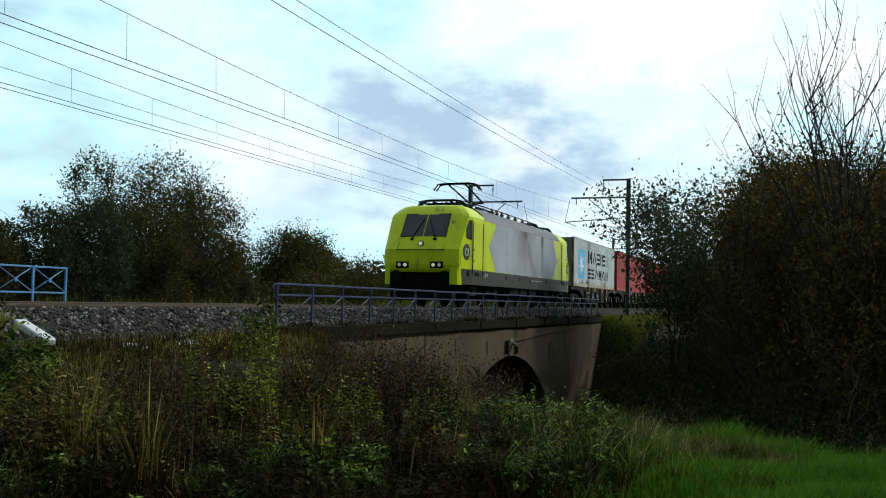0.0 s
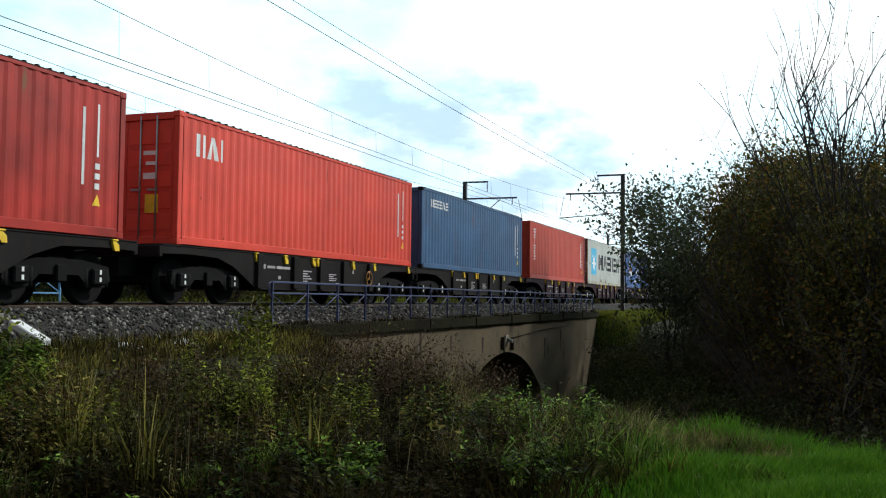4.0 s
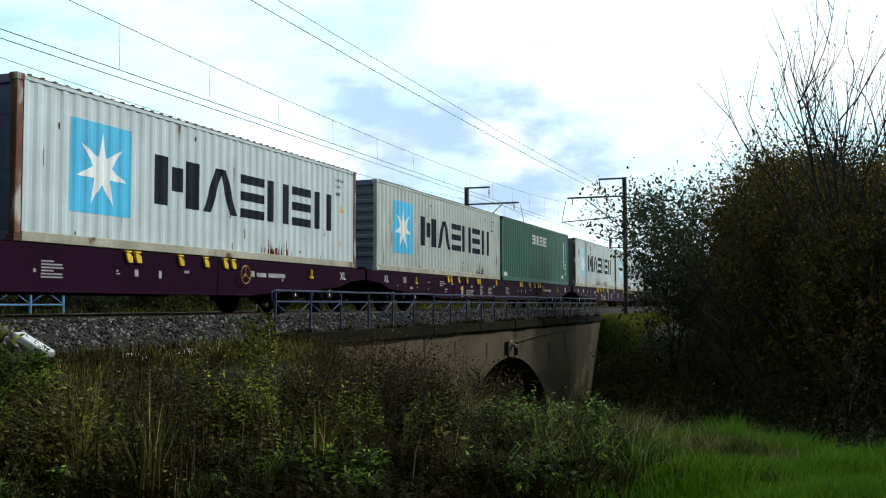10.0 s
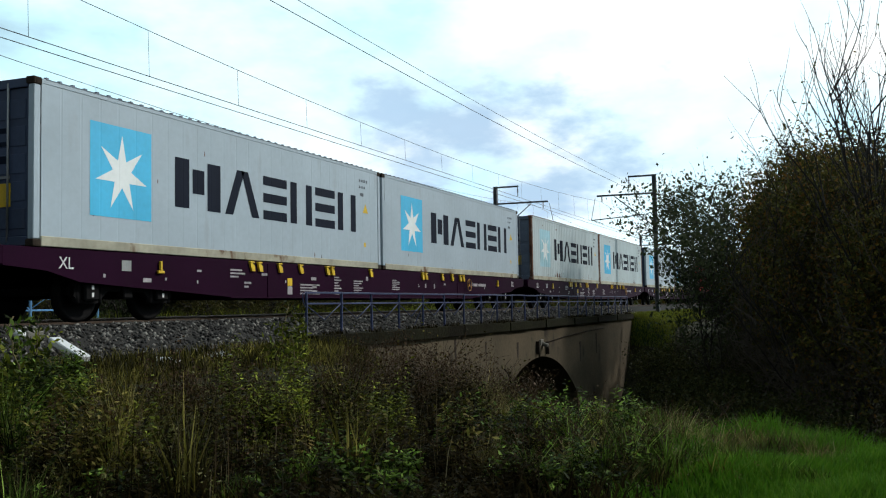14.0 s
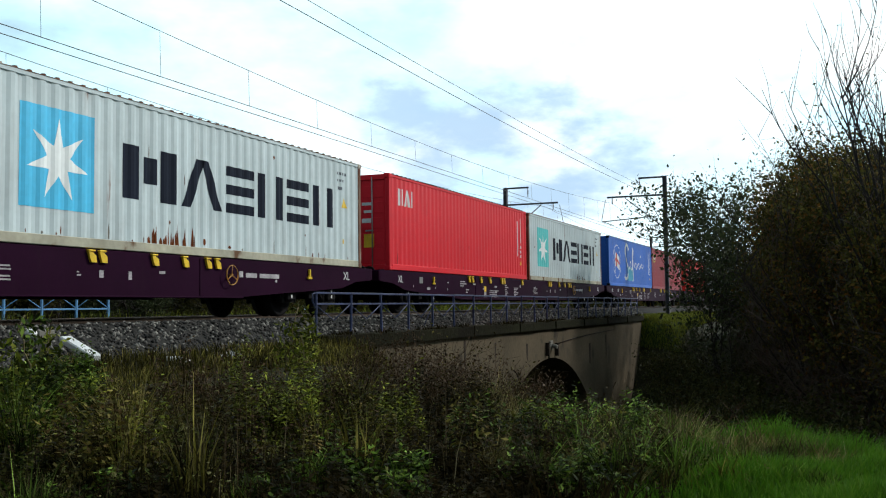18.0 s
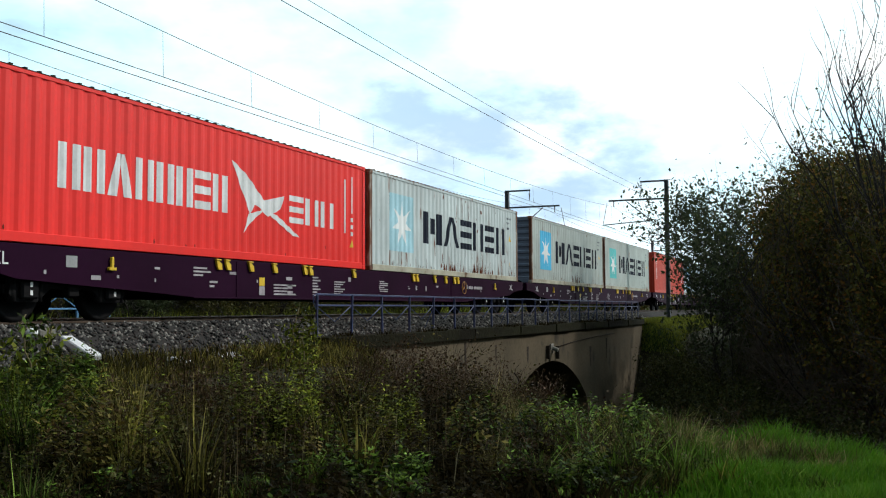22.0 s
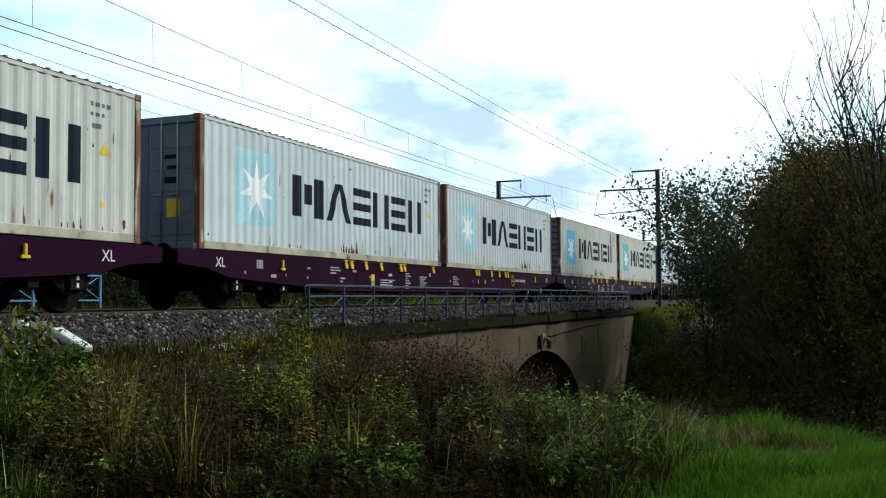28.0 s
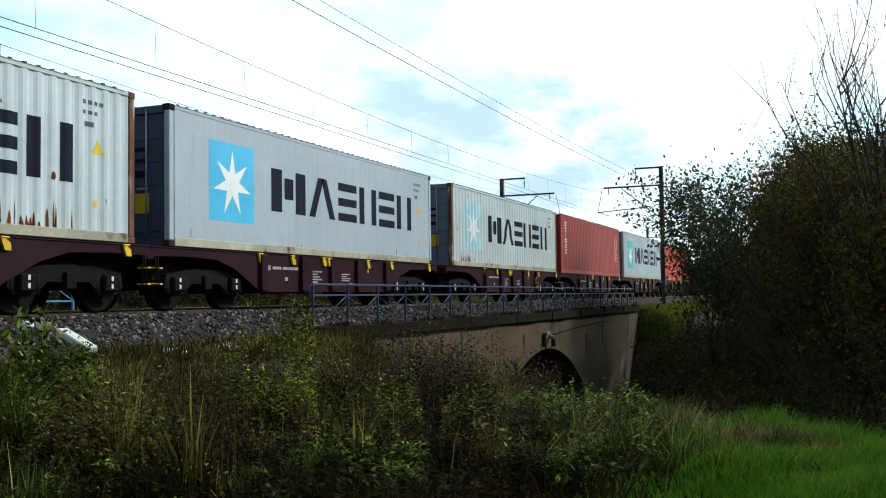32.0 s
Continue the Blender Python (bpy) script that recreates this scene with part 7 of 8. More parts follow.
def plant(name, label, category, at, seed, stems, height, spread, levels, kids, radius, leaves, leaf, cloud, leaf_mat, bark=None, group="", upward=0.35, wobble=0.25, start=0.25, squash=1.0, dome=None, loose=0.0):
    rng = np.random.default_rng(seed)
    segs, tips = grow(rng, stems, height, spread, levels, kids, radius, upward, wobble, start)
    z = float(ground_z(at[0], at[1])) if len(at) < 3 else at[2]
    t = thing(name, label, category, group, (at[0], at[1], z))
    v, f = limb_arrays(segs)
    top = np.percentile(v[:, 2], 99.8)
    k = height / top
    if dome:
        keep = [g for g in segs if math.hypot(g[1][0], g[1][1]) * k * squash < dome * (1.12 - 0.5 * max(0.0, g[1][2] * k / height - 0.72))]
        v, f = limb_arrays(keep)
    v = v * np.array([k * squash, k * squash, k])
    wood = part("trunk" if stems < 4 else "stem", array_mesh("trunk", v, f, bark or M_BARK, True), M_BARK, t)
    if stems > 3:
        tagged(wood, kind="stuff")
    if leaves:
        order = np.argsort(tips[:, 2])
        pick = (rng.random(leaves) ** 0.75 * len(tips)).astype(int)
        i = order[np.clip(pick, 0, len(tips) - 1)]
        p = tips[i] * np.array([k * squash, k * squash, k]) + rng.normal(size=(leaves, 3)) * cloud
        if dome:
            # leaves crowd inside a lumpy crown, and twigs poke out of it
            mid, rad = np.array([0, 0, height - 1.5 * dome]), np.array([dome, dome, 1.5 * dome])
            mid[2], rad[2] = max(mid[2], height * 0.45), min(rad[2], height * 0.53)
            q = (p - mid) / rad
            n = np.linalg.norm(q, axis=1)
            th = np.arctan2(q[:, 1], q[:, 0])
            lump = 0.87 + 0.15 * np.sin(4 * th + seed) * np.sin(5 * q[:, 2] + seed) + 0.10 * np.sin(7 * th - 5 * q[:, 2] + 2 * seed)
            far = (n > lump) & ((rng.random(len(p)) > loose) | (n > 1.25 * lump))
            pull = lump / np.maximum(n, 1e-6) * (1 - 0.45 * rng.random(len(p)) ** 1.6)
            p[far] = mid + q[far] * pull[far, None] * rad + rng.normal(size=(int(far.sum()), 3)) * 0.1
            # further leaves in clusters all over the crown
            n = max(60, int(26 * dome * dome))
            c = rng.normal(size=(n, 3))
            c /= np.linalg.norm(c, axis=1)[:, None]
            c[:, 2] = np.abs(c[:, 2]) * np.where(rng.random(n) < 0.75, 1, -1)
            c = mid + c * rad * rng.uniform(0.5, 0.97, (n, 1)) ** 0.7
            j = rng.integers(0, n, leaves // 2)
            p = np.concatenate([p[: leaves // 2], c[j] + rng.normal(size=(len(j), 3)) * rng.uniform(0.10, 0.26, n)[j, None] * math.sqrt(dome)])
        p = p[p[:, 2] > 0.05]
        v, f = leaf_arrays(p, leaf, rng)
        part("crown", array_mesh("crown", v, f, leaf_mat), leaf_mat, t)
    return t


# trees and bushes on the bank beside the bridge
plant("tree", "young tree with thin grey-green leaves beside the railway", "tree", (47.0, 5.6), 11, 3, 10.4, 0.34, 3, (9, 6, 5), 0.07, 6000, 0.105, 0.16, M_LEAF_GREY, squash=0.8)
plant("tree", "slender young tree with grey-green leaves beside the railway", "tree", (44.0, 4.5), 12, 3, 10.2, 0.3, 3, (9, 6, 5), 0.06, 5000, 0.10, 0.16, M_LEAF_GREY, squash=0.75)
BUSHES = [(41.0, 0.0, 11.2, 21, 3.0), (37.5, 0.9, 10.8, 29, 2.2), (36.0, 0.0, 11.0, 22, 3.0), (31.5, -0.9, 10.5, 23, 2.8), (33.5, -2.4, 10.8, 24, 3.0), (28.0, -2.6, 9.7, 25, 2.8), (29.5, -4.4, 9.6, 26, 3.0), (44.0, -0.6, 11.6, 27, 3.2), (38.0, -1.8, 11.2, 28, 3.0), (34.5, 0.3, 11.2, 35, 2.6), (30.0, -3.2, 10.0, 37, 2.8), (43.0, 2.2, 9.0, 30, 2.0)]
for x, y, h, sd, w in BUSHES:
    plant("bush", "tall dense dark bush on the ditch bank", "bush", (x, y), sd, 7, h * 1.04 - 0.45, 0.5, 3, (8, 6, 5), 0.06, 24000, 0.070, 0.25, M_LEAF_BUSH if sd % 2 or sd in (26, 22) else M_LEAF_DARK, bark=M_TWIG, group="bank bushes", dome=w, loose=0.25)
plant("bare_tree", "tall nearly bare tree with a few last leaves", "tree", (27.2, -1.5), 31, 2, 14.4, 0.16, 3, (8, 5, 3), 0.13, 160, 0.05, 0.08, M_LEAF_DARK, upward=0.9, wobble=0.10, squash=0.8)
plant("bare_tree", "tall nearly bare tree with a few last leaves", "tree", (30.4, -0.6), 32, 2, 12.6, 0.30, 3, (8, 5, 3), 0.10, 260, 0.05, 0.10, M_LEAF_DARK, upward=0.8, wobble=0.12, squash=0.8)
plant("bare_tree", "thin nearly bare tree leaning over the bushes", "tree", (32.5, 0.2), 33, 2, 10.8, 0.35, 3, (7, 5, 3), 0.07, 420, 0.05, 0.14, M_LEAF_DARK, upward=0.7, wobble=0.12, squash=0.9)
# low undergrowth on the dark bank; the trees' shade is put into its leaf colour
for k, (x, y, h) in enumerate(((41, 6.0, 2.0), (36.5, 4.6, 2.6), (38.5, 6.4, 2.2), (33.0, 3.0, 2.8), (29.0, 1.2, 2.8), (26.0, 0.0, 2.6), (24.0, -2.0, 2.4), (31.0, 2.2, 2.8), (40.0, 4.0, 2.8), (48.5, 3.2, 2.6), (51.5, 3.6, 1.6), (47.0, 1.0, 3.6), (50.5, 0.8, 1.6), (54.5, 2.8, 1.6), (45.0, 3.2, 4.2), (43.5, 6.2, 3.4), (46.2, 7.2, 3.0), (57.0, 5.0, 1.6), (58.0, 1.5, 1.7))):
    plant("shrub", "low shrub on the ditch bank, tree shade in its leaf colour", "shrub", (x, y), 40 + k, 6, h, 0.8, 2, (6, 5), 0.03, 7000, 0.065, 0.26, M_LEAF_SHRUB_SHADED, group="bank shrubs")
# trees behind the railway
BACK = [(43.0, 31.5, 9.2, 51, M_LEAF_OLIVE, 3.2, 5), (45.6, 31.0, 8.0, 52, M_LEAF_OLIVE, 3.0, 5), (37.8, 31.5, 8.5, 53, M_LEAF_GREY, 1.3, 2), (40.4, 30.5, 6.6, 54, M_LEAF_OLIVE, 2.4, 4), (36.0, 30.0, 6.3, 55, M_LEAF_GREY, 2.0, 5), (33.6, 30.5, 5.7, 61, M_LEAF_GREY, 1.8, 5),
        (56.5, 31.0, 6.7, 56, M_LEAF_DARK, 3.0, 5), (60.5, 31.5, 5.8, 57, M_LEAF_DARK, 2.6, 5), (30.6, 31.0, 5.4, 58, M_LEAF_OLIVE, 1.6, 4), (49.0, 31.5, 5.4, 59, M_LEAF_OLIVE, 2.0, 4), (27.0, 31.0, 5.2, 60, M_LEAF_DARK, 2.2, 5)]
for x, y, h, sd, lm, w, st in BACK:
    h += -1.4 - float(ground_z(x, y)) - 0.45
    plant("tree", "broad autumn tree behind the railway", "tree", (x, y), sd, st, h * 1.04, 0.42 if st > 2 else 0.15, 3, (8, 6, 5), 0.10, int(11000 + 6000 * w) if st > 2 else 4200, 0.072, 0.3, lm, group="trees behind the railway", dome=w, squash=1.0 if st > 2 else 0.6)
for k in range(18):
    x = 20 + 3.0 * k
    plant("hedge_shrub", "green and yellowing shrub behind the railway", "shrub", (x, 25.4 + 1.3 * math.sin(2.1 * k)), 70 + k, 6, 3.2 + 0.8 * math.sin(1.3 * k), 0.8, 2, (6, 5), 0.03, 5200, 0.075, 0.28, (M_LEAF_GREEN, M_LEAF_DARK, M_LEAF_OLIVE)[k % 3], group="shrubs behind the railway")


def far_woods():
    rng = np.random.default_rng(8)
    pts = []
    for k in range(420):
        a = radians(rng.uniform(20, 88))
        r = rng.uniform(110, 190)
        h = rng.uniform(4, 8)
        c = np.array([r * math.sin(a), r * math.cos(a), -1.5])
        n = 110
        q = rng.normal(size=(n, 3))
        q /= np.linalg.norm(q, axis=1)[:, None]
        q *= rng.uniform(0.6, 1, (n, 1))
        pts.append(c + q * np.array([h * 0.55, h * 0.55, h * 0.5]) + np.array([0, 0, h * 0.5]))
    v, f = leaf_arrays(np.concatenate(pts), 0.5, rng)
    ob = new("far_woods", array_mesh("far_woods", v, f, M_LEAF_DARK))
    tagged(ob, "distant dark tree line on the horizon", "woods", kind="stuff")


far_woods()


# -- weeds and grass before the bridge --
def blades(base, h, rng, width, lean=0.35):
    """Curved grass blades or stalks, three pieces each."""
    n = len(base)
    a = rng.uniform(0, 2 * math.pi, n)
    d = np.stack([np.cos(a), np.sin(a), np.zeros(n)], -1)
    side = np.stack([-np.sin(a + 0.8), np.cos(a + 0.8), np.zeros(n)], -1) * (width * rng.uniform(0.6, 1.3, n))[:, None]
    l = (lean * rng.uniform(0.2, 1.0, n) * h)[:, None]
    up = np.array([0, 0, 1.0])
    p0, p1, p2 = base - up * 0.03, base + up * (0.55 * h)[:, None] + d * l * 0.35, base + up * h[:, None] + d * l
    v = np.stack([p0 - side, p0 + side, p1 - side * 0.8, p1 + side * 0.8, p2], 1).reshape(-1, 3)
    f = np.array([(0, 1, 3), (0, 3, 2), (2, 3, 4)])
    f = (f[None] + 5 * np.arange(n)[:, None, None]).reshape(-1, 3)
    return v, f


def stuff(name, v, f, material, label, category):
    ob = new(name, array_mesh(name, v, f, material))
    tagged(ob, label, category, kind="stuff")


def clump_places(rng, rows):
    """Clump feet and heights; rows of bearing range, distance range, range of the tops' elevation, number."""
    at, hs = [], []
    for a0, a1, r0, r1, e0, e1, n in rows:
        az, r, el = np.radians(rng.uniform(a0, a1, n)), rng.uniform(r0, r1, n), np.radians(rng.uniform(e1, e0, n))
        x, y = r * np.sin(az), r * np.cos(az)
        y = np.minimum(y, 8.9)
        z = ground_z(x, y)
        at.append(np.stack([x, y, z], -1))
        mound = np.sin(3.6 * x + 1.7 * np.sin(2.3 * y)) * np.sin(3.3 * y + 1.3 * np.sin(1.9 * x))
        hs.append(np.clip(EYE_Z + r * np.tan(el) - z, 0.16, 2.6) * (0.42 + 0.64 * step(-0.45, 0.35, mound)))
    return np.concatenate(at), np.concatenate(hs)


def members(rng, c, h, per, width, lo=0.5):
    """Stems scattered round each clump, lower towards its rim."""
    n = len(c)
    off = rng.normal(size=(n, per, 2)) * (width * rng.uniform(0.6, 1.4, n))[:, None, None]
    p = np.repeat(c[:, None], per, 1).copy()
    p[..., :2] += off
    hh = h[:, None] * rng.uniform(lo, 1.04, (n, per)) * np.clip(1.12 - np.linalg.norm(off, axis=-1) / (3.0 * width), 0.4, 1.05)
    p = p.reshape(-1, 3)
    p[:, 2] = ground_z(p[:, 0], p[:, 1])
    return p, hh.ravel()


def leafy_stems(b, h, k, size, rng, lo):
    """Leaves set round upright stems, larger and more drooping low down."""
    m = len(b)
    t = lo + (1 - lo) * (np.arange(k)[None] + rng.random((m, k))) / k
    a = 2.4 * np.arange(k)[None] + rng.uniform(0, 6.3, (m, 1)) + 0.5 * rng.normal(size=(m, k))
    s_ = size * (1.2 - 0.65 * t) * rng.uniform(0.6, 1.2, (m, k))
    out = np.stack([np.cos(a), np.sin(a), 0.9 * t - 0.75 + 0.45 * rng.normal(size=(m, k))], -1)
    out /= np.linalg.norm(out, axis=-1)[..., None]
    side = np.stack([-np.sin(a), np.cos(a), 0.5 * rng.normal(size=(m, k))], -1)
    side /= np.linalg.norm(side, axis=-1)[..., None]
    bow = rng.normal(size=(m, 1, 2)) * 0.10 * h[:, None, None] * (t ** 2)[..., None]
    p = b[:, None] + np.stack([bow[..., 0], bow[..., 1], t * h[:, None]], -1) + out * (1.15 * s_)[..., None]
    return quads(p.reshape(-1, 3), (side * (0.42 * s_)[..., None]).reshape(-1, 3), (out * s_[..., None]).reshape(-1, 3))


def make_weeds():
    rng = np.random.default_rng(3)
    # low tangle that closes the ground, coloured near-black for the shade in its hollows
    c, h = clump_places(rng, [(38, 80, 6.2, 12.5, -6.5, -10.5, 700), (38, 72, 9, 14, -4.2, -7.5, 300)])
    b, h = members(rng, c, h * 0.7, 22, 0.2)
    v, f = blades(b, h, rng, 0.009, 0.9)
    stuff("tangled_weeds", v, f, M_WEED_SHADE, "tangled undergrowth before the bridge, its dark colour standing in for shade", "weeds")
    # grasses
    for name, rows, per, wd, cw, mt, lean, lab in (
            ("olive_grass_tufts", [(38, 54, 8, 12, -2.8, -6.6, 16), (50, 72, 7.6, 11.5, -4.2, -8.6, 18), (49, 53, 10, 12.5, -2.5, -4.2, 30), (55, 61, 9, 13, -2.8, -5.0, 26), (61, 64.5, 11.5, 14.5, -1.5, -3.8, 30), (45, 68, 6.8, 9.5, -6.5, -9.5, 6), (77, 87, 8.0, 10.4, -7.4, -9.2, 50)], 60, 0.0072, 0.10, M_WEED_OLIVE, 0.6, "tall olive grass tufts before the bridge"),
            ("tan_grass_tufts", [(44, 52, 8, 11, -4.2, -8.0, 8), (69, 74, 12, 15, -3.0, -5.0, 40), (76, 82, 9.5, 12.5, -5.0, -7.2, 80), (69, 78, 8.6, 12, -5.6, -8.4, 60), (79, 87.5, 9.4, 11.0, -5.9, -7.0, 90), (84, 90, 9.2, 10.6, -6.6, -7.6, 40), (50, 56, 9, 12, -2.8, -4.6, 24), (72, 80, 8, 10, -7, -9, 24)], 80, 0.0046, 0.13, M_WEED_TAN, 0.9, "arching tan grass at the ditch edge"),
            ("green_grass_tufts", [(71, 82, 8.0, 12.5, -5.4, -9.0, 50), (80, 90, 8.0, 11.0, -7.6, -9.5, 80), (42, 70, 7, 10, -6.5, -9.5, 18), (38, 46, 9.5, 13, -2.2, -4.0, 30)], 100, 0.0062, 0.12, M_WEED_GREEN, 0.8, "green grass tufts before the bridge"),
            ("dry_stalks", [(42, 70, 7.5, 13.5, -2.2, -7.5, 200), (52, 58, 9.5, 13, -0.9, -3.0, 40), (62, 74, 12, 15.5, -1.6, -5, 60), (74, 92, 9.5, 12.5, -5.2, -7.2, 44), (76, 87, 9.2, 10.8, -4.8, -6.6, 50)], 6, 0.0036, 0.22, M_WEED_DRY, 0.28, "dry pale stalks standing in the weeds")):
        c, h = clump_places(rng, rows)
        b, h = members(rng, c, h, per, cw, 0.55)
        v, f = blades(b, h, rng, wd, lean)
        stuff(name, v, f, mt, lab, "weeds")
    # leafy plants: leaves up each stem
    for name, rows, per, k, cw, mt, size, sp, lab, lo in (
            ("dark_brambles", [(42, 74, 6.6, 9.6, -7.2, -10.2, 120), (52, 58.5, 9, 13, -2.0, -5, 30), (61, 70, 11, 15.0, -2.2, -5.6, 80), (70, 78, 9.5, 13, -6.0, -8, 40), (67, 73, 7.4, 9.8, -7.6, -10.5, 24), (54, 70, 8.2, 10.5, -4.6, -8.6, 60), (72, 80, 8.4, 10.4, -6.4, -9.4, 44)], 13, 36, 0.20, M_WEED_SHADE, 0.042, 0.06, "leafy brambles before the bridge, coloured dark for shade", 0.1),
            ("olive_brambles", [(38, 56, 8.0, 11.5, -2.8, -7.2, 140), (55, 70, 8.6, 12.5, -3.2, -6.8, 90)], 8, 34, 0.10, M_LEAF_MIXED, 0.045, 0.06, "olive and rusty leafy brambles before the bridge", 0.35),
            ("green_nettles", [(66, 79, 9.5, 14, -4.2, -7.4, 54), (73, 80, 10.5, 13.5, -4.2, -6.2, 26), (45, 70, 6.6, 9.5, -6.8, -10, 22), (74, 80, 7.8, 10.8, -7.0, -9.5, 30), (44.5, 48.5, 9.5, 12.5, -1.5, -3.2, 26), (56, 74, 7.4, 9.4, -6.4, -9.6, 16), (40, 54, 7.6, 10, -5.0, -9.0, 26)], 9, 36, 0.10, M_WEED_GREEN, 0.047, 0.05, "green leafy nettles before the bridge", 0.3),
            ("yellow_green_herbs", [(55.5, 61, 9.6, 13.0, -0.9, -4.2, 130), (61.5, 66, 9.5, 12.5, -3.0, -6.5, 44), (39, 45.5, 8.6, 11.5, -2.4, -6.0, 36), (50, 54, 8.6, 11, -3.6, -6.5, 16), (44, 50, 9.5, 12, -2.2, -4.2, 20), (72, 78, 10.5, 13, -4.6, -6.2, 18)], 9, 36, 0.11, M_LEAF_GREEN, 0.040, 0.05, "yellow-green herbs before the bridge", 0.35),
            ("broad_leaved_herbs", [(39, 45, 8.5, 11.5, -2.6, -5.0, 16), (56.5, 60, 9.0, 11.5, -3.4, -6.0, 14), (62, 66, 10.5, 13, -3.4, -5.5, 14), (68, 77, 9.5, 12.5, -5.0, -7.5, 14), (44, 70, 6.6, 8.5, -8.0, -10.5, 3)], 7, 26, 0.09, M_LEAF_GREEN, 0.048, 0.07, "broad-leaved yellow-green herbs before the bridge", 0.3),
            ("pale_seed_heads", [(42, 58, 7.0, 12.5, -2.6, -6.5, 90), (58, 72, 8, 14, -2.6, -6.0, 90), (70, 84, 8, 12.5, -5, -8.5, 120)], 3, 9, 0.2, M_LEAF_BRIGHT, 0.015, 0.03, "pale leaf flecks with sunlight painted into their colour", 0.75),
            ("brown_dock_stems", [(62, 74, 12.5, 16, -1.4, -3.8, 66), (52, 58, 9.5, 13, -1.0, -3.5, 50), (44, 62, 8.5, 12, -3.0, -6.5, 50), (71, 82, 8.6, 11, -5.4, -8.0, 50)], 6, 34, 0.16, M_WEED_BROWN, 0.019, 0.022, "brown seed heads on dead stems", 0.5)):
        c, h = clump_places(rng, rows)
        b, h = members(rng, c, h, per, cw, 0.6)
        m = len(b)
        if size > 0.031:
            v, f = leafy_stems(b, h, 2 * k // 3, size * 1.2, rng, lo)
        else:
            t = lo + (1 - lo) * rng.random((m, k))
            p = b[:, None] + np.stack([rng.normal(size=(m, k)) * sp, rng.normal(size=(m, k)) * sp, t * h[:, None]], -1)
            v, f = leaf_arrays(p.reshape(-1, 3), size, rng, 0.42, 0.4)
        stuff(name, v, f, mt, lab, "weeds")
        v, f = blades(b, h, rng, 0.004, 0.1)
        stuff(name + "_stems", v, f, M_WEED_SHADE if mt is not M_WEED_DRY else mt, lab + ", their stems", "weeds")
    # grass along the foot of the ballast
    n = 7000
    x, y = rng.uniform(9.5, 18.5, n), 8.2 + 1.25 * rng.random(n) ** 1.5
    b = np.stack([x, y, ground_z(x, y)], -1)
    v, f = blades(b, rng.uniform(0.06, 0.24, n), rng, 0.007, 0.6)
    stuff("bank_edge_grass", v, f, M_WEED_OLIVE, "olive grass along the foot of the ballast", "grass")
    # the meadow's grass at the ditch's edge
    n = 150000
    az = rng.uniform(74, 102, n)
    r = rng.uniform(6.3, 13.6, n)
    x, y = r * np.sin(np.radians(az)), r * np.cos(np.radians(az))
    keep = rng.random(n) < step(77, 89, az + 1.6 * np.sin(3 * r) + 1.0 * (10 - r))
    x, y = x[keep], y[keep]
    b = np.stack([x, y, ground_z(x, y)], -1)
    tuft = 0.5 + 0.5 * np.sin(2.7 * x + 1.3 * np.sin(2 * y)) * np.sin(3.3 * y + x)
    v, f = blades(b, rng.uniform(0.05, 0.17, len(b)) * (0.45 + 1.3 * tuft ** 1.5) * (1 + 0.6 * step(8.2, 10.0, np.hypot(x, y))), rng, 0.0055, 0.8)
    stuff("meadow_grass", v, f, M_GRASS, "bright green meadow grass at the ditch edge", "grass")
    # grass on the embankment right of the bridge
    n = 30000
    x, y = rng.uniform(49, 75, n), rng.uniform(7.3, 10.2, n)
    b = np.stack([x, y, ground_z(x, y)], -1)
    v, f = blades(b, rng.uniform(0.08, 0.26, n), rng, 0.014, 0.7)
    stuff("bank_grass", v, f, M_GRASS_DULL, "rough grass on the railway embankment", "grass")
    # tufts on the coping under the railing
    n = 2600
    x = rng.uniform(17.2, 49, n)
    x = x[np.sin(1.9 * x) * np.sin(0.7 * x + 2) > -0.1]
    b = np.stack([x, rng.uniform(9.3, 9.5, len(x)), np.full(len(x), -0.38)], -1)
    v, f = blades(b, rng.uniform(0.03, 0.14, len(x)), rng, 0.008, 1.2)
    stuff("coping_grass", v, f, M_WEED_SHADE, "dark grass and moss on the bridge coping", "grass")
    # grass tufts between the tracks and behind them
    n = 26000
    x, y = rng.uniform(12, 60, n), rng.uniform(19.0, 24.5, n)
    b = np.stack([x, y, np.maximum(ground_z(x, y), np.where(y < 20.9, -0.7, -9))], -1)
    v, f = blades(b, rng.uniform(0.2, 0.9, n) * (0.6 + 0.6 * np.abs(np.sin(0.9 * x))), rng, 0.014, 0.5)
    stuff("verge_grass", v, f, M_LEAF_GREEN, "rough grass behind the far track", "grass")


make_weeds()
# brown woody weeds that stand as single bushes before the bridge
BROWN_WEEDS = [(13.4, 6.4, 1.1), (14.6, 6.0, 1.35), (15.4, 5.2, 1.5), (8.9, 6.4, 1.05), (9.5, 5.6, 1.1), (10.6, 5.7, 1.15), (11.7, 5.8, 1.2), (12.2, 5.6, 1.3), (12.9, 5.4, 1.25), (13.0, 5.1, 1.15), (13.7, 4.8, 1.0), (13.3, 4.4, 0.9), (13.6, 4.0, 0.85), (10.1, 2.9, 0.5), (11.8, 2.6, 0.5), (12.0, 1.5, 0.42), (11.9, 0.95, 0.40)]
for k, (x, y, h) in enumerate(BROWN_WEEDS):
    plant("dead_weed_bush", "brown woody weed bush with withered leaves", "weed", (x, y), 200 + k, 8, h, 0.45, 2, (6, 4), 0.009, 420, 0.024, 0.05, (M_WEED_BROWN, M_LEAF_MIXED, M_WEED_BROWN)[k % 3], bark=M_WEED_BROWN, group="withered weed bushes")
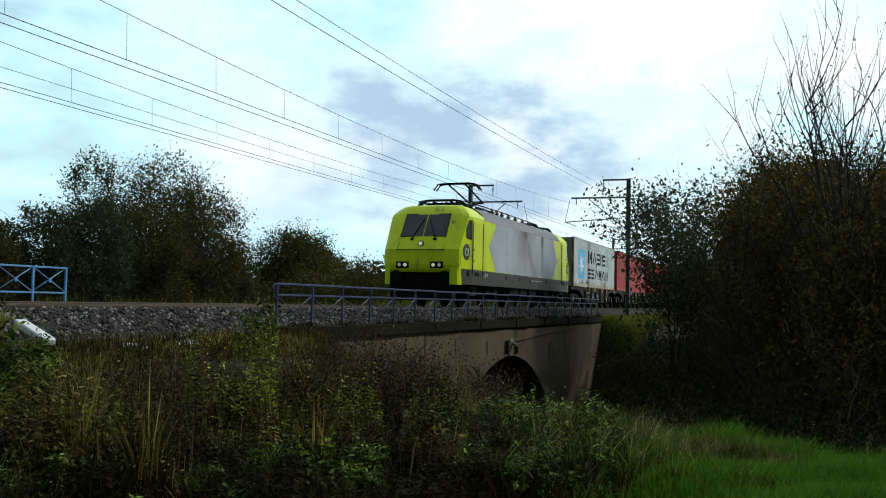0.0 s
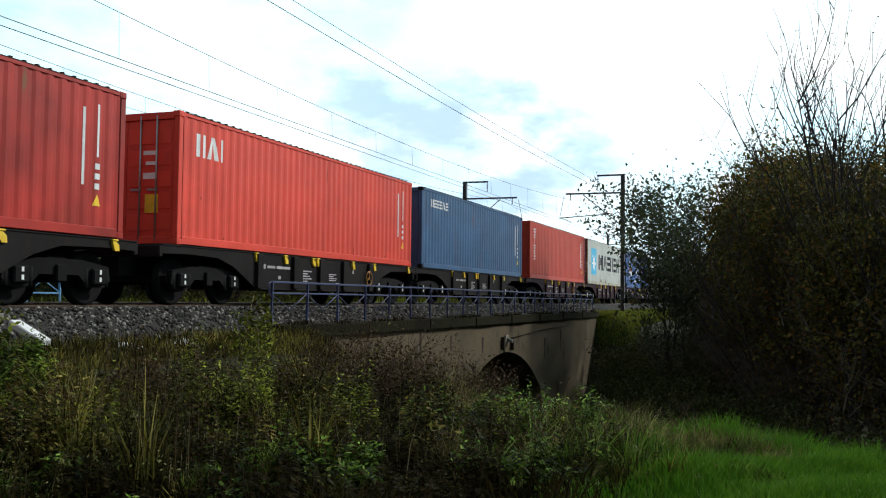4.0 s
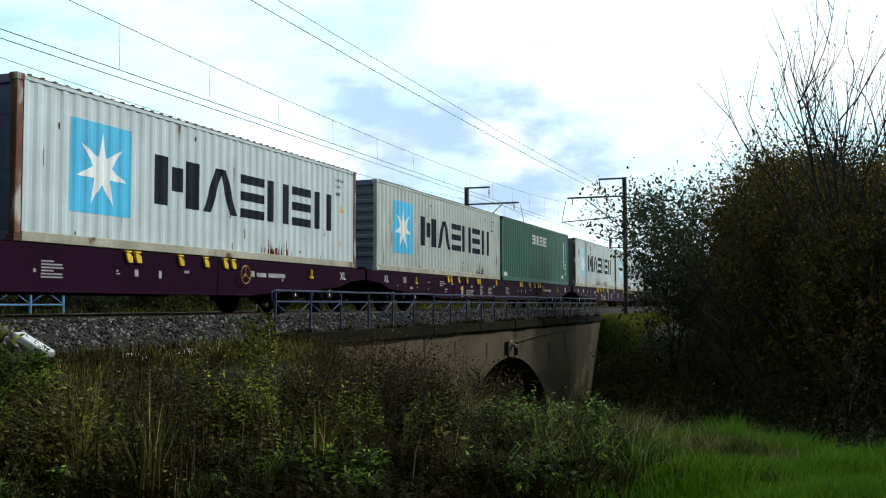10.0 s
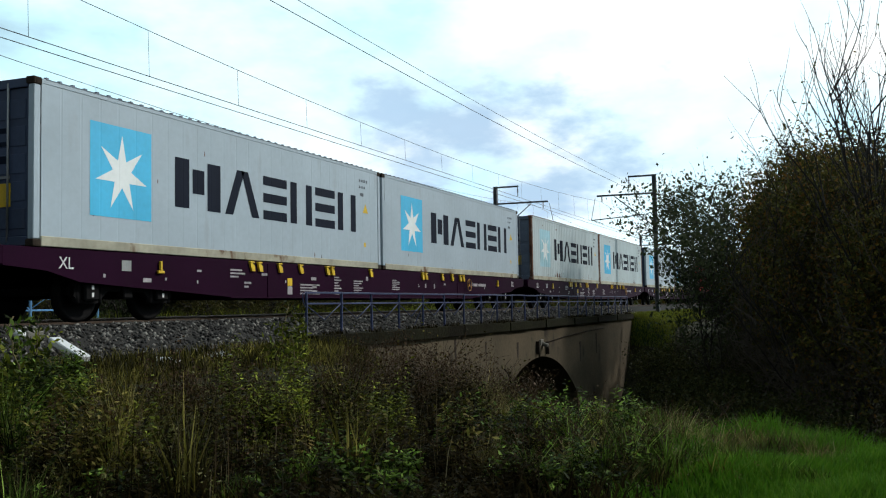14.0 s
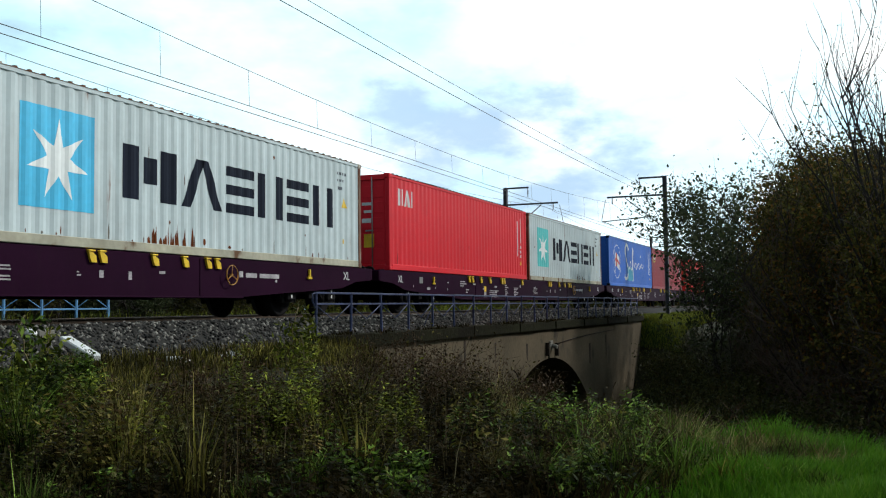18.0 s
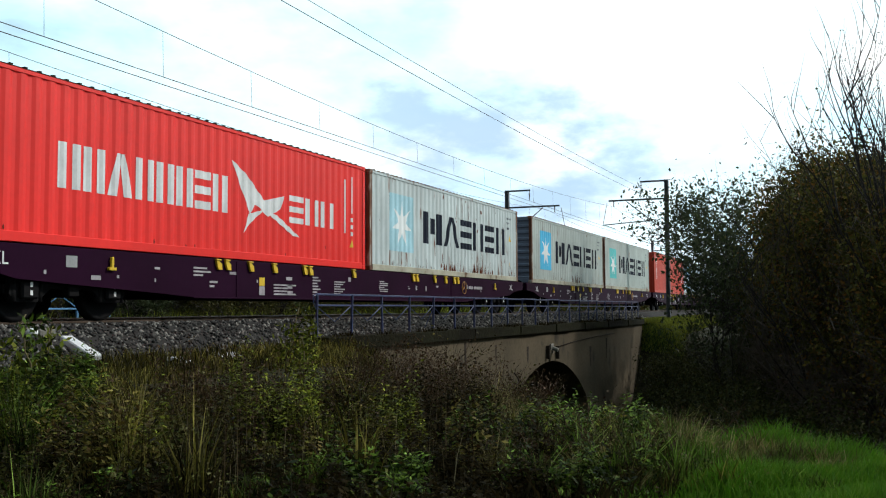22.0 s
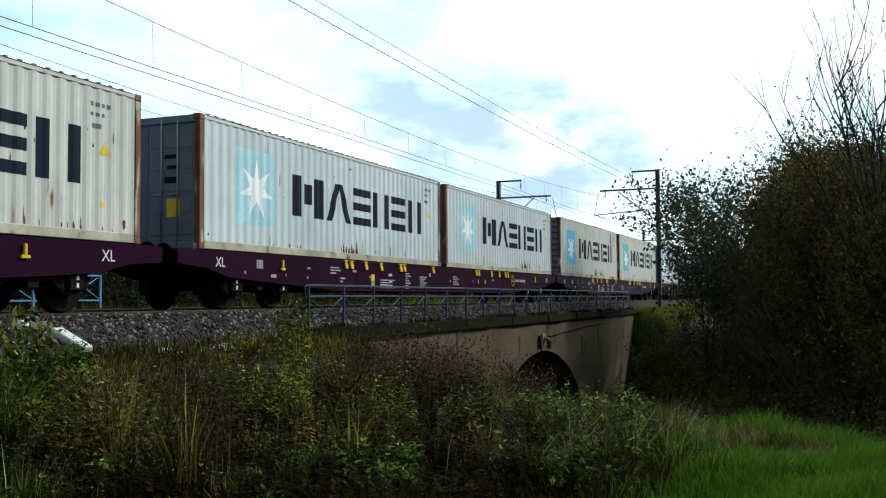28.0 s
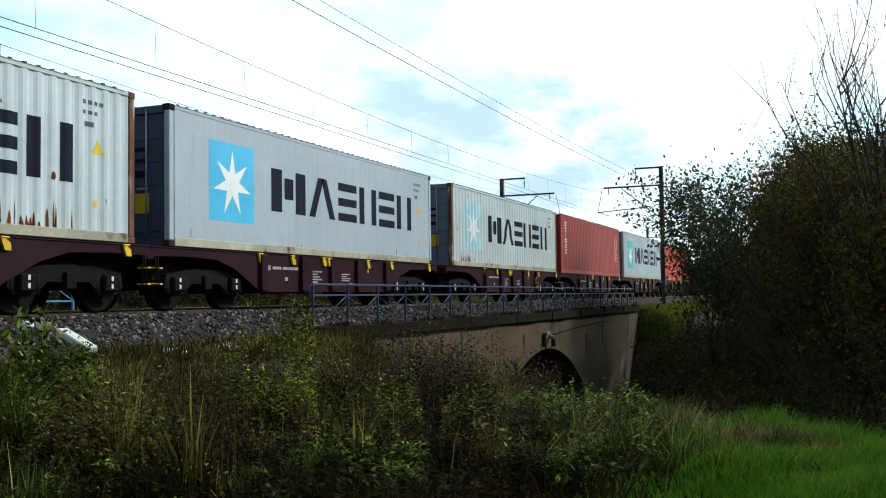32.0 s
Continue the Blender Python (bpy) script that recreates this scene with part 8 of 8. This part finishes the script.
# a bare stem that bends before the bridge wall
bent = thing("dead_weed", "bare dark dead weed bending before the bridge wall", "weed", at=(15.6, 4.9, float(ground_z(15.6, 4.9))))
part("stem", Build().tube([(0.0, 0.0, -0.1), (-0.02, 0.0, 0.55), (-0.10, 0.02, 0.95), (-0.30, 0.05, 1.22), (-0.46, 0.08, 1.32)], 0.011, 6), M_BARK, bent)
part("seed_head", Build().cyl((-0.46, 0.08, 1.30), (-0.50, 0.08, 1.36), 0.025, 7, 0.012), M_WEED_DRY, bent)


def hedgerow():
    """A low hedge behind the line, far along it."""
    rng = np.random.default_rng(91)
    n = 60000
    x, y = 60 + 160 * rng.random(n), 25 + 3 * rng.random(n)
    top = 1.6 + 0.9 * np.sin(0.31 * x) * np.sin(0.17 * x + 1) + 0.5 * np.sin(1.3 * x)
    z = -1.4 + (top + 1.4) * rng.random(n) ** 0.6
    v, f = leaf_arrays(np.stack([x, y, z], -1), 0.14, rng)
    stuff("hedgerow", v, f, M_LEAF_DARK, "dark hedge far along the railway", "hedge")


hedgerow()


def tall_weed(x, y, h, seed, mat_, lab):
    """A single leafy weed that stands above the rest."""
    rng = np.random.default_rng(seed)
    z = float(ground_z(x, y))
    t = thing("tall_weed", lab, "weed", "tall weeds", (x, y, z))
    b = Build()
    pts = [(0, 0, -0.05)]
    for k in range(6):
        pts.append((pts[-1][0] + rng.normal() * 0.03, pts[-1][1] + rng.normal() * 0.03, h * (k + 1) / 6))
    b.tube(pts, 0.008, 5)
    part("stem", b, M_WEED_DRY, t)
    n = 130
    tt = rng.random(n) * 0.75 + 0.25
    p = np.stack([np.interp(tt * h, [q[2] for q in pts], [q[0] for q in pts]) + rng.normal(size=n) * 0.11, rng.normal(size=n) * 0.11, tt * h], -1)
    v, f = leaf_arrays(p, 0.055, rng, 0.4, 0.2)
    part("leaves", array_mesh("leaves", v, f, mat_), mat_, t)


for k, (x, y, h) in enumerate(((12.6, 7.4, 1.25), (12.3, 7.2, 1.0), (8.1, 8.1, 0.95), (7.7, 7.9, 0.8), (8.4, 8.2, 0.75), (12.9, 7.5, 1.05), (12.45, 7.6, 0.95), (16.4, 6.6, 1.2))):
    tall_weed(x, y, h, 100 + k, (M_LEAF_GREEN, M_WEED_GREEN)[k == 2], "tall leafy green weed above the grass")


# ---- everything that moves ----
def motions():
    for ob, u, z in MOVING:
        walk(ob, [(t, pose(u - s, TRACK, z)) for t, s in RUN])
    # the wheels roll along the rails on their way past the bridge
    ticks = [k / 30 for k in range(961)]
    runs = np.interp(ticks, [t for t, _ in RUN], [s for _, s in RUN])
    start = {ob.name: u for ob, u, z in MOVING}
    for o in WHEELS:
        x, y, z = o.location
        u = start[o.parent.parent.name] + o.parent.location.x + x
        rows = [(t, pose(x, y, z, 0, -math.degrees(s / 0.46) % 360, 0)) for t, s in zip(ticks, runs) if -30 < u - s < 130]
        if not rows:
            continue
        if rows[0][0] > 0:
            rows.insert(0, (0, rows[0][1]))
        if rows[-1][0] < 32:
            rows.append((32, rows[-1][1]))
        walk(o, rows)


motions()
